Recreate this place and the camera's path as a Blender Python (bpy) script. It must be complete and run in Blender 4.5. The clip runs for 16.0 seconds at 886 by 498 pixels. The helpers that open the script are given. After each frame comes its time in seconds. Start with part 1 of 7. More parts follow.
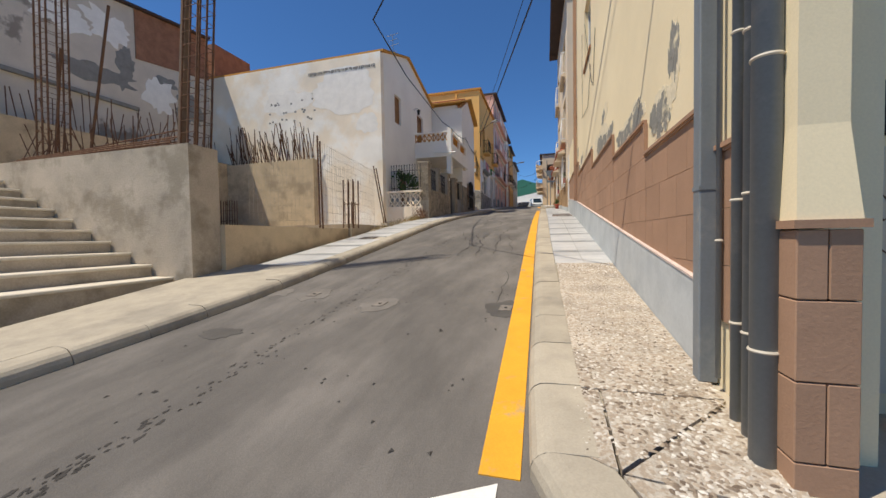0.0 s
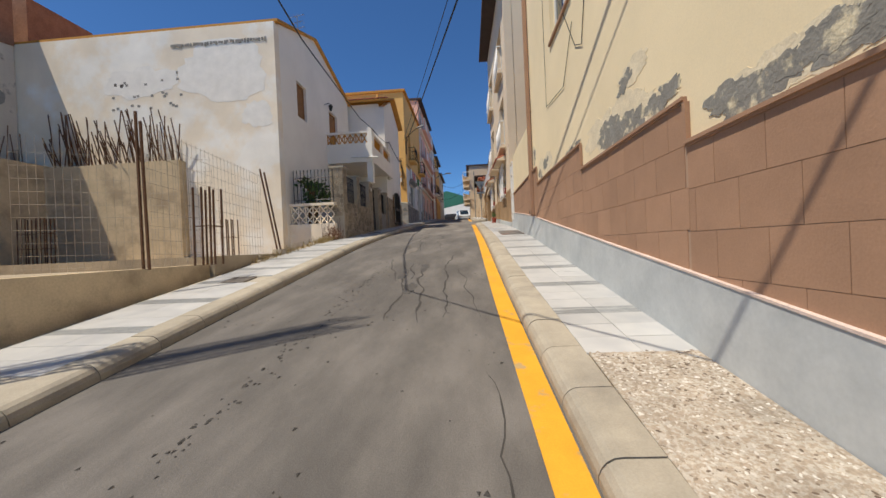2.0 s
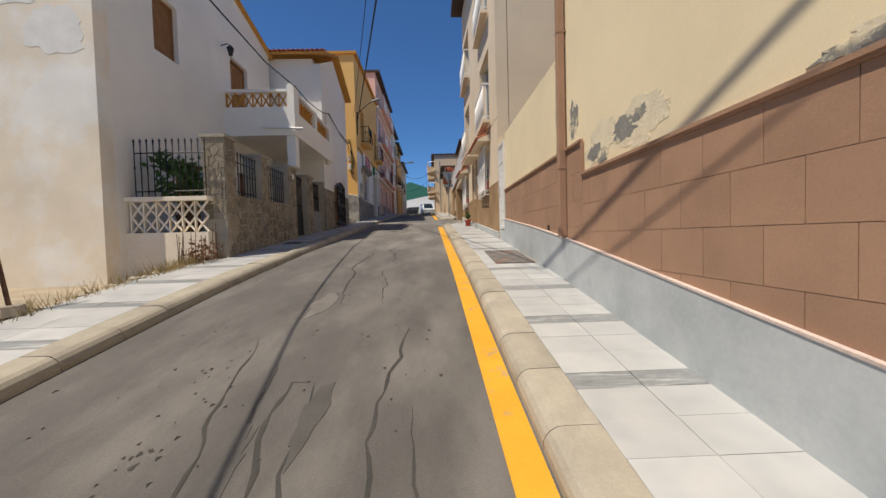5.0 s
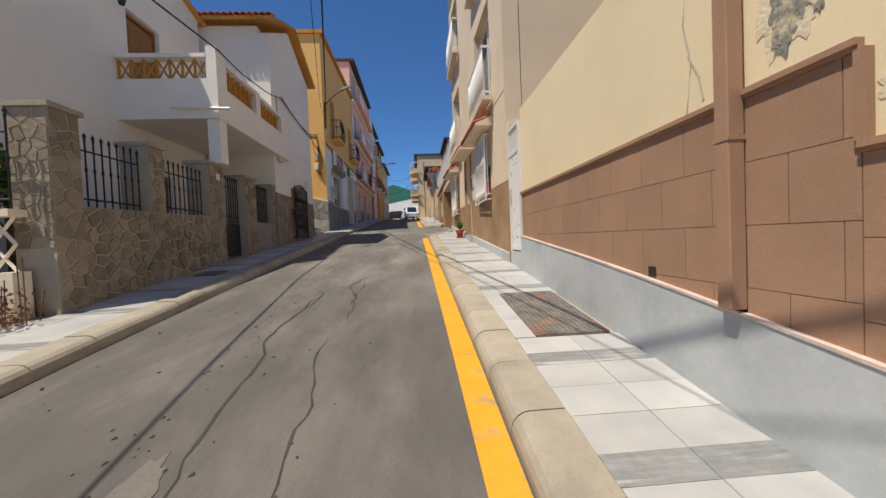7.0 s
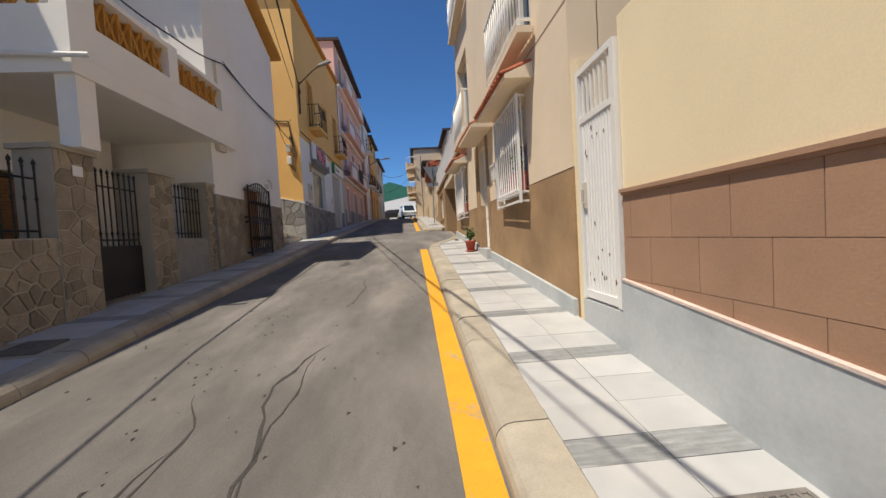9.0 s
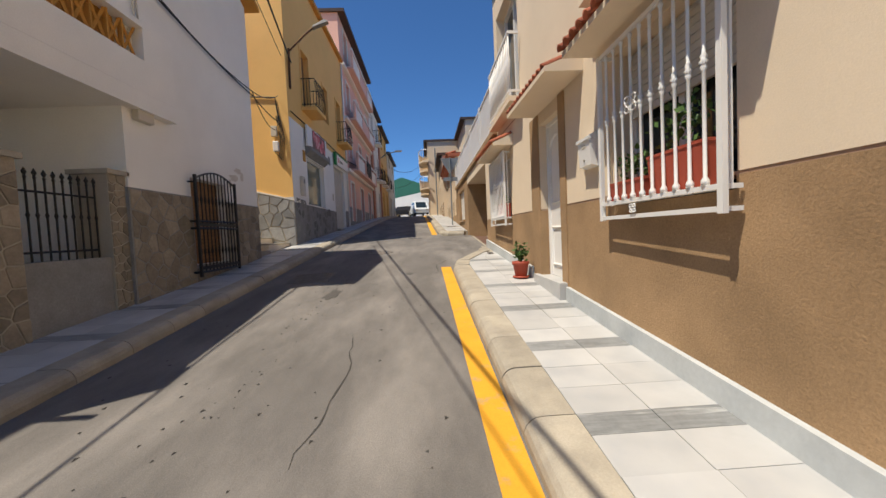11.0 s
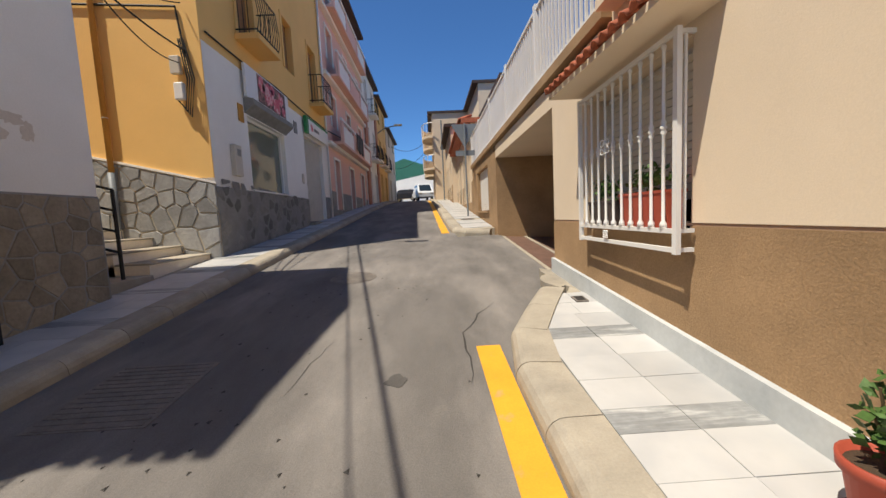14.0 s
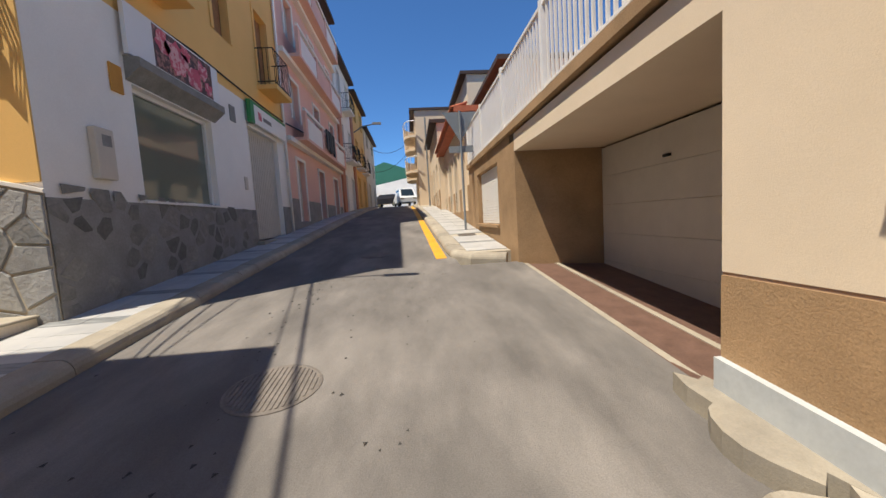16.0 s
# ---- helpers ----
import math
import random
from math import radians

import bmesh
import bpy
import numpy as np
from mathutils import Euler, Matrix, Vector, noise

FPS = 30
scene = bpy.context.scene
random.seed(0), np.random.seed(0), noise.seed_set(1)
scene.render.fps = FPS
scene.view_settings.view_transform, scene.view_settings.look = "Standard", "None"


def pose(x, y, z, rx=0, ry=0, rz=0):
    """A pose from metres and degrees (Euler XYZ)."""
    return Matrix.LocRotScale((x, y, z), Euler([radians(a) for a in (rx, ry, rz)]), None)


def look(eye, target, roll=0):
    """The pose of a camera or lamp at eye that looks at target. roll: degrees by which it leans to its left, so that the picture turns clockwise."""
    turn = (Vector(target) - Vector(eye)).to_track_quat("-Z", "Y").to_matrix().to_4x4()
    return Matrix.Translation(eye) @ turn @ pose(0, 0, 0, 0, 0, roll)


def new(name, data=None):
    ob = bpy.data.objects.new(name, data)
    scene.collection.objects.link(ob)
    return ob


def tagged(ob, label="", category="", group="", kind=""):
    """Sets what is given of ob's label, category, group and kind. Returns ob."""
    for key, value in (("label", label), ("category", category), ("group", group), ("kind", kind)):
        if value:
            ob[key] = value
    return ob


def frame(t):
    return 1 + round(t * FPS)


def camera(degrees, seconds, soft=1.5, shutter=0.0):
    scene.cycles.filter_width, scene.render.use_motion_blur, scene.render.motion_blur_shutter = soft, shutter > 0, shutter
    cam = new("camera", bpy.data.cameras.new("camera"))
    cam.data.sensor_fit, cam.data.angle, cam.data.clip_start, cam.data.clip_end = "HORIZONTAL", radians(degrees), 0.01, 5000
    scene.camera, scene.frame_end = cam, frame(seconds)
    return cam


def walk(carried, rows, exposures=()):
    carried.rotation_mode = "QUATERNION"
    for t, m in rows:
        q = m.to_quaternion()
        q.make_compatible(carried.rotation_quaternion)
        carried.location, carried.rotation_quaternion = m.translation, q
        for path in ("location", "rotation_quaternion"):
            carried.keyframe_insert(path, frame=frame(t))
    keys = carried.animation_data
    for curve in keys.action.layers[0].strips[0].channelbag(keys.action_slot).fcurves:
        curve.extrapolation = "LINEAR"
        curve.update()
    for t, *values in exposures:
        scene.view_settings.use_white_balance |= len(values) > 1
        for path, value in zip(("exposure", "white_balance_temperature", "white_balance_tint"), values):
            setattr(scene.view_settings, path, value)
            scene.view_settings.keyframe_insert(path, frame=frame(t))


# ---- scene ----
cam = camera(100.4, 16.0)
METRES, EYE, TILT, LEAN, TURN = 24.0, 1.35, 0.0, 0.0, 15.6
ROWS = [
    (0.0, 0.0, 0.0, 0.0, -0.03, -1.78, 1.0),
    (0.5, -0.001, 0.0329, 0.0031, -4.48, -0.89, 1.57),
    (1.0, -0.0016, 0.0646, 0.008, -7.46, -0.16, 2.21),
    (1.5, 0.0015, 0.0959, 0.0132, -9.68, 0.01, 2.48),
    (2.0, 0.0059, 0.1282, 0.0174, -11.49, -0.37, 2.55),
    (2.5, 0.0144, 0.1599, 0.0213, -12.78, -1.07, 2.32),
    (3.0, 0.0218, 0.1919, 0.026, -13.73, -1.64, 1.94),
    (3.5, 0.0317, 0.2233, 0.031, -14.39, -1.96, 1.59),
    (4.0, 0.039, 0.255, 0.0365, -15.21, -2.03, 1.42),
    (6.5, 0.0785, 0.401, 0.0594, -19.35, -1.55, 2.25),
    (7.0, 0.0895, 0.4305, 0.0631, -19.55, -1.57, 2.41),
    (7.5, 0.102, 0.4598, 0.0675, -19.74, -1.71, 2.57),
    (8.0, 0.1105, 0.4904, 0.0716, -19.86, -1.9, 2.8),
    (8.5, 0.12, 0.5209, 0.0762, -19.91, -2.07, 3.08),
    (9.0, 0.1268, 0.5509, 0.0803, -19.79, -2.11, 3.33),
    (11.5, 0.161, 0.6994, 0.0971, -17.78, -3.1, 2.54),
    (12.0, 0.1695, 0.7297, 0.0994, -17.63, -4.11, 2.61),
    (12.5, 0.178, 0.7593, 0.1023, -17.63, -5.03, 2.67),
    (13.0, 0.1841, 0.7899, 0.1048, -17.59, -5.57, 2.74),
    (13.5, 0.1925, 0.8197, 0.1079, -17.53, -5.66, 2.76),
    (14.0, 0.2003, 0.8486, 0.1106, -17.52, -5.22, 2.83),
    (14.5, 0.2092, 0.8761, 0.1138, -17.81, -4.83, 2.83),
    (15.0, 0.2156, 0.9044, 0.1166, -18.46, -4.51, 2.84),
    (15.5, 0.2216, 0.9328, 0.1193, -19.41, -4.5, 3.06),
    (16.0, 0.2265, 0.9619, 0.1218, -20.34, -4.79, 3.49),
]
walk(cam, [(t, pose(0, 0, EYE, TILT, LEAN, TURN) @ pose(METRES * x, METRES * y, METRES * z, 90 + pitch, roll, yaw)) for t, x, y, z, yaw, pitch, roll in ROWS],
     [(0.0, 0.47), (2.0, 0.42), (4.0, 0.36), (7.0, 0.44), (9.0, 0.5), (12.5, 0.66), (14.5, 0.72), (16.0, 0.82)])

# ---- sky, sun ----
SUN_EL, SUN_DIR = 66.0, (-0.85, -0.53)
world = bpy.data.worlds.new("world")
scene.world = world
world.use_nodes = True
wn = world.node_tree.nodes
sky = wn.new("ShaderNodeTexSky")
sky.sky_type, sky.sun_disc = "NISHITA", False
sky.sun_elevation, sky.sun_rotation = radians(SUN_EL), math.atan2(SUN_DIR[0], SUN_DIR[1])
sky.air_density, sky.dust_density, sky.ozone_density = 1.0, 0.0, 8.0
sky.altitude = 1500
deep = wn.new("ShaderNodeVectorMath")
deep.operation = "MULTIPLY"
deep.inputs[1].default_value = (0.54, 0.76, 0.9)
world.node_tree.links.new(sky.outputs[0], deep.inputs[0])
world.node_tree.links.new(deep.outputs[0], wn["Background"].inputs[0])
wn["Background"].inputs[1].default_value = 0.097
sun = new("sun", bpy.data.lights.new("sun", "SUN"))
sun.data.energy, sun.data.angle, sun.data.color = 3.65, radians(0.53), (1.0, 0.91, 0.765)
_c = math.cos(radians(SUN_EL))
sun.matrix_world = look((SUN_DIR[0] * _c * 60, SUN_DIR[1] * _c * 60, math.sin(radians(SUN_EL)) * 60), (0, 0, 0))


# ---- materials ----
def material(name, colour, rough=0.85, metal=0.0, var=0.12, scale=3.0, fine=60.0, bump=0.15, depth=0.01, second=None, patch=0.55, patch_scale=1.2, per_object=0.0, soft=0.06, spec=0.3, stretch=None):
    """A surface with broad mottling, fine grain and relief; second: a colour of worn patches."""
    m = bpy.data.materials.new(name)
    m.use_nodes = True
    n, l = m.node_tree.nodes, m.node_tree.links
    b = n["Principled BSDF"]
    geo = n.new("ShaderNodeNewGeometry")
    pos = geo.outputs["Position"]

    flow = pos
    if stretch:
        long = n.new("ShaderNodeVectorMath")
        long.operation = "MULTIPLY"
        long.inputs[1].default_value = stretch
        l.new(pos, long.inputs[0])
        flow = long.outputs[0]

    def noise_at(s, detail=5.0, r=0.6, along=False):
        t = n.new("ShaderNodeTexNoise")
        t.inputs["Scale"].default_value, t.inputs["Detail"].default_value, t.inputs["Roughness"].default_value = s, detail, r
        l.new(flow if along else pos, t.inputs["Vector"])
        return t.outputs["Fac"]

    def ramp(fac, a, b_, lo, hi):
        r = n.new("ShaderNodeMapRange")
        r.inputs["From Min"].default_value, r.inputs["From Max"].default_value = a, b_
        r.inputs["To Min"].default_value, r.inputs["To Max"].default_value = lo, hi
        l.new(fac, r.inputs["Value"])
        return r.outputs["Result"]

    def times(col, fac):
        v = n.new("ShaderNodeVectorMath")
        v.operation = "SCALE"
        l.new(col, v.inputs[0])
        l.new(fac, v.inputs["Scale"])
        return v.outputs[0]

    rgb = n.new("ShaderNodeRGB")
    rgb.outputs[0].default_value = (*colour, 1)
    col = rgb.outputs[0]
    if second:
        mix = n.new("ShaderNodeMix")
        mix.data_type = "RGBA"
        l.new(ramp(noise_at(patch_scale, 8.0, 0.62, True), patch - soft, patch + soft, 0, 1), mix.inputs[0])
        l.new(col, mix.inputs[6])
        mix.inputs[7].default_value = (*second, 1)
        col = mix.outputs[2]
    col = times(col, ramp(noise_at(scale, along=True), 0.3, 0.7, 1 - var, 1 + var))
    col = times(col, ramp(noise_at(fine, 3.0), 0.3, 0.7, 1 - var * 0.6, 1 + var * 0.6))
    if per_object:
        info = n.new("ShaderNodeObjectInfo")
        col = times(col, ramp(info.outputs["Random"], 0, 1, 1 - per_object, 1 + per_object))
    l.new(col, b.inputs["Base Color"])
    b.inputs["Roughness"].default_value, b.inputs["Metallic"].default_value = rough, metal
    b.inputs["Specular IOR Level"].default_value = spec
    if bump:
        add = n.new("ShaderNodeMath")
        add.operation = "ADD"
        l.new(noise_at(fine, 4.0), add.inputs[0])
        l.new(noise_at(scale * 4, 4.0), add.inputs[1])
        bp = n.new("ShaderNodeBump")
        bp.inputs["Strength"].default_value, bp.inputs["Distance"].default_value = bump, depth
        l.new(add.outputs[0], bp.inputs["Height"])
        l.new(bp.outputs[0], b.inputs["Normal"])
    return m


def glass(name, tint=(0.02, 0.03, 0.035)):
    m = bpy.data.materials.new(name)
    m.use_nodes = True
    b = m.node_tree.nodes["Principled BSDF"]
    b.inputs["Base Color"].default_value = (*tint, 1)
    b.inputs["Roughness"].default_value, b.inputs["Specular IOR Level"].default_value = 0.06, 0.6
    return m


ASPHALT = material("asphalt", (0.118, 0.108, 0.098), 0.9, var=0.2, scale=1.3, fine=110, bump=0.6, depth=0.008, second=(0.168, 0.153, 0.137), patch=0.54, patch_scale=0.8, soft=0.09, stretch=(1.5, 0.55, 1.0))
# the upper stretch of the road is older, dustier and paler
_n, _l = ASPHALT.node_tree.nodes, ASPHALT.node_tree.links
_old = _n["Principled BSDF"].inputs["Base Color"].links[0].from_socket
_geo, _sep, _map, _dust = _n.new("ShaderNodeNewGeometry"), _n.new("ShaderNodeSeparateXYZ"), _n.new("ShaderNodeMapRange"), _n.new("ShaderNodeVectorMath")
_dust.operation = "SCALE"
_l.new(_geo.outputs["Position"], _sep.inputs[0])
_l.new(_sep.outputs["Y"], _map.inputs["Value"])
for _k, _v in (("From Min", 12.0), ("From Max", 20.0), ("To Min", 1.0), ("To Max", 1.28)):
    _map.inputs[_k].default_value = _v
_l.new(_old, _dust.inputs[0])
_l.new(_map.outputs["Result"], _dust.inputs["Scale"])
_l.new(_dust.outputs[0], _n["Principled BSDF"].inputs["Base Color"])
EARTH = material("dry_earth", (0.38, 0.31, 0.22), 0.95, var=0.2, scale=1.5, fine=40, bump=0.5, depth=0.02)
KERB = material("kerb_concrete", (0.38, 0.335, 0.262), 0.9, var=0.12, scale=4, fine=90, bump=0.25, second=(0.31, 0.275, 0.22), patch=0.57, per_object=0.08)
YELLOW_PAINT = material("yellow_road_paint", (0.7, 0.34, 0.025), 0.7, var=0.08, scale=3, fine=80, bump=0.2, second=(0.42, 0.29, 0.13), patch=0.63, patch_scale=5, soft=0.05)
WHITE_PAINT = material("white_road_paint", (0.75, 0.72, 0.66), 0.7, var=0.1)
MARBLE = material("white_marble", (0.49, 0.483, 0.463), 0.42, var=0.05, scale=1.6, fine=14, bump=0.04, second=(0.41, 0.41, 0.405), patch=0.56, patch_scale=3.5, soft=0.12, per_object=0.09)
GREY_MARBLE = material("grey_marble", (0.25, 0.255, 0.25), 0.45, var=0.2, second=(0.5, 0.5, 0.48), patch=0.6, patch_scale=1.2, soft=0.06, stretch=(0.8, 8.0, 1.0), scale=5, fine=16, bump=0.04, per_object=0.12)
PEBBLE = material("pebble_concrete", (0.52, 0.42, 0.29), 0.9, var=0.15, scale=2, fine=45, bump=0.4, depth=0.01)
CREAM = material("cream_render", (0.84, 0.71, 0.47), 0.92, var=0.06, scale=0.7, fine=90, bump=0.12, depth=0.004)
BROWN_BLOCK = material("brown_render_block", (0.385, 0.232, 0.148), 0.92, var=0.08, scale=2.5, fine=70, bump=0.3, depth=0.006, per_object=0.06)
BROWN_JOINT = material("brown_joint", (0.42, 0.29, 0.205), 0.95, var=0.05)
BLUE_PLINTH = material("pale_blue_plinth", (0.52, 0.54, 0.535), 0.75, var=0.07, scale=2, fine=30, bump=0.08, second=(0.42, 0.445, 0.45), patch=0.56, patch_scale=1.8, soft=0.12)
SAND = material("sand_render", (0.74, 0.61, 0.45), 0.92, var=0.05, scale=1, fine=110, bump=0.25, depth=0.004)
BROWN_RENDER = material("brown_rough_render", (0.35, 0.225, 0.12), 0.95, var=0.22, scale=1.2, fine=75, bump=0.6, depth=0.006)
WHITE_WALL = material("white_wall", (0.87, 0.83, 0.76), 0.9, var=0.05, scale=0.8, fine=60, bump=0.12, depth=0.005)
OLD_WALL = material("old_weathered_wall", (0.86, 0.76, 0.61), 0.93, var=0.09, scale=0.8, fine=50, bump=0.25, depth=0.012, second=(0.9, 0.87, 0.8), patch=0.52, patch_scale=0.45, soft=0.05)
OCHRE = material("ochre_render", (0.84, 0.52, 0.18), 0.9, var=0.05, scale=0.7, fine=80, bump=0.1, depth=0.004)
PINK = material("pink_render", (0.8, 0.5, 0.4), 0.9, var=0.05, scale=0.8, fine=80, bump=0.1)
CONCRETE = material("rough_concrete", (0.47, 0.4, 0.31), 0.95, var=0.16, scale=1.6, fine=40, bump=0.4, depth=0.02, second=(0.32, 0.27, 0.2), patch=0.55, patch_scale=1.3)
WHITE_METAL = material("white_painted_metal", (0.8, 0.78, 0.74), 0.4, var=0.02, bump=0.02, spec=0.5)
BLACK_IRON = material("black_wrought_iron", (0.02, 0.019, 0.018), 0.5, 0.3, var=0.1, bump=0.05, spec=0.5)
GREY_PIPE = material("grey_plastic_pipe", (0.2, 0.22, 0.235), 0.5, var=0.08, scale=2, bump=0.03, second=(0.27, 0.28, 0.28), patch=0.6, patch_scale=3)
GLASS = glass("window_glass")
# near-black that puts the shade of unlit rooms, holes and slots into colour
DARK = material("unlit_depth_black", (0.03, 0.027, 0.025), 0.9, var=0.1)


# ---- helpers of this scene ----
def box(bm, x0, x1, y0, y1, z0, z1, bevel=0.0):
    vs = [bm.verts.new(p) for p in ((x0, y0, z0), (x1, y0, z0), (x1, y1, z0), (x0, y1, z0), (x0, y0, z1), (x1, y0, z1), (x1, y1, z1), (x0, y1, z1))]
    fs = [bm.faces.new([vs[i] for i in q]) for q in ((3, 2, 1, 0), (4, 5, 6, 7), (0, 1, 5, 4), (1, 2, 6, 5), (2, 3, 7, 6), (3, 0, 4, 7))]
    if bevel:
        bmesh.ops.bevel(bm, geom=list({e for f in fs for e in f.edges}), offset=bevel, segments=1, affect="EDGES")
    return vs


def hexa(bm, low, high):
    """A solid between two rings of as many corners."""
    a, b = [bm.verts.new(p) for p in low], [bm.verts.new(p) for p in high]
    k = len(a)
    bm.faces.new(a[::-1])
    bm.faces.new(b)
    for i in range(k):
        bm.faces.new((a[i], a[(i + 1) % k], b[(i + 1) % k], b[i]))


def sweep(bm, path, section, closed=False):
    """A section (list of (u, v)) carried along path; u to the side, v up."""
    rings = []
    for i, p in enumerate(path):
        p = Vector(p)
        d = (Vector(path[min(i + 1, len(path) - 1)]) - Vector(path[max(i - 1, 0)])).normalized()
        side = d.cross(Vector((0, 0, 1)))
        side = side.normalized() if side.length > 1e-4 else Vector((1, 0, 0))
        up = side.cross(d).normalized()
        rings.append([bm.verts.new(p + side * u + up * v) for u, v in section])
    k = len(section)
    for a, b in zip(rings, rings[1:]):
        for i in range(k):
            bm.faces.new((a[i], a[(i + 1) % k], b[(i + 1) % k], b[i]))
    bm.faces.new(rings[0][::-1])
    bm.faces.new(rings[-1])


def tube(bm, path, r, n=8):
    sweep(bm, path, [(r * math.cos(2 * math.pi * i / n), r * math.sin(2 * math.pi * i / n)) for i in range(n)])


def lathe(bm, x, y, profile, n=16):
    """Turned solid about a vertical axis; profile: (radius, z) from bottom to top."""
    rings = [[bm.verts.new((x + r * math.cos(2 * math.pi * i / n), y + r * math.sin(2 * math.pi * i / n), z)) for i in range(n)] for r, z in profile]
    for a, b in zip(rings, rings[1:]):
        for i in range(n):
            bm.faces.new((a[i], a[(i + 1) % n], b[(i + 1) % n], b[i]))
    bm.faces.new(rings[0][::-1])
    bm.faces.new(rings[-1])


def finish(name, bm, mat, parent=None, smooth=False):
    bmesh.ops.recalc_face_normals(bm, faces=bm.faces)
    me = bpy.data.meshes.new(name)
    bm.to_mesh(me)
    bm.free()
    if smooth:
        for p in me.polygons:
            p.use_smooth = True
    for one in (mat if isinstance(mat, (list, tuple)) else (mat,)):
        me.materials.append(one)
    ob = new(name, me)
    ob.parent = parent
    return ob


def part(name, bm, mat, parent, label="", smooth=False):
    return tagged(finish(name, bm, mat, parent, smooth), label)


def structure(name, bm, mat, label="", category="", smooth=False):
    return tagged(finish(name, bm, mat, None, smooth), label, category, "", "structure")


def thing(name, label, category, group="", at=(0, 0, 0)):
    ob = new(name)
    ob.empty_display_size = 0.2
    ob.location = at
    return tagged(ob, label, category, group)


def boxes(*many):
    bm = bmesh.new()
    for b in many:
        box(bm, *b)
    return bm


PROFILE = ((-60, -8), (-20, -2.7), (0, 0), (4, 0.55), (8, 1.12), (13, 1.84), (18, 2.36), (23, 2.83), (26, 3.13), (30, 3.5), (34, 3.85), (40, 4.4), (47, 4.95), (55, 5.42), (62, 5.75), (70, 6.05), (110, 7.3), (400, 8.0))


def lin(y):
    for (a, za), (b, zb) in zip(PROFILE, PROFILE[1:]):
        if y <= b:
            return za + (zb - za) * (y - a) / (b - a)
    return PROFILE[-1][1]


def gz(y):
    """Height of the road at y."""
    return sum(lin(y + d) for d in (-1.2, -0.6, 0, 0.6, 1.2)) / 5


def wall(bm, axis, face, back, a0, a1, z0, z1, holes=()):
    """Cells of a wall between its two faces (along axis 'y' at x = face..back, or along 'x' at y = face..back), round rectangular holes (a0, a1, z0, z1)."""
    cuts = sorted({a0, a1, *[v for h in holes for v in h[:2] if a0 < v < a1]})
    tiers = sorted({z0, z1, *[v for h in holes for v in h[2:] if z0 < v < z1]})
    for p, q in zip(cuts, cuts[1:]):
        for u, v in zip(tiers, tiers[1:]):
            if any(h[0] <= (p + q) / 2 <= h[1] and h[2] <= (u + v) / 2 <= h[3] for h in holes):
                continue
            lo, hi = min(face, back), max(face, back)
            box(bm, *((lo, hi, p, q, u, v) if axis == "y" else (p, q, lo, hi, u, v)))


def strip(bm, x0, x1, y0, y1, off0, off1, step=0.5):
    """A slab that follows the road's slope, from off0 to off1 above it; x0, x1 numbers or functions of y."""
    fx0 = x0 if callable(x0) else (lambda y: x0)
    fx1 = x1 if callable(x1) else (lambda y: x1)
    k = max(1, round((y1 - y0) / step))
    ys = [y0 + (y1 - y0) * i / k for i in range(k + 1)]
    rings = [[bm.verts.new(p) for p in ((fx0(y), y, gz(y) + off0), (fx1(y), y, gz(y) + off0), (fx1(y), y, gz(y) + off1), (fx0(y), y, gz(y) + off1))] for y in ys]
    for a, b in zip(rings, rings[1:]):
        for i in range(4):
            bm.faces.new((a[i], a[(i + 1) % 4], b[(i + 1) % 4], b[i]))
    bm.faces.new(rings[0][::-1])
    bm.faces.new(rings[-1])


def r2x(y):
    """Front of the sand-coloured houses."""
    return 0.97 - 0.025 * (y - 16.4) if y < 25.6 else 0.74


TERRACOTTA = material("terracotta_roof_tile", (0.42, 0.13, 0.07), 0.85, var=0.15, scale=5, fine=50, bump=0.2, per_object=0.2)
POT_CLAY = material("red_plastic_pot", (0.36, 0.07, 0.04), 0.55, var=0.06, bump=0.03)
LEAF = material("green_leaf", (0.07, 0.13, 0.03), 0.6, var=0.25, scale=20, bump=0.1)
STEM = material("plant_stem", (0.14, 0.1, 0.05), 0.9)
SOIL = material("potting_soil", (0.06, 0.04, 0.025), 0.95, var=0.3, fine=80, bump=0.6)
PLOT_WALL = material("dirty_tan_render", (0.58, 0.46, 0.3), 0.95, var=0.14, scale=1.5, fine=40, bump=0.4, depth=0.02, second=(0.42, 0.33, 0.22), patch=0.55, patch_scale=1.1)
STEP = material("pale_step_edge", (0.62, 0.56, 0.46), 0.9, var=0.1, scale=3, bump=0.2)
DRY_LEAF = material("dry_red_leaf", (0.2, 0.1, 0.06), 0.9, var=0.3, scale=20, bump=0)
OLD_BOARD = material("weathered_board", (0.17, 0.12, 0.085), 0.9, var=0.2, scale=6, bump=0.2)
WOOD = material("brown_wooden_shutter", (0.3, 0.15, 0.06), 0.7, var=0.2, scale=6, fine=30, bump=0.15)
GREEN_SHEET = material("green_metal_sheet", (0.05, 0.19, 0.13), 0.6, var=0.08, scale=0.3, bump=0.05)
GREY_STONE = material("grey_slate_stone", (0.29, 0.29, 0.285), 0.8, var=0.18, scale=4, fine=25, bump=0.5, depth=0.02, per_object=0.25)
TAN_STONE = material("tan_field_stone", (0.29, 0.24, 0.175), 0.88, var=0.18, scale=4, fine=25, bump=0.5, depth=0.02, per_object=0.25)
SHOP_STONE = material("dark_slate_stone", (0.19, 0.18, 0.16), 0.8, var=0.2, scale=5, fine=25, bump=0.4, depth=0.02, second=(0.25, 0.235, 0.205), patch=0.53, patch_scale=1.6, soft=0.1, per_object=0.35)
MORTAR = material("stone_mortar", (0.42, 0.37, 0.29), 0.95, var=0.1, fine=60, bump=0.4)
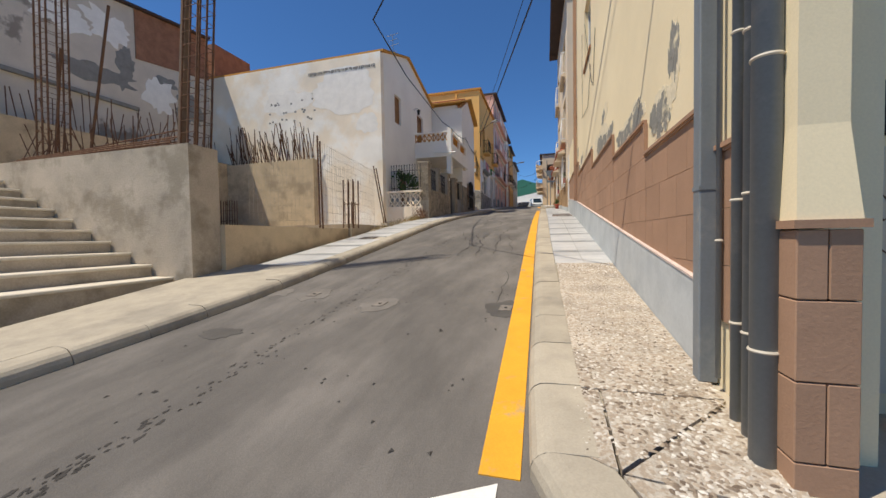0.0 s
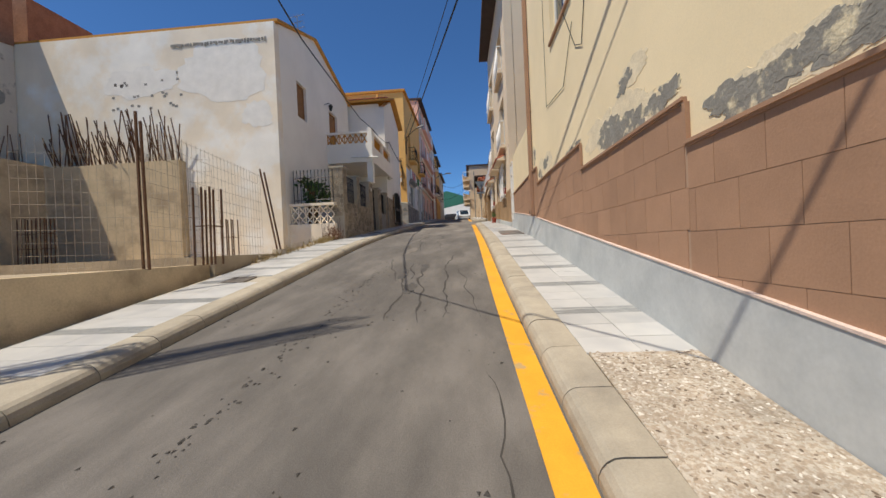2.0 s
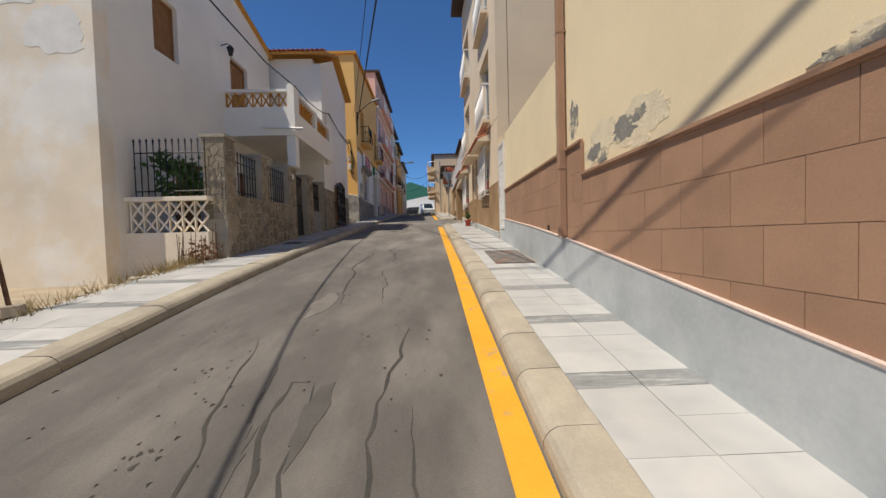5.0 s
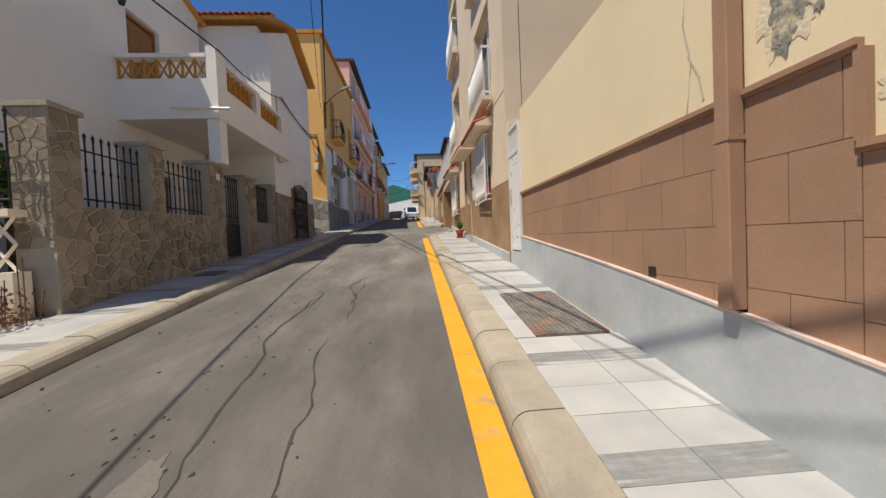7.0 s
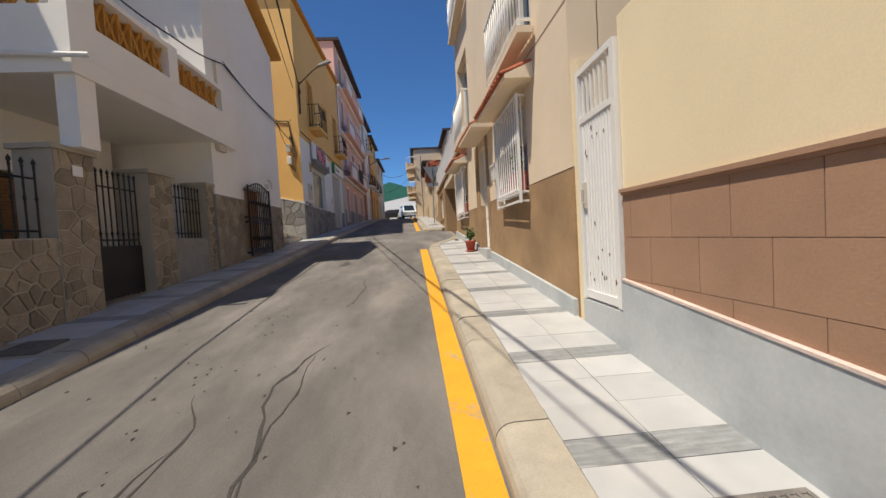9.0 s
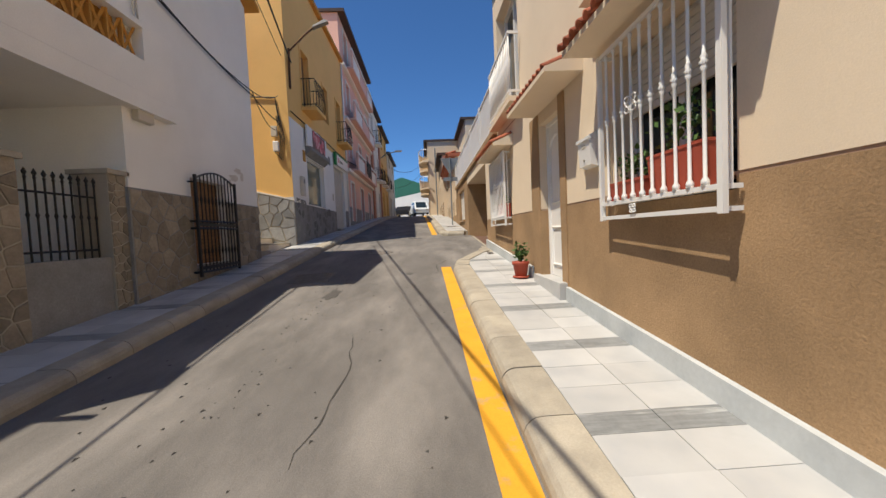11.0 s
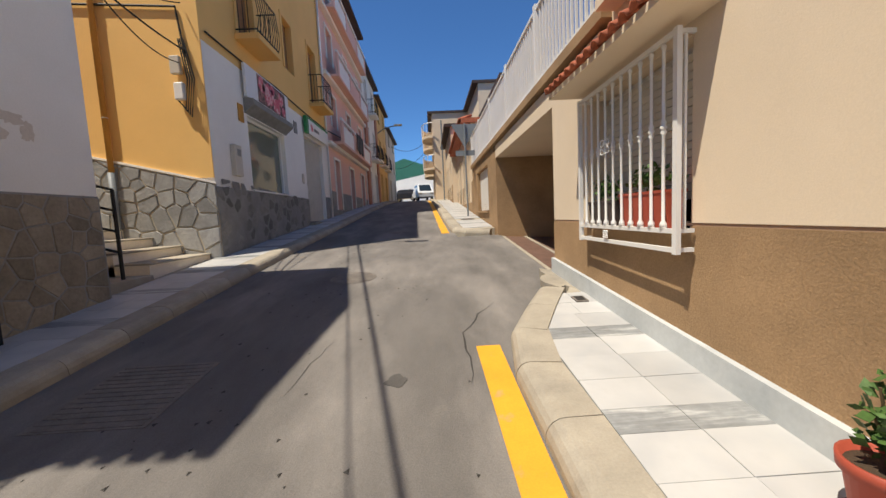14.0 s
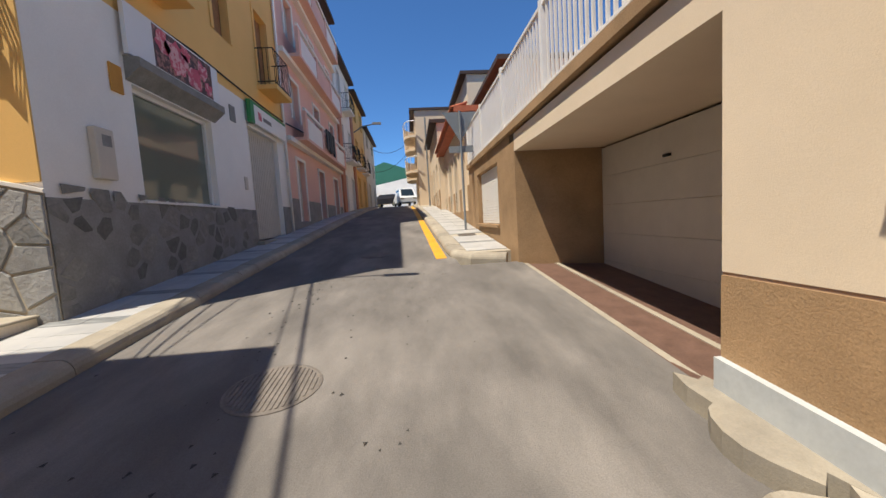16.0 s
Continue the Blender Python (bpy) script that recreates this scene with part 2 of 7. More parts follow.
GREY_DADO = material("grey_stone_dado", (0.27, 0.26, 0.24), 0.9, var=0.16, scale=3, fine=40, bump=0.35, depth=0.01)
BRICK = material("bare_brickwork", (0.3, 0.15, 0.09), 0.93, var=0.2, scale=3, fine=25, bump=0.6, depth=0.02)
RUST = material("rusty_steel", (0.16, 0.085, 0.05), 0.85, 0.3, var=0.25, scale=15, bump=0.2)
CEMENT = material("bare_grey_cement", (0.26, 0.25, 0.23), 0.95, var=0.16, scale=4, fine=40, bump=0.4, depth=0.01)
FLAKED = material("flaked_white_plaster", (0.76, 0.66, 0.47), 0.93, var=0.1, scale=8, fine=40, bump=0.4, depth=0.01)
PEEL_CEMENT = material("peeling_cement", (0.26, 0.25, 0.22), 0.95, var=0.16, scale=5, fine=40, bump=0.4, depth=0.01, second=(0.74, 0.65, 0.45), patch=0.58, patch_scale=5.5, soft=0.05)
WHITE_PATCH = material("white_plaster_patch", (0.86, 0.83, 0.77), 0.93, var=0.07, scale=3, fine=40, bump=0.3, depth=0.008)
OLD_GREY = material("old_patched_render", (0.62, 0.55, 0.46), 0.95, var=0.1, scale=1.2, fine=40, bump=0.3, second=(0.3, 0.26, 0.22), patch=0.56, patch_scale=0.35, soft=0.015)
BROWN_TILE = material("dark_brown_tile", (0.17, 0.1, 0.075), 0.6, var=0.2, scale=6, bump=0.1, per_object=0.15)
OCHRE_TRIM = material("ochre_eave_paint", (0.55, 0.27, 0.06), 0.85, var=0.1, bump=0.1)
DARK_TRIM = material("dark_roof_edge", (0.07, 0.05, 0.045), 0.8, var=0.1)
CAST_IRON = material("cast_iron_cover", (0.2, 0.175, 0.15), 0.8, 0.2, var=0.2, scale=8, fine=60, bump=0.3)
CRACK = material("tar_filled_crack", (0.055, 0.05, 0.045), 0.9, var=0.2, bump=0.3)
CABLE = material("black_cable", (0.02, 0.02, 0.02), 0.6, var=0.05, bump=0)
CHROME = material("brass_handle", (0.5, 0.42, 0.28), 0.3, 1.0, var=0.05, bump=0)
SHUTTER = material("pale_roller_shutter", (0.6, 0.56, 0.48), 0.6, var=0.05, bump=0.05)
CAR_WHITE = material("white_car_paint", (0.75, 0.75, 0.73), 0.25, var=0.02, bump=0, spec=0.6)
CAR_BLACK = material("black_car_paint", (0.02, 0.02, 0.025), 0.25, var=0.02, bump=0, spec=0.6)
RUBBER = material("tyre_rubber", (0.02, 0.02, 0.02), 0.9, var=0.1)
PALE_PATCH = material("pale_cement_smear", (0.165, 0.15, 0.133), 0.95, var=0.15, scale=4, fine=40, bump=0.4)
DARK_STAIN = material("oil_stain", (0.085, 0.078, 0.07), 0.7, var=0.15, bump=0.2)
PRINT_PINK = material("pink_flower_print", (0.62, 0.12, 0.16), 0.6, var=0.1, second=(0.75, 0.42, 0.4), patch=0.52, patch_scale=7, soft=0.03, bump=0.0)
PRINT_DARK = material("dark_leaf_print", (0.12, 0.07, 0.06), 0.6, var=0.2, second=(0.4, 0.2, 0.16), patch=0.54, patch_scale=9, soft=0.03, bump=0.0)
SIGN_GREEN = material("green_sign", (0.05, 0.25, 0.08), 0.5, bump=0)
BRICK_TRIM = material("red_brick_trim", (0.5, 0.22, 0.13), 0.9, var=0.15, scale=6, bump=0.3)
BEIGE_BOX = material("beige_meter_box", (0.6, 0.54, 0.44), 0.6, var=0.05, bump=0.03)


def mesh_of(name, bm, mat, smooth=False):
    bmesh.ops.recalc_face_normals(bm, faces=bm.faces)
    me = bpy.data.meshes.new(name)
    bm.to_mesh(me)
    bm.free()
    for p in me.polygons:
        p.use_smooth = smooth
    me.materials.append(mat)
    return me


def put(name, me, m, parent=None):
    ob = new(name, me)
    ob.parent = parent
    ob.matrix_basis = m
    return ob


def slab(bm, pts, off, thick):
    """A flat patch, with its own thickness, lying on the road; pts: (x, y)."""
    hexa(bm, [(x, y, gz(y) + off - thick) for x, y in pts], [(x, y, gz(y) + off) for x, y in pts])


def blob(cx, cy, rx, ry, n=26, rough=0.3, seed=0):
    return [(cx + rx * f * math.cos(a), cy + ry * f * math.sin(a)) for a, f in ((2 * math.pi * i / n, max(0.3, 1 + rough * noise.noise((math.cos(2 * math.pi * i / n) * 1.7 + seed * 7.1, math.sin(2 * math.pi * i / n) * 1.7, seed)) + 0.55 * rough * noise.noise((i * 0.9, seed * 3.3, 1)) + 0.2 * rough * noise.noise((i * 2.3, seed * 1.3, 4)))) for i in range(n))]


# ---- ground, road ----
bm = bmesh.new()
ys = [-60, -40, -20, -10] + list(range(-4, 60, 2)) + [60, 70, 90, 120, 200, 400, 1500]
xs = [-1500, -60, -20, -5, 2, 20, 60, 1500]
grid = [[bm.verts.new((x, y, gz(y) - 0.35)) for x in xs] for y in ys]
for a, b in zip(grid, grid[1:]):
    for i in range(len(xs) - 1):
        bm.faces.new((a[i], a[i + 1], b[i + 1], b[i]))
structure("ground", bm, EARTH, "dry sandy ground under the street", "ground")


def left_kerb(y):
    return -3.72 - (max(0.0, 5 - y) / 5) ** 2 * 0.75


def right_kerb(y):
    return -0.08 - 0.016 * y if y < 8 else -0.208 - 0.007 * (y - 8)


bm = bmesh.new()
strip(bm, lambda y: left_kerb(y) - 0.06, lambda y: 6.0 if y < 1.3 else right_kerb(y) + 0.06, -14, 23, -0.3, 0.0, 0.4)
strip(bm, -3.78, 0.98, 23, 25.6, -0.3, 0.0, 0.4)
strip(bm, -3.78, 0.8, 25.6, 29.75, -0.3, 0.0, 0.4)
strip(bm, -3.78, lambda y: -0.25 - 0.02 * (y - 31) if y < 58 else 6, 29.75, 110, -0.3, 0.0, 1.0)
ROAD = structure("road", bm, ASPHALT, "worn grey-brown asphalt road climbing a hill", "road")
bm = bmesh.new()
strip(bm, lambda y: right_kerb(y) - 0.21, lambda y: right_kerb(y) - 0.015, 1.68, 23.85, -0.02, 0.006)
structure("road_marking", bm, YELLOW_PAINT, "yellow no-parking line painted along the kerb", "road marking")
bm = bmesh.new()
strip(bm, lambda y: -0.6 - 0.02 * (y - 31), lambda y: -0.4 - 0.02 * (y - 31), 30.4, 54, -0.02, 0.006)
structure("road_marking", bm, YELLOW_PAINT, "faded yellow line along the upper kerb", "road marking")
bm = bmesh.new()
slab(bm, [(-1.7, 0.55), (-0.22, 1.32), (-0.22, 1.64), (-1.7, 0.9)], 0.006, 0.02)
structure("road_marking", bm, WHITE_PAINT, "white stop line across the road mouth", "road marking")


def crack(points, w, seed, lift=0.003):
    """A wandering tar line on the road."""
    rnd = random.Random(seed)
    bm = bmesh.new()
    path = []
    for (x0, y0), (x1, y1) in zip(points, points[1:]):
        k = max(2, int(math.hypot(x1 - x0, y1 - y0) / 0.12))
        path += [(x0 + (x1 - x0) * i / k + 0.09 * noise.noise((1.5 * (y0 + (y1 - y0) * i / k), seed * 5.7, 0)) + 0.05 * noise.noise((4 * (y0 + (y1 - y0) * i / k), seed * 2.7, 1)), y0 + (y1 - y0) * i / k) for i in range(k)]
    path.append(points[-1])
    rows = []
    for i, (x, y) in enumerate(path):
        ax, ay = path[max(0, i - 1)]
        bx, by = path[min(len(path) - 1, i + 1)]
        d = math.hypot(bx - ax, by - ay) or 1
        nx, ny = -(by - ay) / d, (bx - ax) / d
        h = w * (0.15 + 0.55 * rnd.random()) * min(1, i / 4, (len(path) - 1 - i) / 4) + 0.002
        rows.append([bm.verts.new((x + nx * h * s, y + ny * h * s, gz(y + ny * h * s) + lift)) for s in (-0.5, 0.5)])
    for a, b in zip(rows, rows[1:]):
        bm.faces.new((a[0], a[1], b[1], b[0]))
    return part("crack", bm, CRACK, ROAD)


crack([(-1.69, 7.0), (-1.67, 7.9), (-1.72, 8.56), (-1.91, 9.88), (-2.05, 10.6)], 0.06, 1)
crack([(-1.3, 6.9), (-1.38, 7.9), (-1.44, 8.48), (-1.57, 9.03), (-1.55, 9.54), (-1.65, 10.28)], 0.06, 2)
crack([(-1.65, 10.28), (-1.81, 10.29), (-1.73, 9.44), (-1.69, 8.87)], 0.05, 15)
crack([(-1.0, 7.0), (-1.03, 8.02), (-1.06, 8.39), (-1.08, 9.01), (-1.14, 9.99), (-1.02, 11.25)], 0.045, 3)
crack([(-0.64, 7.0), (-0.7, 7.8), (-0.75, 8.18), (-0.74, 8.65), (-0.83, 9.2), (-0.93, 9.95)], 0.025, 4)
crack([(-1.86, 8.86), (-2.01, 9.45), (-2.44, 11.12)], 0.035, 5)
crack([(-1.88, 12.0), (-1.98, 12.65), (-2.05, 13.18), (-2.18, 14.08), (-2.18, 14.91), (-2.08, 15.8)], 0.045, 6)
crack([(-1.38, 12.0), (-1.45, 12.59), (-1.48, 12.95), (-1.54, 13.51), (-1.62, 14.15)], 0.04, 7)
crack([(-1.51, 14.61), (-1.57, 15.55), (-1.61, 16.99)], 0.03, 8)
crack([(-2.14, 15.0), (-2.1, 15.68), (-2.11, 15.96), (-2.34, 16.4)], 0.035, 9)
crack([(-1.5, 15.1), (-1.61, 15.59), (-1.68, 16.01), (-1.82, 16.43), (-1.7, 16.65), (-1.5, 17.22)], 0.045, 10)
crack([(-0.64, 23.3), (-0.66, 23.8), (-0.59, 24.14), (-0.45, 24.58), (-0.2, 24.9)], 0.03, 11)
crack([(-1.85, 23.3), (-1.83, 23.74), (-1.75, 24.1)], 0.02, 12)
crack([(-0.55, 4.2), (-0.54, 4.9), (-0.52, 5.2), (-0.61, 5.79)], 0.03, 13)
crack([(-1.6, 18.4), (-1.5, 19.3), (-1.62, 20.4)], 0.025, 14)
for i, (x, y, rx, ry) in enumerate([(-3.6, 4.4, 0.2, 0.15), (-2.11, 12.1, 0.12, 0.4)]):
    bm = bmesh.new()
    slab(bm, blob(x, y, rx, ry, seed=i, rough=0.5), 0.004, 0.02)
    part("cement_smear", bm, PALE_PATCH, ROAD)
for i, (x, y, rx, ry) in enumerate([(-3.22, 3.0, 0.22, 0.14), (-2.26, 22.15, 0.1, 0.28), (-1.14, 23.4, 0.07, 0.08), (-1.6, 8.4, 0.09, 0.3), (-1.86, 9.4, 0.08, 0.4), (-1.55, 9.9, 0.07, 0.35)]):
    bm = bmesh.new()
    slab(bm, blob(x, y, rx, ry, seed=i + 30, rough=0.5), 0.004, 0.02)
    part("stain", bm, DARK_STAIN, ROAD)
# grit and small dark chips strewn on the asphalt
rnd = random.Random(5)
bm = bmesh.new()
for i in range(700):
    y = rnd.uniform(1.6, 30)
    x = rnd.uniform(-3.6, -0.45) if rnd.random() < 0.6 else rnd.gauss(-2.35, 0.12)
    s = rnd.uniform(0.006, 0.02)
    a = rnd.uniform(0, 3)
    c = [bm.verts.new((x + s * math.cos(a + k * 2.1), y + 1.5 * s * math.sin(a + k * 2.1), gz(y) + 0.002)) for k in range(3)]
    t = bm.verts.new((x, y, gz(y) + 0.004 + s * 0.3))
    for k in range(3):
        bm.faces.new((c[k], c[(k + 1) % 3], t))
for i in range(170):
    y = 1.1 + 8.6 * rnd.random() ** 1.5
    x, s = rnd.gauss(-2.39, 0.045), rnd.uniform(0.005, 0.017)
    pts = blob(x, y, s, s * rnd.uniform(1.0, 2.2), 7, 0.8, i * 0.37)
    bm.faces.new([bm.verts.new((a, b, gz(b) + 0.003)) for a, b in pts])
tagged(finish("road_grit", bm, CRACK), "dark grit and chips strewn over the asphalt", "grit", "", "stuff")


# ---- kerbs ----
def kerb_run(name, path, label, inward, w=0.3, h=0.14, unit=0.6):
    """Kerb stones laid along path (x, y): the foot on the road's side; inward: +1 when the pavement is to the right of the path's run."""
    owner = structure(name, boxes((path[0][0], path[0][0] + 0.02, path[0][1], path[0][1] + 0.02, gz(path[0][1]) - 0.2, gz(path[0][1]) - 0.1)), KERB, label, "kerb")
    dist = [0.0]
    for a, b in zip(path, path[1:]):
        dist.append(dist[-1] + math.hypot(b[0] - a[0], b[1] - a[1]))

    def at(s):
        s = min(max(s, 0), dist[-1])
        for i in range(len(path) - 1):
            if s <= dist[i + 1]:
                f = (s - dist[i]) / ((dist[i + 1] - dist[i]) or 1)
                x, y = path[i][0] + (path[i + 1][0] - path[i][0]) * f, path[i][1] + (path[i + 1][1] - path[i][1]) * f
                return Vector((x, y, gz(y)))
    sec = [(0, -0.18), (0, 0.05), (0.012, 0.085), (0.035, 0.115), (0.07, 0.135), (0.11, h), (w, h), (w, -0.18)]
    k = int(dist[-1] / unit)
    rnd = random.Random(len(path))
    for i in range(k):
        a, b = at(i * unit + 0.004), at((i + 1) * unit - 0.004)
        jog = rnd.uniform(-0.004, 0.004)
        bm = bmesh.new()
        sweep(bm, [a + Vector((0, 0, jog)), (a + b) / 2 + Vector((0, 0, jog)), b + Vector((0, 0, jog))], [(inward * u, v) for u, v in sec])
        part("kerb_stone", bm, KERB, owner)
    return owner


right_path = [(1.3, 0.86), (0.7, 0.92), (0.4, 1.02), (0.15, 1.2), (-0.02, 1.45), (-0.1, 1.8)] + [(right_kerb(y), y) for y in range(3, 24)] + [(-0.33, 23.55), (-0.2, 24.0), (0.02, 24.42), (0.22, 24.8), (0.42, 25.18), (0.52, 25.4)]
kerb_run("kerb_right", right_path, "pale rounded concrete kerb stones beside the yellow line", 1)
kerb_run("kerb_left", [(left_kerb(y), y) for y in range(-4, 56)], "pale rounded concrete kerb stones by the marble pavement", -1)
kerb_run("kerb_upper", [(0.55, 29.75), (0.0, 29.95), (-0.3, 30.3)] + [(-0.36 - 0.02 * (y - 31), y) for y in range(31, 58)], "pale concrete kerb past the garage", 1)

# ---- pavements ----
bm = bmesh.new()
strip(bm, 0.12, 1.02, 5.85, 23.6, -0.25, 0.118)
strip(bm, lambda y: 0.1 + max(0.0, y - 23.85) * 0.52, 1.02, 23.6, 25.25, -0.25, 0.118, 0.2)
strip(bm, lambda y: max(0.0, 1.3 - 0.9 * (y - 1.0)) if y < 2 else 0.12, 1.5, 1.1, 2.4, -0.25, 0.118, 0.2)
strip(bm, 0.12, 1.02, 2.4, 5.85, -0.25, 0.118)
PAVE_R = structure("pavement_right", bm, MORTAR, "pavement bed beside the brown house", "pavement")
bm = bmesh.new()
strip(bm, -5.6, lambda y: left_kerb(y) - 0.28, -4, 5.6, -0.25, 0.118)
strip(bm, -5.2, lambda y: left_kerb(y) - 0.28, 5.6, 27.7, -0.25, 0.118)
strip(bm, -4.9, -4.0, 27.7, 58, -0.25, 0.118)
PAVE_L = structure("pavement_left", bm, MORTAR, "pavement bed beside the white houses", "pavement")
bm = bmesh.new()
strip(bm, lambda y: -0.1 - 0.02 * (y - 31), 0.8, 30.15, 58, -0.25, 0.118)
PAVE_U = structure("pavement_upper", bm, MORTAR, "pavement bed past the garage", "pavement")
# exposed-aggregate slabs
PEBBLE_SLAB = material("exposed_aggregate", (0.35, 0.285, 0.215), 0.9, var=0.22, scale=3, fine=55, bump=0.7, depth=0.012, second=(0.46, 0.41, 0.34), patch=0.5, patch_scale=38, soft=0.05)
for quad in ([(0.15, 2.3), (0.92, 2.3), (0.92, 5.83), (0.15, 5.83)], [(0.3, 1.66), (0.3, 2.28), (0.92, 2.28)], [(0.16, 1.72), (0.285, 1.66), (0.285, 2.28), (0.15, 2.28)], [(0.31, 1.64), (0.95, 2.27), (1.02, 1.9), (0.9, 1.55), (0.62, 1.6)], [(0.3, 1.63), (0.6, 1.585), (1.3, 1.5), (1.3, 1.18), (0.75, 1.22), (0.45, 1.32)]):
    bm = bmesh.new()
    slab(bm, quad[::-1] if (quad[1][0] - quad[0][0]) * (quad[2][1] - quad[0][1]) - (quad[1][1] - quad[0][1]) * (quad[2][0] - quad[0][0]) < 0 else quad, 0.135, 0.1)
    part("aggregate_slab", bm, PEBBLE_SLAB, PAVE_R)
rnd = random.Random(11)
bm = bmesh.new()
for i in range(5200):
    y = rnd.uniform(1.35, 5.8)
    x = rnd.uniform(0.16 if y > 1.75 else 0.45, 0.91)
    r, a, f = rnd.uniform(0.006, 0.014), rnd.uniform(0, 3.14), rnd.uniform(1.2, 2.0)
    z = gz(y) + 0.134
    c, s = math.cos(a), math.sin(a)
    ring = [bm.verts.new((x + r * (f * c * u - s * v), y + r * (f * s * u + c * v), z)) for u, v in ((1, 0), (0.4, 0.9), (-0.6, 0.8), (-1, 0), (-0.5, -0.8), (0.5, -0.9))]
    t = bm.verts.new((x, y, z + r * 0.55))
    for k in range(6):
        bm.faces.new((ring[k], ring[(k + 1) % 6], t))
STONES = material("river_pebbles", (0.55, 0.45, 0.32), 0.75, var=0.3, scale=60, fine=120, bump=0.0)
_n, _l = STONES.node_tree.nodes, STONES.node_tree.links
_geo, _map = _n.new("ShaderNodeNewGeometry"), _n.new("ShaderNodeValToRGB")
for _p, _c3 in ((0.0, (0.12, 0.085, 0.06, 1)), (0.4, (0.36, 0.29, 0.215, 1)), (1.0, (0.66, 0.62, 0.55, 1))):
    (_map.color_ramp.elements.new(_p) if 0 < _p < 1 else _map.color_ramp.elements[0 if _p == 0 else -1]).color = _c3
_l.new(_geo.outputs["Random Per Island"], _map.inputs[0])
_l.new(_map.outputs[0], _n["Principled BSDF"].inputs["Base Color"])
tagged(finish("pavement_pebbles", bm, STONES), "small tan and white pebbles set in the pavement", "pebbles", "", "stuff")


def tile_walk(owner, x0, x1, y0, y1, skip=(), cols=2, phase=0.0, lift=0.136, row=0):
    """Marble pavement: three rows of white slabs, then a grey band."""
    y = y0 + phase
    rnd = random.Random(int(y0 * 7))
    while y < y1:
        grey = row % 4 == 3
        d = 0.19 if grey else 0.29
        a0, a1 = x0(y), x1(y)
        for c in range(cols):
            u0, u1 = a0 + (a1 - a0) * c / cols + 0.002, a0 + (a1 - a0) * (c + 1) / cols - 0.002
            if any(sx0 < (u0 + u1) / 2 < sx1 and sy0 < y + d / 2 < sy1 for sx0, sx1, sy0, sy1 in skip):
                continue
            bm = bmesh.new()
            p, q, e = y + 0.0015, y + d - 0.0015, lift + rnd.uniform(-0.0015, 0.0015)
            hexa(bm, [(u0, p, gz(p) + 0.1), (u1, p, gz(p) + 0.1), (u1, q, gz(q) + 0.1), (u0, q, gz(q) + 0.1)], [(u0, p, gz(p) + e), (u1, p, gz(p) + e), (u1, q, gz(q) + e), (u0, q, gz(q) + e)])
            part("paving_slab", bm, GREY_MARBLE if grey else MARBLE, owner)
        y += d
        row += 1


# ---- brown and cream house on the right ----
R1X = 0.97
DADO = [(1.9, 2.75, 1.8), (2.75, 4.08, 2.11), (4.08, 5.88, 2.43), (5.88, 8.42, 2.76), (8.42, 11.8, 3.12), (11.8, 16.26, 3.5)]
bm = bmesh.new()
wall(bm, "y", R1X, 1.3, 1.9, 12.45, 0.0, 9.6, [(8.7, 10.0, 5.45, 6.9), (3.2, 4.3, 5.6, 7.0)])
WALL_R1 = structure("wall_right", bm, CREAM, "cream rendered house wall with peeling paint", "wall")
bm = bmesh.new()
wall(bm, "y", R1X, 1.22, 12.45, 16.27, 1.2, 4.84)
wall(bm, "y", R1X, 1.22, 16.94, 17.1, 1.2, 4.84)
wall(bm, "y", R1X, 1.22, 16.27, 16.94, 1.2, 2.6)
WALL_Y = structure("wall_yard", bm, CREAM, "low cream rendered yard wall", "wall")
structure("wall_back", boxes((1.3, 9, 12.2, 12.45, 0, 9.6), (1.3, 9, 3.41, 3.6, 0, 9.6), (8.8, 9, 2.9, 12.2, 0, 9.6)), CREAM, "cream side walls of the house", "wall")
structure("roof_right", boxes((0.8, 9, 1.7, 12.6, 9.6, 9.8)), DARK_TRIM, "flat roof of the cream house", "roof")
# corner: pilaster, recessed door, overhang
PIL = thing("corner_pilaster", "cream corner pilaster on brown block base", "pilaster", at=(0.98, 1.8, 0.2))


def under(ob):
    """Keeps a part, built in world coordinates, where it is under its thing."""
    ob.matrix_parent_inverse = Matrix.Translation(ob.parent.location).inverted()
    return ob


bm = bmesh.new()
hexa(bm, [(0.9, 1.68, 1.39), (1.1, 1.68, 1.39), (1.1, 1.9, 1.39), (0.9, 1.9, 1.39)], [(0.92, 1.72, 1.75), (1.08, 1.72, 1.75), (1.08, 1.9, 1.75), (0.92, 1.9, 1.75)])
box(bm, 0.92, 1.08, 1.72, 1.9, 1.75, 9.6)
under(part("shaft", bm, CREAM, PIL, "worn cream rendered shaft"))
under(part("cap", boxes((0.885, 1.115, 1.665, 1.905, 1.36, 1.392)), BROWN_BLOCK, PIL))
for k, (z0, z1) in enumerate(((0.1, 0.47), (0.475, 0.78), (0.785, 1.09), (1.095, 1.355))):
    for x0, x1 in (((0.9, 1.1),) if k % 2 == 0 else ((0.9, 0.998), (1.002, 1.1))):
        bm = bmesh.new()
        box(bm, x0, x1, 1.68, 1.9, z0, z1, 0.004)
        under(part("block", bm, BROWN_BLOCK, PIL))
structure("wall_recess", boxes((1.3, 4.5, 3.2, 3.4, 0, 2.9), (1.1, 4.5, 1.72, 3.4, 2.9, 9.6), (4.5, 4.7, 1.72, 3.4, 0, 9.6)), CREAM, "recessed house front round the corner", "wall")
d = thing("metal_door", "grey metal door with scribbles in a dark recess", "door", at=(2.3, 3.18, 0.2))
under(part("leaf", boxes((1.5, 3.0, 3.15, 3.196, 0.25, 1.9)), BEIGE_BOX, d))
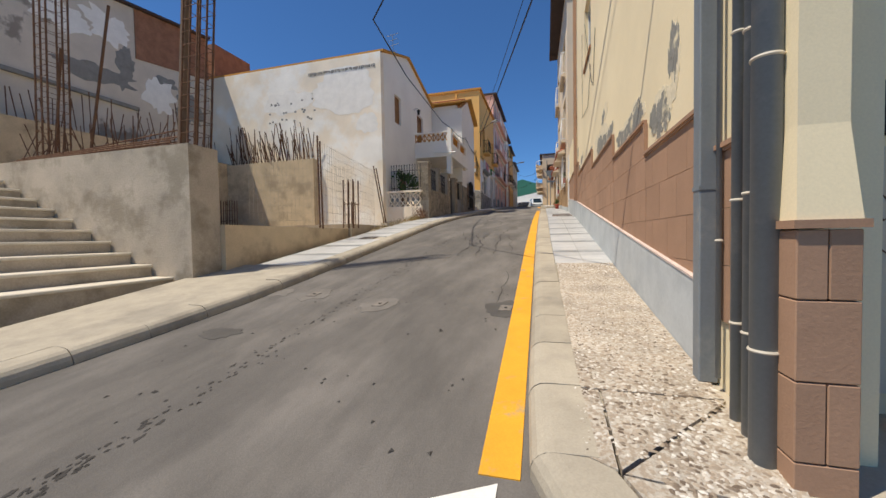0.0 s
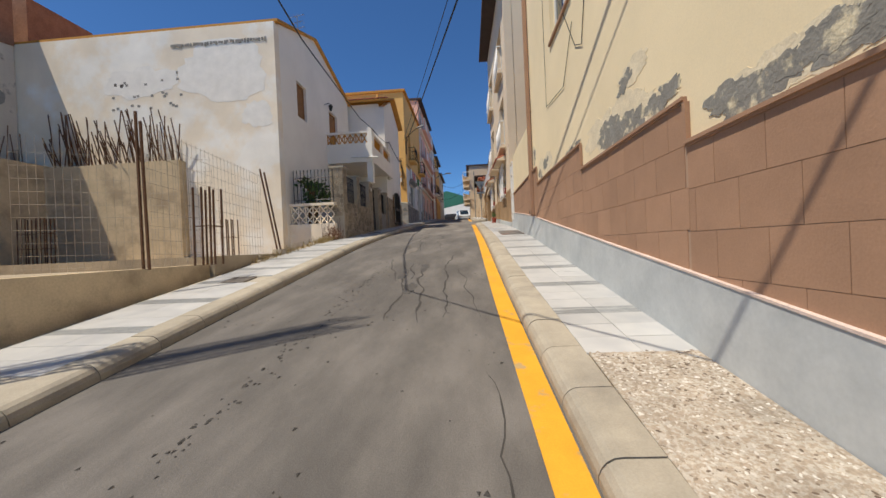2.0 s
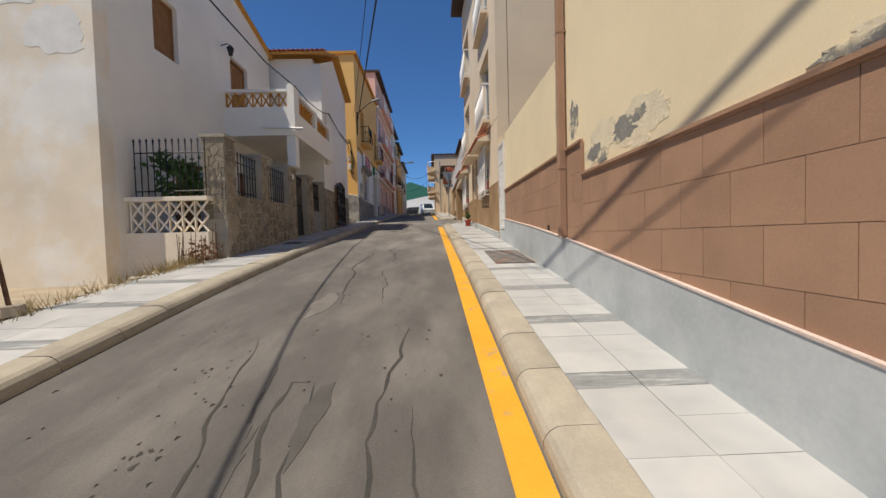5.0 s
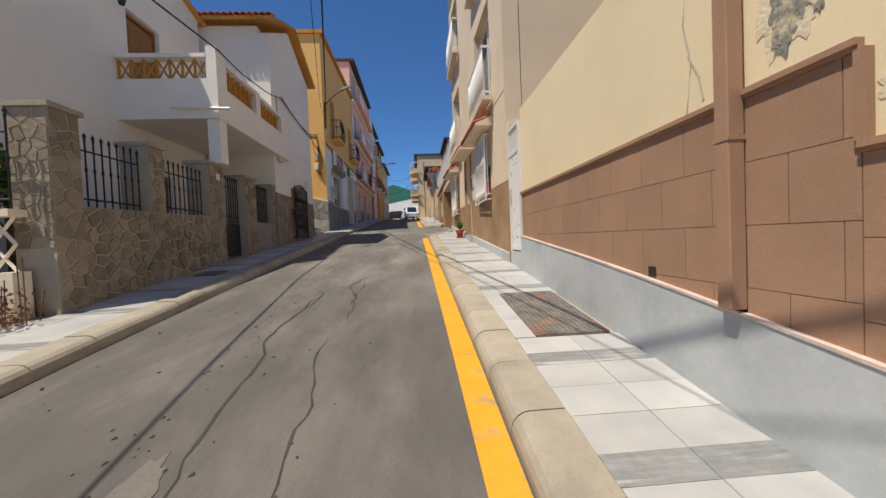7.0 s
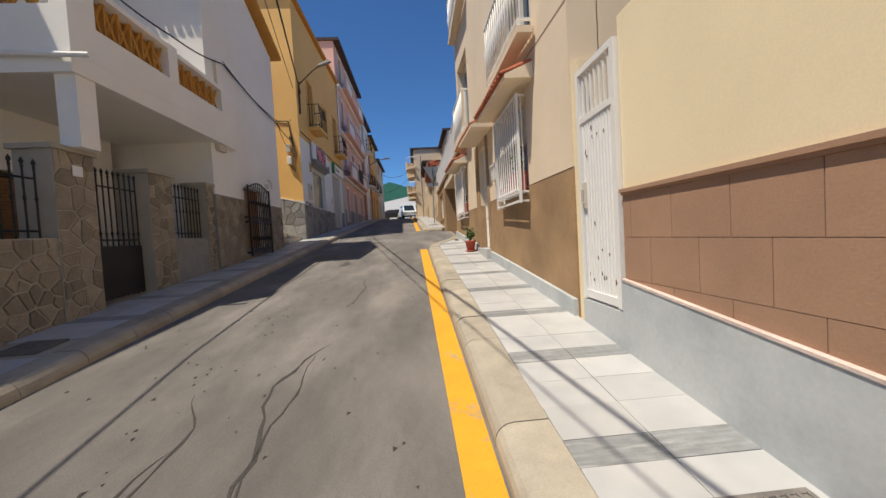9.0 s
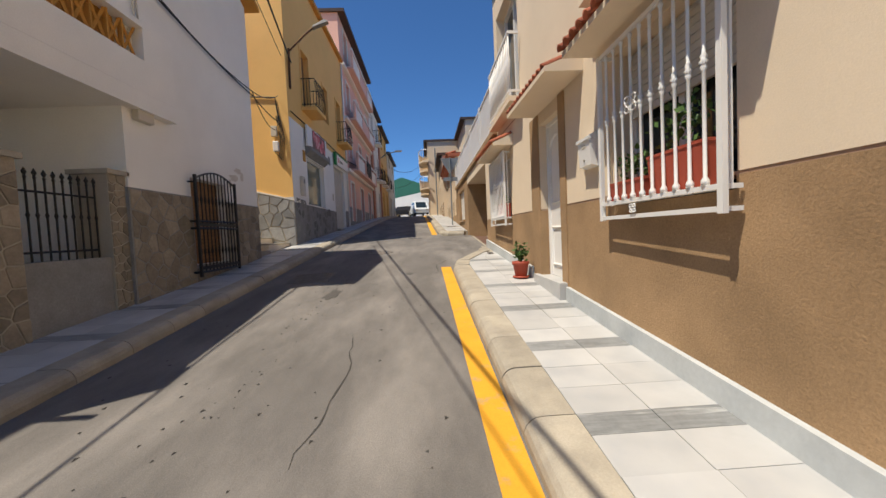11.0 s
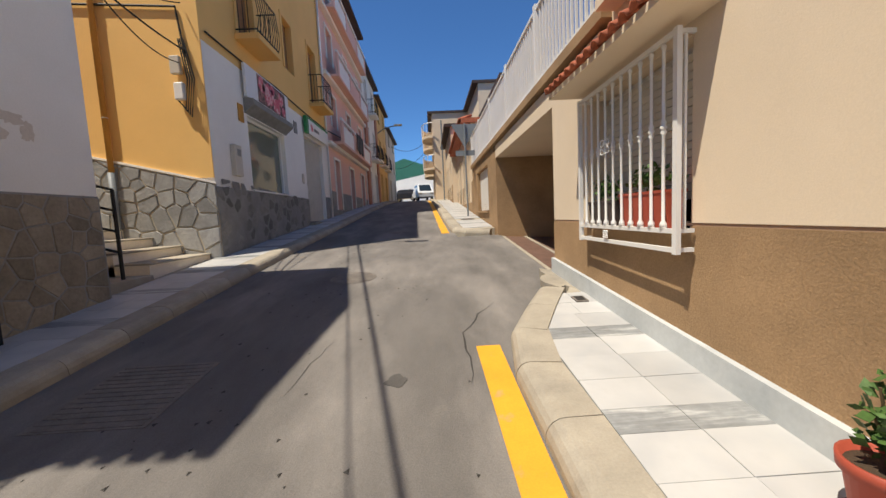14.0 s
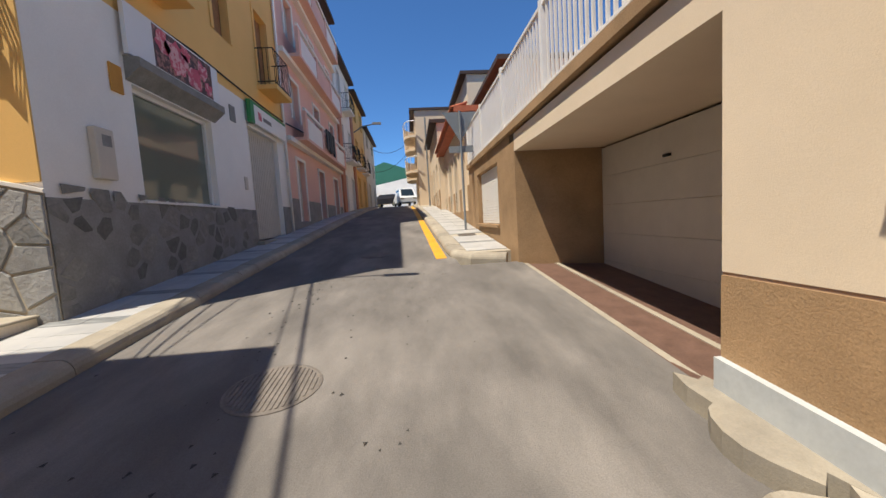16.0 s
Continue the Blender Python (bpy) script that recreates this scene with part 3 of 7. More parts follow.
bm = bmesh.new()
for pts in ([(2.05, 1.42), (2.1, 1.52), (2.16, 1.41), (2.22, 1.5), (2.15, 1.58)], [(2.06, 1.2), (2.13, 1.24), (2.2, 1.17), (2.3, 1.2)]):
    tube(bm, [(x, 3.147, z) for x, z in pts], 0.005, 5)
under(part("scribble", bm, RUST, d, "thin red scribbled line"))
v = thing("vent_grille", "dark louvred vent set in the wall", "vent", at=(2.3, 3.18, 1.98))
under(part("frame", boxes((2.03, 2.7, 3.16, 3.198, 1.98, 2.34)), DARK, v))
for k in range(6):
    under(part("slat", boxes((2.05, 2.68, 3.145, 3.158, 2.0 + 0.055 * k, 2.03 + 0.055 * k)), BLACK_IRON, v))
# block dado, cap and plinth
for y0, y1, top in DADO:
    row, shift = 0, {5.88: 0.25, 11.8: 0.06}.get(y0, 0.215)
    while top - 0.316 * row > gz(y0) + 0.3:
        z1 = top - 0.316 * row
        z0 = z1 - 0.316
        y = y0 + shift - 0.43 - (0.215 if row % 2 else 0.0)
        while y < y1:
            a, b = max(y, y0) + 0.0025, min(y + 0.43, y1) - 0.0025
            if b - a > 0.03 and z1 > gz(b) + 0.5:
                zb = max(z0 + 0.002, gz(a) + 0.5)
                bm = bmesh.new()
                w = 0.952
                hexa(bm, [(w + 0.006, a, zb), (R1X - 0.002, a, zb), (R1X - 0.002, a, z1 - 0.002), (w + 0.006, a, z1 - 0.002)], [(w + 0.006, b, zb), (R1X - 0.002, b, zb), (R1X - 0.002, b, z1 - 0.002), (w + 0.006, b, z1 - 0.002)])
                for vv in bm.verts:
                    if vv.co.x < 0.96:
                        vv.co.x -= 0.004
                part("block", bm, BROWN_BLOCK, WALL_R1 if y1 < 12 else WALL_Y)
            y += 0.43
        row += 1
bm = bmesh.new()
for (y0, y1, top), nxt in zip(DADO, DADO[1:] + [None]):
    for z0, z1, p in ((0.0, 0.018, 0.028), (0.018, 0.045, 0.042)):
        box(bm, R1X - p, R1X - 0.0015, y0, y1, top + z0, top + z1)
    if nxt:
        box(bm, R1X - 0.036, R1X - 0.0015, y1 - 0.03, y1 + 0.012, top + 0.046, nxt[2] - 0.001)
structure("trim_dado", bm, BROWN_BLOCK, "stepped brown moulding along the block dado", "trim")
bm = bmesh.new()
strip(bm, 0.925, 0.969, 2.62, 16.26, 0.05, 0.672)
structure("plinth_right", bm, BLUE_PLINTH, "pale blue-grey painted plinth stained along the pavement", "plinth")
bm = bmesh.new()
strip(bm, 0.918, 0.969, 2.62, 16.26, 0.674, 0.69)
structure("trim_plinth", bm, material("pinkish_mortar", (0.66, 0.53, 0.46), 0.95, var=0.15, fine=50, bump=0.4), "rough pinkish mortar line on the plinth", "trim")
structure("trim_joint", boxes(*[(0.961, 0.9695, y0, y1, gz(y0) + 0.45, top) for y0, y1, top in DADO[1:]]), BROWN_JOINT, "dark joint backing of the blocks", "trim")


def flake(nm, mat, y, z, ry, rz, seed, lift, rough=0.5):
    bm = bmesh.new()
    pts = blob(y, z, ry, rz, 40, rough, seed)
    hub = bm.verts.new((R1X - lift, y, z))
    rim = [bm.verts.new((R1X - lift, a, b)) for a, b in pts]
    foot = [bm.verts.new((R1X + 0.001, a, b)) for a, b in pts]
    for k in range(40):
        bm.faces.new((hub, rim[k], rim[(k + 1) % 40]))
        bm.faces.new((rim[k], foot[k], foot[(k + 1) % 40], rim[(k + 1) % 40]))
    part(nm, bm, mat, WALL_R1)


def peel(y, z, ry, rz, seed, grey=True):
    """A flaked stretch of wall paint: plaster edges with bare cement showing in scattered scabs."""
    rnd = random.Random(int(seed * 100))
    lift = 0.0015 + 0.00007 * (seed % 1.3 + seed)
    for k in range(5):
        lift += 0.0003
        flake("flaked_plaster", FLAKED, y + rnd.uniform(-0.7, 0.7) * ry, z + rnd.uniform(-0.3, 0.4) * rz, ry * rnd.uniform(0.35, 0.7), rz * rnd.uniform(0.4, 0.8), seed + k, lift)
    for k in range(9 if grey else 2):
        lift += 0.0003
        f = rnd.uniform(0.25, 0.6) if k else 0.48
        flake("bare_cement", PEEL_CEMENT, y + rnd.uniform(-0.75, 0.75) * ry * (k > 0), z + rnd.uniform(-0.6, 0.35) * rz * (k > 0), ry * f * 0.75, rz * f, seed + 9 + k, lift, 0.6)


for i, (y, z, ry, rz, g) in enumerate([(7.3, 3.02, 0.75, 0.26, True), (6.4, 2.93, 0.4, 0.13, True), (5.1, 2.6, 0.5, 0.17, True), (4.6, 2.66, 0.35, 0.16, True), (3.7, 2.4, 0.35, 0.24, True), (3.3, 2.75, 0.12, 0.3, True), (8.9, 3.22, 0.4, 0.06, True), (10.9, 3.4, 0.55, 0.2, False), (11.5, 3.3, 0.28, 0.13, True), (12.05, 3.85, 0.14, 0.25, True), (6.9, 3.4, 0.4, 0.15, False)]):
    peel(y, z, ry, rz, i * 1.3 + 0.2, g)
bm = bmesh.new()
for path in ([(12.72, 4.8), (12.68, 4.4), (12.72, 4.1), (12.66, 3.85), (12.7, 3.56)], [(12.68, 3.9), (12.6, 3.75), (12.57, 3.6)]):
    tube(bm, [(R1X + 0.003, y, z) for y, z in path], 0.009, 5)
part("wall_crack", bm, MORTAR, WALL_Y, "jagged crack in the render")
# windows of the upper floor
for k, (a, b, z0, z1) in enumerate(((8.7, 10.0, 5.45, 6.9), (3.2, 4.3, 5.6, 7.0))):
    w = tagged(thing("window_%d" % (k + 1), "framed window high in the cream wall", "window", at=(1.1, (a + b) / 2, z0)), kind="structure")
    under(part("window_frame", boxes((1.06, 1.12, a, b, z0, z0 + 0.06), (1.06, 1.12, a, b, z1 - 0.06, z1), (1.06, 1.12, a, a + 0.06, z0 + 0.06, z1 - 0.06), (1.06, 1.12, b - 0.06, b, z0 + 0.06, z1 - 0.06), (1.06, 1.12, (a + b) / 2 - 0.03, (a + b) / 2 + 0.03, z0 + 0.06, z1 - 0.06)), WHITE_METAL, w))
    under(part("pane", boxes((1.085, 1.095, a + 0.05, b - 0.05, z0 + 0.05, z1 - 0.05)), GLASS, w))
    under(part("window_sill", boxes((0.93, 1.06, a - 0.05, b + 0.05, z0 - 0.05, z0 - 0.001)), BROWN_BLOCK, w))
# thin sheets whose colour stands in for the unlit room; no room is built
structure("interior", boxes((1.28, 1.295, 8.5, 10.2, 5.2, 7.1), (1.28, 1.295, 3.0, 4.5, 5.3, 7.2)), DARK, "near-black sheet for the unlit room behind the windows", "interior")


# pipes up the corner
def riser(x, y, r, z0, z1, label, square=False, mat=None, straps=()):
    p = thing("drainpipe", label, "pipe", at=(x, y, z0))
    bm = bmesh.new()
    if square:
        box(bm, x - r, x + r, y - r, y + r, z0, z1, 0.006)
    else:
        lathe(bm, x, y, [(r, z0), (r, z1)], 20)
    under(part("pipe", bm, mat or GREY_PIPE, p, smooth=False if square else True))
    for z in straps:
        bm = bmesh.new()
        if square:
            box(bm, x - r - 0.004, x + r + 0.02, y - r - 0.004, y + r + 0.004, z, z + 0.025)
        else:
            lathe(bm, x, y, [(r + 0.003, z), (r + 0.007, z + 0.006), (r + 0.003, z + 0.014)], 20)
        under(part("strap", bm, BEIGE_BOX if not square else (mat or GREY_PIPE), p))
    return p


riser(0.91, 2.52, 0.05, gz(2.5) + 0.13, 9.0, "wide grey channel guard over cables", True, straps=(1.6, 3.2))
riser(0.93, 2.4, 0.014, gz(2.4) + 0.2, 9.0, "thin grey conduit beside the guard", False, straps=(1.3,))
riser(0.9, 2.12, 0.027, gz(2.1) + 0.13, 9.0, "slim grey plastic pipe", False, straps=(0.9, 1.5, 2.3))
riser(0.9, 2.0, 0.03, gz(2.0) + 0.13, 9.0, "slim grey plastic pipe with wire ties", False, straps=(0.88, 1.52, 2.25))
riser(0.875, 1.83, 0.052, gz(1.8) + 0.13, 9.0, "thick grey plastic drainpipe with wire tie", False, straps=(0.85, 2.05))
riser(0.905, 12.33, 0.045, 2.44, 9.5, "square brown downpipe on the cream wall", True, BROWN_BLOCK, (3.3, 5.0))
# flat near-black patches: the shade inside each hole is painted, not cut
for y, z in ((13.05, 2.57), (12.33, 2.42)):
    part("hole", boxes((0.948, 0.952, y - 0.04, y + 0.04, z - 0.035, z + 0.035)), DARK, WALL_Y, "dark broken hole in the wall")

# white metal yard door
d = tagged(thing("door_1", "white painted metal gate with chipped paint", "door", at=(0.95, 16.6, 2.62)), kind="structure")
under(part("frame", boxes((0.93, 0.99, 16.28, 16.33, 2.62, 4.7), (0.93, 0.99, 16.88, 16.93, 2.62, 4.7), (0.93, 0.99, 16.33, 16.88, 4.65, 4.7), (0.935, 0.985, 16.33, 16.88, 4.22, 4.27), (0.935, 0.985, 16.33, 16.88, 2.63, 2.7)), WHITE_METAL, d))
for k in range(11):
    y = 16.335 + 0.0495 * k
    bm = bmesh.new()
    hexa(bm, [(0.965, y, 2.7), (0.945, y + 0.012, 2.7), (0.945, y + 0.036, 2.7), (0.965, y + 0.0475, 2.7)], [(0.965, y, 4.22), (0.945, y + 0.012, 4.22), (0.945, y + 0.036, 4.22), (0.965, y + 0.0475, 4.22)])
    under(part("rib", bm, WHITE_METAL, d))
for k in range(7):
    y = 16.37 + 0.075 * k
    under(part("bar", boxes((0.95, 0.968, y, y + 0.022, 4.27, 4.65)), WHITE_METAL, d))
rnd = random.Random(3)
for k in range(16):
    y, z = rnd.uniform(16.36, 16.85), rnd.choice((rnd.uniform(2.75, 3.1), rnd.uniform(2.75, 3.4), rnd.uniform(3.9, 4.15)))
    pts = blob(y, z, rnd.uniform(0.005, 0.012), rnd.uniform(0.01, 0.022), 10, 0.6, k)
    bm = bmesh.new()
    hexa(bm, [(0.946, a, b) for a, b in pts], [(0.9435, a, b) for a, b in pts])
    under(part("paint_chip", bm, RUST, d))
bm = bmesh.new()
tube(bm, [(0.94, 16.84, 3.5), (0.905, 16.84, 3.5), (0.905, 16.84, 3.62), (0.94, 16.84, 3.62)], 0.008, 6)
box(bm, 0.925, 0.945, 16.81, 16.87, 3.45, 3.68)
under(part("handle", bm, BEIGE_BOX, d))
structure("step_1", boxes((0.93, 1.2, 16.27, 16.94, 2.3, 2.605)), BLUE_PLINTH, "painted threshold of the gate", "threshold")

# ---- sand-coloured house ----
LINE = 3.88


def face_box(bm, y0, y1, z0, z1, out, deep=0.0):
    """A box on the sand house's front, proud by out and reaching deep behind it."""
    hexa(bm, [(r2x(y0) - out, y0, z0), (r2x(y0) + deep, y0, z0), (r2x(y1) + deep, y1, z0), (r2x(y1) - out, y1, z0)], [(r2x(y0) - out, y0, z1), (r2x(y0) + deep, y0, z1), (r2x(y1) + deep, y1, z1), (r2x(y1) - out, y1, z1)])


def face_wall(bm, a0, a1, z0, z1, holes, out=0.0, deep=0.3):
    cuts = sorted({a0, a1, *[v for h in holes for v in h[:2] if a0 < v < a1]})
    tiers = sorted({z0, z1, *[v for h in holes for v in h[2:] if z0 < v < z1]})
    for p, q in zip(cuts, cuts[1:]):
        for u, v in zip(tiers, tiers[1:]):
            if not any(h[0] <= (p + q) / 2 <= h[1] and h[2] <= (u + v) / 2 <= h[3] for h in holes):
                face_box(bm, p, q, u, v, out, deep)


HOLES = [(18.41, 19.62, 3.78, 5.05), (20.87, 21.6, 2.0, 5.03), (23.2, 24.52, 3.82, 5.02), (18.1, 19.7, 5.72, 7.75), (22.45, 23.9, 5.72, 7.75), (18.1, 19.7, 8.7, 10.6), (22.2, 23.9, 8.7, 10.6)]
bm = bmesh.new()
face_wall(bm, 17.1, 24.15, LINE, 12.2, HOLES)
face_wall(bm, 24.15, 25.62, LINE, 5.42, HOLES)
WALL_R2 = structure("wall_sand", bm, SAND, "sand-coloured rendered house front", "wall")
bm = bmesh.new()
face_wall(bm, 17.1, 25.62, 1.8, LINE - 0.02, HOLES, 0.006)
structure("wall_sand_base", bm, BROWN_RENDER, "rough brown rendered lower wall", "wall")
bm = bmesh.new()
for a, b in ((17.1, 20.87), (21.6, 25.62)):
    face_box(bm, a, b, LINE - 0.019, LINE - 0.001, -0.006, 0.2)
structure("trim_line", bm, BROWN_JOINT, "recessed groove between the two renders", "trim")
bm = bmesh.new()
for a, b in ((17.1, 20.69), (21.97, 25.62)):
    k = int((b - a) / 0.5)
    for i in range(k):
        p, q = a + (b - a) * i / k, a + (b - a) * (i + 1) / k
        hexa(bm, [(r2x(p) - 0.05, p, gz(p) + 0.05), (r2x(p) - 0.0065, p, gz(p) + 0.05), (r2x(q) - 0.0065, q, gz(q) + 0.05), (r2x(q) - 0.05, q, gz(q) + 0.05)], [(r2x(p) - 0.05, p, gz(p) + 0.3), (r2x(p) - 0.0065, p, gz(p) + 0.3), (r2x(q) - 0.0065, q, gz(q) + 0.3), (r2x(q) - 0.05, q, gz(q) + 0.3)])
structure("plinth_sand", bm, BLUE_PLINTH, "pale marble skirting along the pavement", "plinth")
structure("wall_sand_side", boxes((1.27, 9, 17.1, 17.4, 1.5, 12.2), (1.27, 9, 23.9, 24.15, 5.8, 12.2), (8.8, 9, 17.4, 23.9, 1.5, 12.2), (1.3, 1.35, 17.4, 23.9, 2, 12.0)), SAND, "sand-coloured side walls", "wall")
structure("roof_sand", boxes((0.3, 9.2, 16.9, 24.3, 12.2, 12.35)), DARK_TRIM, "dark overhanging roof edge", "roof")
bm = bmesh.new()
face_box(bm, 17.1, 24.15, 5.48, 5.5, 0.004)
structure("trim_floor", bm, BROWN_JOINT, "thin dark storey line", "trim")
for k, (y, z0, z1) in enumerate(((20.78, 2.6, 5.18), (21.78, 2.6, 5.18))):
    bm = bmesh.new()
    w = 0.085 if k == 0 else 0.175
    face_box(bm, y - w, y + w, z0, z1, 0.018)
    structure("jamb_%d" % (k + 1), bm, BROWN_RENDER, "brown rendered door jamb", "jamb")


def tile_mesh(length, r=0.055):
    bm = bmesh.new()
    n = 7
    rings = []
    for x, rr in ((0, r), (-length, r * 0.92)):
        rings.append([bm.verts.new((x, rr * math.cos(math.pi * i / (n - 1)), rr * math.sin(math.pi * i / (n - 1)))) for i in range(n)] + [bm.verts.new((x, 0.8 * rr * math.cos(math.pi * i / (n - 1)), 0.8 * rr * math.sin(math.pi * i / (n - 1)) - 0.004)) for i in reversed(range(n))])
    k = len(rings[0])
    for i in range(k):
        bm.faces.new((rings[0][i], rings[0][(i + 1) % k], rings[1][(i + 1) % k], rings[1][i]))
    bm.faces.new(rings[0])
    bm.faces.new(rings[1][::-1])
    return mesh_of("roof_tile", bm, TERRACOTTA, True)


TILE = tile_mesh(0.42)


def awning(y0, y1, z, out=0.36):
    """Small tiled canopy over an opening of the sand house."""
    a = thing("tiled_canopy", "small terracotta tiled canopy on a sand rendered slab", "canopy", "canopies of the sand house", at=(r2x((y0 + y1) / 2), (y0 + y1) / 2, z))
    bm = bmesh.new()
    x0, x1 = r2x(y0), r2x(y1)
    ring = lambda y, x: [(x - 0.002, y, z), (x - out, y, z), (x - out, y, z + 0.05), (x - 0.002, y, z + 0.2)]
    hexa(bm, ring(y0, x0), ring(y1, x1))
    under(part("slab", bm, SAND, a))
    n = int((y1 - y0) / 0.125)
    for i in range(n):
        y = y0 + 0.06 + (y1 - y0 - 0.12) * i / max(1, n - 1)
        t = put("roof_tile", TILE, Matrix.Translation((r2x(y) - 0.01, y, z + 0.2)) @ Matrix.Rotation(radians(-21), 4, "Y"), a)
        under(t)
    return a


awning(18.05, 19.85, 5.15)
awning(20.2, 21.75, 5.19, 0.4)
awning(22.95, 24.7, 5.1)


def grille_window(n, y0, y1, z0, z1, bars=10, slats=9):
    """Barred window of the sand house: glass, roller shutter, white cage with turned bars."""
    xm = r2x((y0 + y1) / 2)
    w = tagged(thing("window_%d" % n, "window with white iron grille and potted plants behind", "window", at=(xm, (y0 + y1) / 2, z0)), kind="structure")
    under(part("pane", boxes((xm + 0.2, xm + 0.21, y0, y1, z0, z1)), GLASS, w))
    under(part("window_frame", boxes((xm + 0.14, xm + 0.2, y0, y0 + 0.05, z0, z1), (xm + 0.14, xm + 0.2, y1 - 0.05, y1, z0, z1), (xm + 0.14, xm + 0.2, y0 + 0.05, y1 - 0.05, z1 - 0.05, z1), (xm + 0.14, xm + 0.2, (y0 + y1) / 2 - 0.03, (y0 + y1) / 2 + 0.03, z0, z1 - 0.05)), WHITE_METAL, w))
    for i in range(slats):
        zz = z1 - 0.06 - 0.055 * i
        under(part("shutter_slat", boxes((xm + 0.1, xm + 0.125, y0 + 0.03, y1 - 0.03, zz - 0.05, zz)), SHUTTER, w))
    g = tagged(thing("window_grille", "white painted iron window cage with turned bars", "window grille", "grilles of the sand house", at=(xm, (y0 + y1) / 2, z0)))
    f0, f1 = xm - 0.12, xm - 0.005
    a, b, lo, hi = y0 - 0.06, y1 + 0.06, z0 - 0.12, z1 + 0.02
    bm = bmesh.new()
    for z in (lo, lo + 0.12, hi - 0.035):
        box(bm, f0 - 0.012, f0 + 0.012, a, b, z, z + 0.03)
        for y in (a, b - 0.025):
            box(bm, f0 + 0.013, f1, y, y + 0.025, z + 0.002, z + 0.028)
    box(bm, f0 - 0.016, f0 + 0.016, a - 0.02, a + 0.02, lo - 0.01, hi)
    box(bm, f0 - 0.016, f0 + 0.016, b - 0.02, b + 0.02, lo - 0.01, hi)
    box(bm, f0 + 0.016, f1, a + 0.05, b - 0.05, lo + 0.125, lo + 0.14)
    under(part("cage_frame", bm, WHITE_METAL, g))
    rail_z = lo + 0.12 + (hi - lo - 0.12) * 0.55
    for i in range(bars):
        y = a + (b - a) * (i + 1) / (bars + 1)
        bm = bmesh.new()
        lathe(bm, f0, y, [(0.022, lo + 0.15), (0.022, lo + 0.18), (0.011, lo + 0.2), (0.011, rail_z - 0.05), (0.02, rail_z - 0.03), (0.014, rail_z - 0.015), (0.026, rail_z), (0.014, rail_z + 0.015), (0.02, rail_z + 0.03), (0.011, rail_z + 0.05), (0.011, hi - 0.08), (0.018, hi - 0.06), (0.011, hi - 0.04)], 8)
        under(part("bar", bm, WHITE_METAL, g, smooth=True))
    for y in (a + 0.012, b - 0.012):
        for k in (1,):
            under(part("side_bar", boxes((f0 + 0.05 * k, f0 + 0.05 * k + 0.014, y - 0.007, y + 0.007, lo + 0.15, hi - 0.035)), WHITE_METAL, g))
    ym = a + (b - a) * 0.62
    for zc, sc in ((rail_z + 0.02, 0.11), (lo + 0.075, 0.055)):
        bm = bmesh.new()
        for sy in (-1, 1):
            for sz in (-1, 1):
                tube(bm, [(f0 - 0.02, ym + sy * sc * (0.12 + 0.75 * t * math.cos(t * 4.2) ** 2), zc + sz * sc * (0.15 + 0.8 * t * math.sin(t * 3.6))) for t in [i / 12 for i in range(13)]], 0.006, 5)
        under(part("scroll", bm, WHITE_METAL, g, "scrolled leaf ornament"))
    return xm


def leaves(bm, cx, cy, cz, rx, ry, rz, n, size, rnd):
    for _ in range(n):
        u, v, w = (max(-0.95, min(0.95, rnd.gauss(0, 0.42))) for _ in range(3))
        p = Vector((cx + rx * u, cy + ry * v, cz + rz * w))
        d = Vector((rnd.uniform(-1, 1), rnd.uniform(-1, 1), rnd.uniform(-0.2, 1))).normalized()
        s = d.cross(Vector((rnd.uniform(-1, 1), rnd.uniform(-1, 1), 0.3))).normalized()
        k = size * rnd.uniform(0.6, 1.4)
        q = [bm.verts.new(c) for c in (p, p + d * k * 0.5 + s * k * 0.3, p + d * k, p + d * k * 0.5 - s * k * 0.3)]
        bm.faces.new(q)


def window_box(x, y, z, ly, label, seed, mat=POT_CLAY, tall=0.1, h=0.2):
    p = thing("flower_box", label, "planter", at=(x, y, z))
    bm = bmesh.new()
    hexa(bm, [(x - 0.05, y - ly / 2 + 0.01, z), (x + 0.05, y - ly / 2 + 0.01, z), (x + 0.05, y + ly / 2 - 0.01, z), (x - 0.05, y + ly / 2 - 0.01, z)], [(x - 0.065, y - ly / 2, z + h), (x + 0.065, y - ly / 2, z + h), (x + 0.065, y + ly / 2, z + h), (x - 0.065, y + ly / 2, z + h)])
    under(part("box", bm, mat, p))
    under(part("rim", boxes((x - 0.07, x + 0.07, y - ly / 2 - 0.005, y + ly / 2 + 0.005, z + h, z + h + 0.02)), mat, p))
    bm = bmesh.new()
    leaves(bm, x, y, z + h + 0.03 + tall * 0.7, 0.06, ly * 0.55, tall, int(260 * ly), 0.05, random.Random(seed))
    under(part("foliage", bm, LEAF, p))


xm = grille_window(3, 18.41, 19.62, 3.78, 5.05)
window_box(xm - 0.045, 18.75, 3.8, 0.55, "red flower box with bushy green plants", 1, tall=0.2, h=0.26)
window_box(xm - 0.045, 19.32, 3.8, 0.5, "red flower box with trailing succulents", 2, tall=0.17, h=0.14)
xm = grille_window(4, 23.2, 24.52, 3.82, 5.02, slats=17)
window_box(xm - 0.045, 23.55, 3.84, 0.6, "red flower box with a low green plant", 3, h=0.24)
window_box(xm - 0.045, 24.2, 3.84, 0.45, "dark flower box with leafy plants", 4, DARK_TRIM, 0.12)

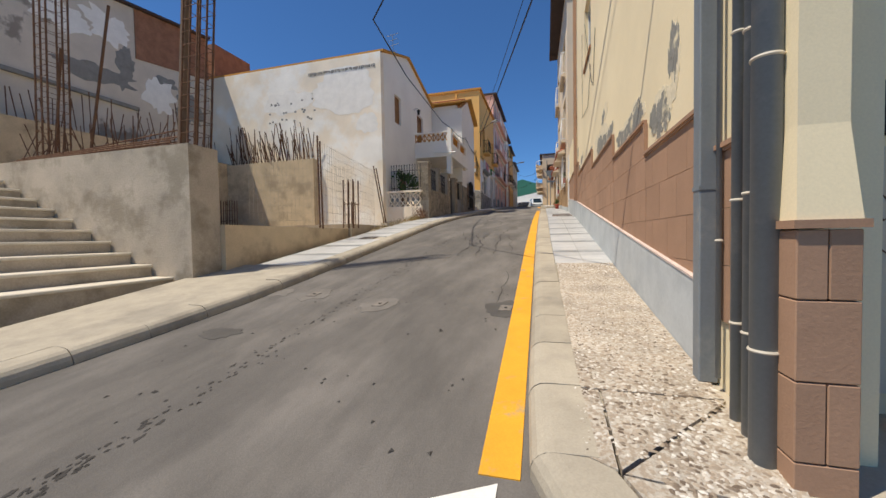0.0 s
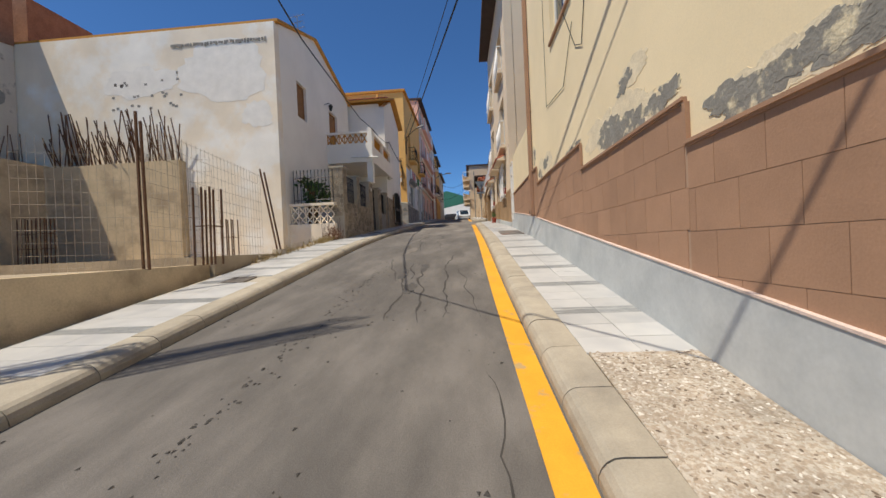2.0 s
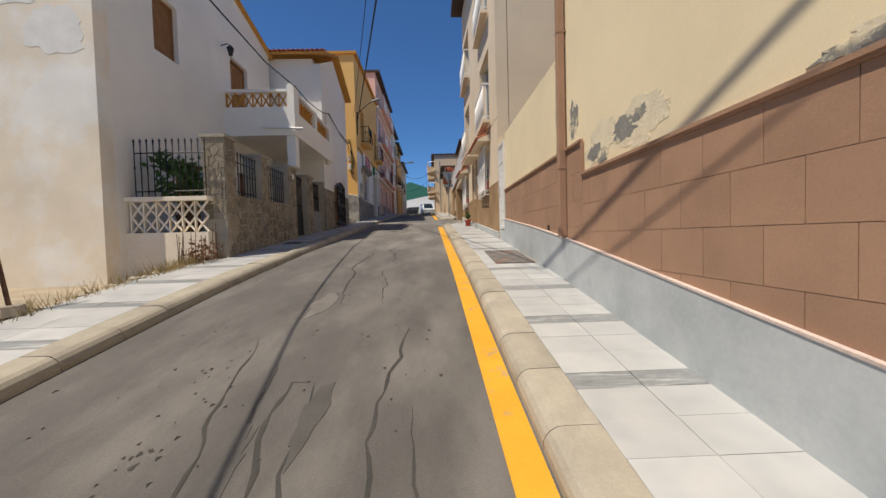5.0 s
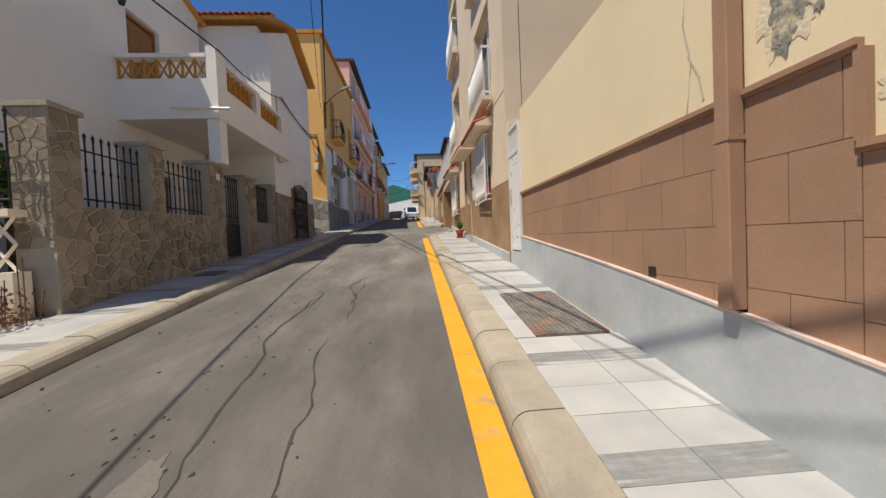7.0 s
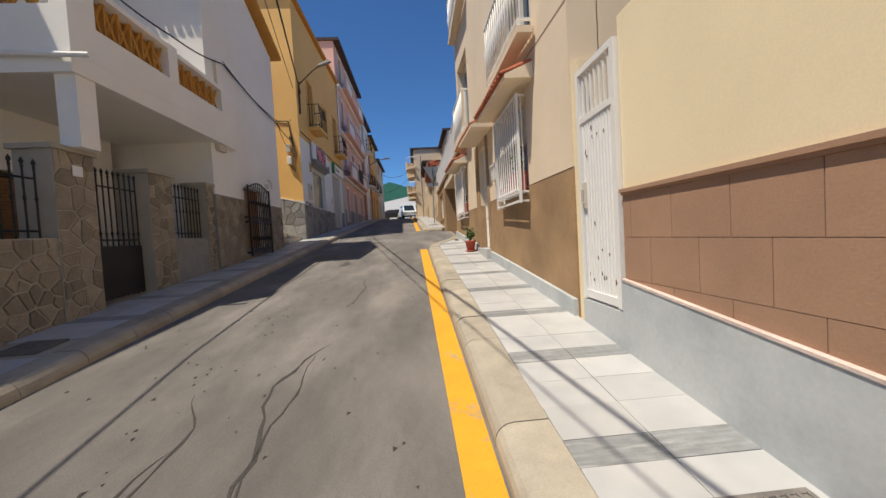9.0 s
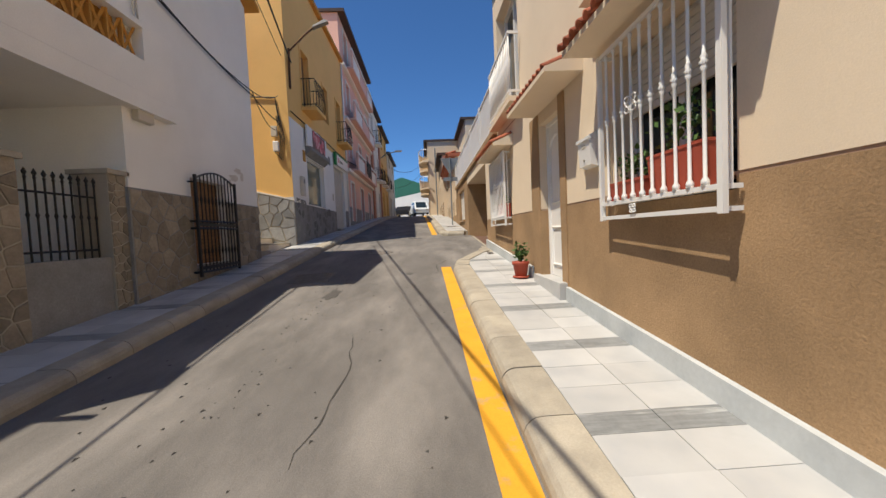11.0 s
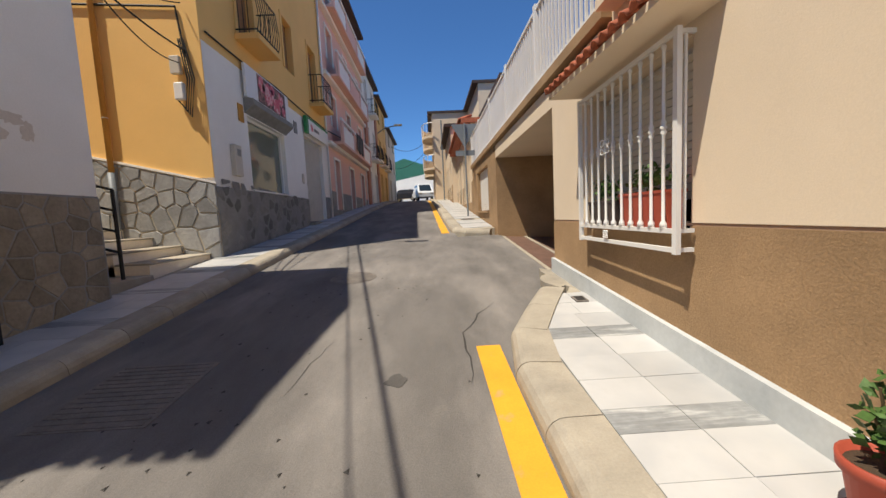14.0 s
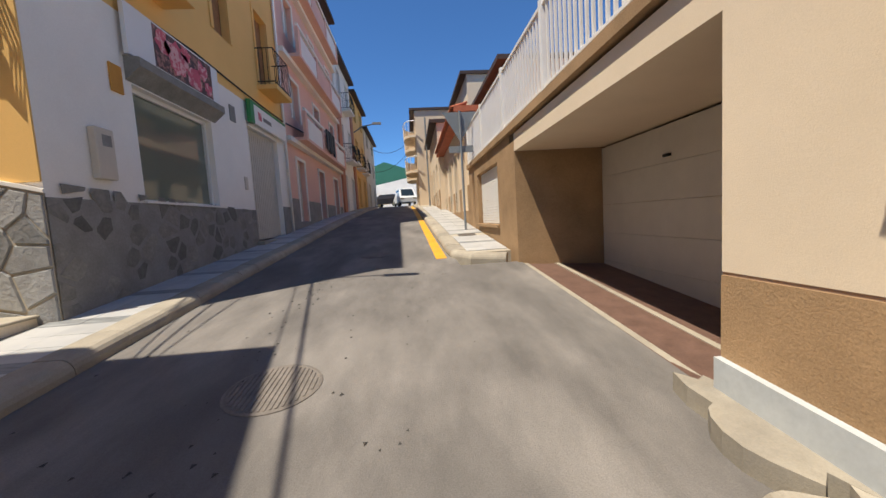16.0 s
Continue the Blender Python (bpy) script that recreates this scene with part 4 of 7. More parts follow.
# front door
dx = r2x(21.24) + 0.11
d = tagged(thing("door_2", "white panelled front door with brass knob", "door", at=(dx, 21.220, 2.95)), kind="structure")
under(part("leaf", boxes((dx, dx + 0.05, 20.920, 21.550, 2.96, 4.98)), WHITE_METAL, d))
under(part("door_frame", boxes((dx - 0.02, dx + 0.06, 20.870, 20.920, 2.96, 5.03), (dx - 0.02, dx + 0.06, 21.550, 21.600, 2.96, 5.03), (dx - 0.02, dx + 0.06, 20.920, 21.550, 4.98, 5.03)), WHITE_METAL, d))
for z0, z1, arch in ((3.12, 3.62, False), (3.95, 4.85, True)):
    bm = bmesh.new()
    a, b = 21.000, 21.470
    pts = [(a, z0), (b, z0), (b, z1 - (0.15 if arch else 0))] + ([((a + b) / 2 + (b - a) / 2 * math.cos(t), z1 - 0.15 + 0.13 * math.sin(t) ** 1.5) for t in [0.25 * k for k in range(1, 12)]] if arch else [(b, z1)]) + [(a, z1 - (0.15 if arch else 0))]
    tube(bm, [(dx - 0.004, y, z) for y, z in pts] + [(dx - 0.004, *pts[0])], 0.02, 6)
    under(part("panel_moulding", bm, WHITE_METAL, d))
bm = bmesh.new()
tube(bm, [(dx, 20.980, 3.78), (dx - 0.03, 20.980, 3.78)], 0.012, 8)
bmesh.ops.create_uvsphere(bm, u_segments=12, v_segments=8, radius=0.032, matrix=Matrix.Translation((dx - 0.05, 20.980, 3.78)))
under(part("door_handle", bm, CHROME, d, "round brass knob", True))
structure("step_2", boxes((r2x(21.220) - 0.1, dx + 0.05, 20.72, 21.770, 2.5, 2.955)), MARBLE, "pale stone doorstep", "doorstep")
# thin sheet coloured as the unlit hall's shade
structure("interior_door", boxes((dx + 0.07, dx + 0.09, 20.820, 21.670, 2.5, 5.3)), DARK, "near-black sheet for the unlit hall behind the door", "interior")

# letter box
mx = r2x(20.0)
m = thing("letter_box", "cream metal letter box with ridged lid", "letter box", at=(mx, 20.035, 4.180))
bm = bmesh.new()
hexa(bm, [(mx - 0.085, 19.905, 4.200), (mx - 0.008, 19.905, 4.180), (mx - 0.008, 20.165, 4.180), (mx - 0.085, 20.165, 4.200)], [(mx - 0.1, 19.905, 4.430), (mx - 0.008, 19.905, 4.5), (mx - 0.008, 20.165, 4.5), (mx - 0.1, 20.165, 4.430)])
under(part("body", bm, WHITE_METAL, m))
bm = bmesh.new()
hexa(bm, [(mx - 0.115, 19.895, 4.432), (mx - 0.008, 19.895, 4.442), (mx - 0.008, 20.175, 4.442), (mx - 0.115, 20.175, 4.432)], [(mx - 0.115, 19.895, 4.460), (mx - 0.008, 19.895, 4.520), (mx - 0.008, 20.175, 4.520), (mx - 0.115, 20.175, 4.460)])
under(part("lid", bm, WHITE_METAL, m))
for k in range(7):
    y = 19.905 + 0.04 * k
    under(part("ridge", boxes((mx - 0.12, mx - 0.116, y, y + 0.02, 4.435, 4.460)), WHITE_METAL, m))
under(part("name_plate", boxes((mx - 0.1, mx - 0.096, 19.995, 20.085, 4.370, 4.400)), BEIGE_BOX, m))
bm = bmesh.new()
lathe(bm, 0, 0, [(0.01, 0), (0.01, 0.008)], 8)
bm.transform(Matrix.Translation((mx - 0.091, 20.035, 4.250)) @ Matrix.Rotation(radians(-90), 4, "Y"))
under(part("lock", bm, CHROME, m))

# upper windows and balconies of the sand house
for k, (y0, y1, z0) in enumerate(((18.1, 19.7, 5.72), (22.45, 23.9, 5.72), (18.1, 19.7, 8.7), (22.2, 23.9, 8.7))):
    xm = r2x((y0 + y1) / 2)
    w = tagged(thing("window_%d" % (k + 5), "tall balcony window in the sand wall", "window", at=(xm, (y0 + y1) / 2, z0)), kind="structure")
    h = 2.03 if z0 < 8 else 1.9
    under(part("window_frame", boxes((xm + 0.15, xm + 0.21, y0, y0 + 0.07, z0, z0 + h), (xm + 0.15, xm + 0.21, y1 - 0.07, y1, z0, z0 + h), (xm + 0.15, xm + 0.21, y0 + 0.07, y1 - 0.07, z0 + h - 0.07, z0 + h), (xm + 0.15, xm + 0.21, (y0 + y1) / 2 - 0.04, (y0 + y1) / 2 + 0.04, z0, z0 + h - 0.07)), WHITE_METAL, w))
    under(part("pane", boxes((xm + 0.2, xm + 0.21, y0 + 0.06, y1 - 0.06, z0, z0 + h - 0.06)), GLASS, w))
    r = thing("balcony_railing", "white painted iron balcony railing", "railing", "railings of the sand house", at=(xm, (y0 + y1) / 2, z0))
    a, b = y0 - 0.15, y1 + 0.15
    under(part("floor_slab", boxes((xm - 0.2, xm - 0.012, a - 0.04, b + 0.04, z0 - 0.1, z0 - 0.02)), SAND, r))
    bm = bmesh.new()
    box(bm, xm - 0.19, xm - 0.15, a, b, z0 + 0.95, z0 + 0.99)
    box(bm, xm - 0.185, xm - 0.155, a, b, z0 + 0.06, z0 + 0.09)
    for y in (a, b - 0.03):
        box(bm, xm - 0.149, xm - 0.012, y, y + 0.03, z0 + 0.95, z0 + 0.99)
        box(bm, xm - 0.149, xm - 0.012, y, y + 0.03, z0 + 0.06, z0 + 0.09)
        box(bm, xm - 0.185, xm - 0.155, y, y + 0.03, z0 - 0.02, z0 + 0.06)
    under(part("rail", bm, WHITE_METAL, r))
    n = 15
    for i in range(n):
        y = a + 0.03 + (b - a - 0.06) * i / (n - 1)
        bm = bmesh.new()
        lathe(bm, xm - 0.17, y, [(0.012, z0 + 0.09), (0.012, z0 + 0.4), (0.026, z0 + 0.48), (0.03, z0 + 0.55), (0.012, z0 + 0.64), (0.012, z0 + 0.95)], 8)
        under(part("baluster", bm, WHITE_METAL, r, smooth=True))

# ---- garage and terrace ----
structure("wall_garage", boxes((0.74, 9, 29.66, 29.95, 2.4, 5.45), (1.1, 9, 25.35, 25.6, 2.4, 5.4), (0.74, 1.0, 29.95, 30.9, 2.6, 5.6), (0.74, 1.0, 33.1, 34.4, 2.6, 5.6), (0.74, 1.0, 30.9, 33.1, 5.3, 5.6), (0.74, 1.0, 30.9, 33.1, 2.6, 4.08), (9, 9.2, 25.3, 34.4, 2.4, 5.6)), BROWN_RENDER, "rough brown garage walls", "wall")
structure("ceiling_garage", boxes((0.74, 9, 25.6, 29.66, 5.28, 5.56), (0.74, 9, 24.3, 25.6, 5.45, 5.56), (0.74, 1.0, 24.15, 25.62, 5.424, 5.448), (1.0, 9, 29.66, 34.4, 5.46, 5.56)), SAND, "rendered ceiling slab over the garage", "ceiling")
structure("trim_terrace", boxes((0.68, 0.9, 24.15, 34.4, 5.605, 5.72)), BROWN_RENDER, "brown terrace edge band", "trim")
structure("floor_terrace", boxes((0.91, 9, 24.16, 34.4, 5.6, 5.7)), BROWN_TILE, "tiled roof terrace floor", "floor")
bm = bmesh.new()
hexa(bm, [(0.8, 25.5, 2.4), (9, 25.5, 2.4), (9, 29.75, 2.4), (0.8, 29.75, 2.4)], [(0.8, 25.5, gz(25.5)), (9, 25.5, 2.72), (9, 29.75, 2.95), (0.8, 29.75, gz(29.75) - 0.03)])
structure("floor_garage", bm, BROWN_TILE, "dark tiled garage ramp", "floor")
bm = bmesh.new()
for x in (0.82, 1.35):
    hexa(bm, [(x, 25.6, 2.9), (x + 0.07, 25.6, 2.9), (x + 0.07, 29.65, 3.2), (x, 29.65, 3.2)], [(x, 25.6, gz(25.5) - (x - 0.8) * 0.045 + 0.006), (x + 0.07, 25.6, gz(25.5) - (x - 0.73) * 0.045 + 0.006), (x + 0.07, 29.65, gz(29.75) - 0.03 - (x - 0.73) * 0.06 + 0.006), (x, 29.65, gz(29.75) - 0.03 - (x - 0.8) * 0.06 + 0.006)])
structure("trim_ramp", bm, KERB, "pale threshold strips across the ramp", "trim")
d = tagged(thing("door_3", "pale sectional garage door in a dark bay", "door", at=(2.25, 27.7, 2.9)), kind="structure")
for k in range(5):
    bm = bmesh.new()
    box(bm, 2.2, 2.25, 25.62, 29.64, 2.95 + 0.46 * k, 2.95 + 0.46 * k + 0.457, 0.003)
    under(part("panel", bm, SHUTTER, d))
under(part("handle", boxes((2.17, 2.199, 28.0, 28.12, 4.86, 4.89)), BLACK_IRON, d))
w = tagged(thing("window_9", "white rolled-down shutter in a brown wall", "window", at=(0.85, 32, 4.1)), kind="structure")
for k in range(20):
    under(part("shutter_slat", boxes((0.84, 0.86, 30.92, 33.08, 4.09 + 0.06 * k, 4.145 + 0.06 * k)), WHITE_METAL, w))
under(part("window_sill", boxes((0.68, 0.84, 30.85, 33.15, 4.02, 4.078)), BROWN_RENDER, w))


def fence_rail(y0, y1, x, z, h, n_posts, bars):
    r = thing("terrace_railing", "long white painted iron terrace railing", "railing", at=(x, (y0 + y1) / 2, z))
    under(part("top_rail", boxes((x - 0.03, x + 0.03, y0, y1, z + h - 0.04, z + h)), WHITE_METAL, r))
    under(part("bottom_rail", boxes((x - 0.02, x + 0.02, y0, y1, z + 0.06, z + 0.09)), WHITE_METAL, r))
    for i in range(n_posts):
        y = y0 + (y1 - y0) * i / (n_posts - 1)
        under(part("post", boxes((x - 0.045, x + 0.045, y - 0.045, y + 0.045, z, z + h + 0.04)), WHITE_METAL, r))
    bar = mesh_of("bar", boxes((-0.014, 0.014, -0.014, 0.014, 0.0, h - 0.13)), WHITE_METAL)
    for i in range(bars):
        y = y0 + (y1 - y0) * (i + 0.5) / bars
        under(put("bar", bar, Matrix.Translation((x, y, z + 0.09)), r))


fence_rail(24.2, 34.3, 0.76, 5.722, 1.05, 6, 84)


# ---- building plot with steps and raw concrete ----
STAIR = thing("concrete_staircase", "raw concrete steps climbing beside the plot wall", "staircase", at=(-7.5, 3.0, 0.6))
for k in range(14):
    x = -5.85 - 0.46 * k
    z = 0.79 + 0.2 * k
    bm = bmesh.new()
    box(bm, x - 6.0 if k == 13 else x - 1.0, x, -1.5, 4.588, z - 1.2, z - 0.045)
    under(part("riser", bm, CONCRETE, STAIR))
    bm = bmesh.new()
    box(bm, x - 0.52, x + 0.03, -1.5, 4.586, z - 0.044, z, 0.01)
    under(part("tread", bm, STEP, STAIR))
bm = bmesh.new()
box(bm, -12, -5.45, 4.6, 5.15, 0.2, 2.92)
structure("wall_plot", bm, CONCRETE, "raw grey concrete corner block", "wall")
structure("wall_plot_low", boxes((-5.6, -5.35, 5.15, 10.3, 0.5, 1.64)), PLOT_WALL, "low rendered retaining wall of the plot", "wall")
structure("floor_plot", boxes((-15.4, -5.6, 5.15, 9.3, 0.8, 1.6), (-15.4, -5.25, 9.3, 14.3, 0.8, 1.78)), EARTH, "bare earth floor of the plot", "floor")
structure("wall_plot_inner", boxes((-14.3, -9.68, 14.0, 14.295, 1.5, 4.87), (-14.7, -14.31, 5.16, 14.29, 1.5, 4.95)), PLOT_WALL, "pale concrete stub walls in the plot", "wall")


def rods(name, pts, label, r=0.008, mat=None):
    t = thing(name, label, "rebar", at=pts[0][0])
    for a, b in pts:
        bm = bmesh.new()
        tube(bm, [a, tuple((u + v) / 2 for u, v in zip(a, b)), b], r, 5)
        under(part("rod", bm, mat or RUST, t))
    return t


def cage(x, y, z0, z1, s, label, lean=(0, 0), every=0.2):
    """Column reinforcement: upright bars with square ties."""
    t = thing("rebar_column", label, "rebar", at=(x, y, z0))
    k = int((z1 - z0) / every)
    for cx, cy in ((-s, -s), (s, -s), (s, s), (-s, s), (0, -s), (0, s)):
        bm = bmesh.new()
        tube(bm, [(x + cx, y + cy, z0), (x + cx + lean[0], y + cy + lean[1], z1)], 0.017, 6)
        under(part("rod", bm, RUST, t))
    for i in range(1, k):
        f = i / k
        ox, oy, z = x + lean[0] * f, y + lean[1] * f, z0 + (z1 - z0) * f
        bm = bmesh.new()
        e = s + 0.012
        tube(bm, [(ox - e, oy - e, z), (ox + e, oy - e, z + 0.01), (ox + e, oy + e, z), (ox - e, oy + e, z + 0.01), (ox - e, oy - e, z + 0.005)], 0.006, 5)
        under(part("tie", bm, RUST, t))
    return t


CG = cage(-5.6, 4.87, 2.92, 9.6, 0.15, "tall rusty reinforcement cage on the concrete corner", (0.36, 0.14))
bm = bmesh.new()
hexa(bm, [(-5.86, 4.75, 2.92), (-5.76, 4.75, 2.92), (-5.76, 4.83, 2.92), (-5.86, 4.83, 2.92)], [(-5.5, 4.9, 9.3), (-5.4, 4.9, 9.3), (-5.4, 4.98, 9.3), (-5.5, 4.98, 9.3)])
under(part("board", bm, OLD_BOARD, CG, "weathered timber board"))
cage(-9.3, 5.0, 2.92, 7.0, 0.17, "rusty reinforcement cage further back", (0.05, 0.05))
cage(-4.98, 8.8, 1.64, 2.9, 0.14, "short rusty reinforcement stub", (0.02, 0), 0.5)
cage(-7.1, 12.5, 1.78, 2.75, 0.14, "short rusty rebar stub in dry weeds", (0, 0), 0.35)
for k in range(2):
    cage(-13.6 + 0.6 * k, 12.9, 1.78, 3.1, 0.13, "short rusty rebar stub by the wall", (0.03, 0), 0.35)
rnd = random.Random(2)
rods("starter_bars", [((x, 14.05 + rnd.uniform(0, 0.2), 4.87), (x + rnd.uniform(-0.35, 0.25), 13.9 + rnd.uniform(-0.15, 0.3), 4.87 + rnd.uniform(0.6, 1.75))) for x in [-14.2 + 0.058 * i for i in range(77)]], "row of rusty starter bars on the stub wall", 0.017)
rods("starter_bars", [((x, 4.7 + rnd.uniform(0, 0.4), 2.92), (x + rnd.uniform(-0.05, 0.05), 4.7 + rnd.uniform(0, 0.4), 2.92 + rnd.uniform(0.35, 0.75))) for x in [-9.9 + 0.11 * i for i in range(38)]], "row of rusty starter bars on the block", 0.009)
rods("starter_bars", [((-14.5, y, 4.95), (-14.5 + rnd.uniform(-0.1, 0.1), y + rnd.uniform(-0.2, 0.2), 4.95 + rnd.uniform(0.6, 1.4))) for y in [6.4 + 0.2 * i for i in range(37)]], "row of rusty starter bars on the side wall", 0.015)
rods("steel_bundle", [((-9.9, 4.68 + 0.07 * i, 2.94 + 0.05 * (i % 3)), (-5.9, 4.68 + 0.07 * i, 2.99 + 0.06 * (i % 3))) for i in range(6)] + [((-9.6, 4.9, 3.02), (-6.0, 5.0, 3.3))], "bundle of rusty reinforcement bars on the block", 0.014)
rods("fence_post", [((-8.15, 4.9, 2.92), (-7.5, 4.9, 5.6)), ((-9.0, 4.85, 2.92), (-8.7, 4.85, 5.0))], "thin leaning steel posts", 0.025)
rods("fence_post", [((-5.37, 7.98, 1.62), (-5.38, 7.98, 3.9)), ((-5.3, 8.0, 1.62), (-5.33, 8.0, 3.76))], "paired rusty steel posts", 0.022)
LEAN = rods("fence_post", [((-5.27, 11.54, 1.78), (-5.63, 11.54, 3.82)), ((-5.22, 11.6, 1.78), (-5.56, 11.6, 3.75))], "rusty posts leaning by the house corner", 0.022)
rods("wire_mesh_fence", [((-7.6 + 0.1 * i, 8.12 + 0.04 * i, 1.62), (-7.6 + 0.1 * i, 8.12 + 0.04 * i, 3.75 + 0.05 * math.sin(i * 0.5) - 0.016 * i)) for i in range(26)] + [((-7.6, 8.12, z), (-5.1, 9.12, z - 0.05)) for z in [1.7 + 0.2 * i for i in range(10)]], "thin bent wire mesh fence panel", 0.0025, CONCRETE)
rods("wire_mesh_fence", [((-5.35 - 0.009 * i, 8.02 + 0.12 * i, 1.65), (-5.35 - 0.009 * i, 8.02 + 0.12 * i, 3.78 - 0.004 * i)) for i in range(30)] + [((-5.35, 8.02, z), (-5.61, 11.5, z - 0.1)) for z in [1.85 + 0.21 * i for i in range(10)]], "thin wire mesh fence beside the plot", 0.003, CONCRETE)
bm = bmesh.new()
pts = blob(-5.25, 11.56, 0.17, 0.15, 14, 0.4, 7)
hexa(bm, [(x, y, 1.77) for x, y in pts], [(-5.25 + (x + 5.25) * 0.85, 11.56 + (y - 11.56) * 0.85, 1.88) for x, y in pts])
under(part("concrete_foot", bm, CONCRETE, LEAN, "rough concrete block"))
# weeds and rubble along the plot's edge
rnd = random.Random(8)
bm = bmesh.new()
for i in range(160):
    y = rnd.uniform(10.2, 14.2)
    x = -5.1 - rnd.random() ** 2 * 0.8
    s = rnd.uniform(0.015, 0.06)
    z = (gz(y) + 0.12) if x > -5.2 else 1.72
    bmesh.ops.create_icosphere(bm, subdivisions=1, radius=s, matrix=Matrix.Translation((x, y, z + s * 0.3)) @ Matrix.Rotation(rnd.uniform(0, 3), 4, "Z") @ Matrix.Diagonal((1.3, 0.8, 0.6, 1)))
tagged(finish("rubble", bm, CONCRETE), "loose rubble and stones along the plot edge", "rubble", "", "stuff")
bm = bmesh.new()
for i in range(900):
    y = rnd.uniform(13.4, 15.2) if i % 3 else rnd.uniform(10.3, 13.4)
    x, z = -4.95 - rnd.uniform(0, 0.35), gz(y) + 0.1
    a, h = rnd.uniform(0, 6.28), rnd.uniform(0.06, 0.26)
    p = [bm.verts.new(c) for c in ((x, y, z), (x + 0.012, y, z), (x + 0.1 * math.cos(a), y + 0.1 * math.sin(a), z + h))]
    bm.faces.new(p)
tagged(finish("dry_weeds", bm, material("dry_grass", (0.25, 0.18, 0.07), 0.9, var=0.3, scale=20, bump=0)), "dry weeds growing at the wall foot", "weeds", "", "stuff")

# ---- old building behind the plot ----
def old_top(y):
    return 10.4 + 0.13 * (y - 10)


bm = bmesh.new()
hexa(bm, [(-15.5, 0, 0.0), (-15.5, 14.28, 0.0), (-24, 14.28, 0.0), (-24, 0, 0.0)], [(-15.5, 0, old_top(0)), (-15.5, 14.28, old_top(14.28)), (-24, 14.28, old_top(14.28)), (-24, 0, old_top(0))])
WALL_OLD = structure("wall_old", bm, OLD_GREY, "old building with patched grey render", "wall")
bm = bmesh.new()
hexa(bm, [(-15.499, 11.0, 8.6), (-15.499, 14.27, 9.05), (-15.46, 14.27, 9.05), (-15.46, 11.0, 8.6)], [(-15.499, 11.0, old_top(11) - 0.01), (-15.499, 14.27, old_top(14.27) - 0.01), (-15.46, 14.27, old_top(14.27) - 0.01), (-15.46, 11.0, old_top(11) - 0.01)])
part("brick_facing", bm, BRICK, WALL_OLD, "bare brick upper wall")
bm = bmesh.new()
box(bm, -18.0, -15.75, 14.9, 17.2, 9.5, 11.15)
part("brick_turret", bm, BRICK, WALL_OLD, "bare brick stair head")
for i, (y, z, ry, rz, m) in enumerate(((9.6, 7.5, 1.2, 0.3, CEMENT), (10.6, 8.1, 0.3, 0.75, CEMENT), (13.2, 7.2, 0.7, 0.7, CEMENT), (12.2, 8.1, 0.5, 0.25, CEMENT), (8.6, 9.0, 0.9, 0.5, WHITE_PATCH), (10.1, 9.3, 0.7, 0.6, WHITE_PATCH), (11.9, 7.4, 0.6, 0.7, WHITE_PATCH))):
    pts = blob(y, z, ry, rz, 36, 0.6, i + 140)
    bm = bmesh.new()
    hexa(bm, [(-15.499, a, b) for a, b in pts], [(-15.49 + 0.001 * i, a, b) for a, b in pts])
    part("render_patch", bm, m, WALL_OLD)
part("ledge", boxes((-15.499, -15.38, 2.0, 11.0, 6.55, 6.68)), CEMENT, WALL_OLD, "thin grey ledge")
bm = bmesh.new()
hexa(bm, [(-15.3, -0.1, old_top(0)), (-15.3, 14.29, old_top(14.29)), (-24, 14.29, old_top(14.29)), (-24, -0.1, old_top(0))], [(-15.3, -0.1, old_top(0) + 0.09), (-15.3, 14.29, old_top(14.29) + 0.09), (-24, 14.29, old_top(14.29) + 0.09), (-24, -0.1, old_top(0) + 0.09)])
structure("roof_old", bm, DARK_TRIM, "dark roof edge of the old building", "roof")

# ---- weathered white house ----
H1X = -6.55
bm = bmesh.new()
wall(bm, "y", H1X, H1X - 0.3, 14.6, 21.4, 1.4, 9.2, [(15.73, 16.5, 6.63, 7.9), (18.75, 19.75, 5.8, 7.95), (16.2, 17.2, 2.4, 4.4), (19.0, 19.9, 2.6, 4.6)])
hexa(bm, [(H1X, 14.6, 9.2), (H1X - 0.3, 14.6, 9.2), (H1X - 0.3, 21.4, 9.2), (H1X, 21.4, 9.2)], [(H1X, 17.35, 10.2), (H1X - 0.3, 17.35, 10.2), (H1X - 0.3, 17.55, 10.2), (H1X, 17.55, 10.2)])
WALL_H1 = structure("wall_house_1", bm, WHITE_WALL, "white house front with a shallow gable", "wall")
structure("wall_house_1_side", boxes((-15.6, H1X - 0.002, 14.3, 14.6, 1.2, 9.12), (-15.6, -15.3, 14.6, 21.4, 1.2, 9.12)), OLD_WALL, "weathered cream side wall with repair patches", "wall")
WALL_S = bpy.data.objects["wall_house_1_side"]
for i, (x, z, rx, rz, m) in enumerate([(-8.3, 7.6, 1.5, 0.95, WHITE_PATCH), (-11.2, 7.5, 1.2, 0.5, WHITE_PATCH), (-7.2, 6.2, 0.5, 0.4, WHITE_PATCH)]):
    pts = blob(x, z, rx, rz, 40, 0.35, i + 60)
    bm = bmesh.new()
    hexa(bm, [(a, 14.2995, b) for a, b in pts], [(a, 14.296, b) for a, b in pts])
    part("repair_patch", bm, m, WALL_S)
rnd = random.Random(21)
for i in range(26):
    x, z = -12.2 + rnd.random() * 2.6, 6.7 + rnd.choice((0, 0.35, 0.75)) + rnd.uniform(-0.06, 0.06)
    part("put_log_hole", boxes((x, x + 0.09, 14.294, 14.2995, z, z + 0.07)), CEMENT, WALL_S)
bm = bmesh.new()
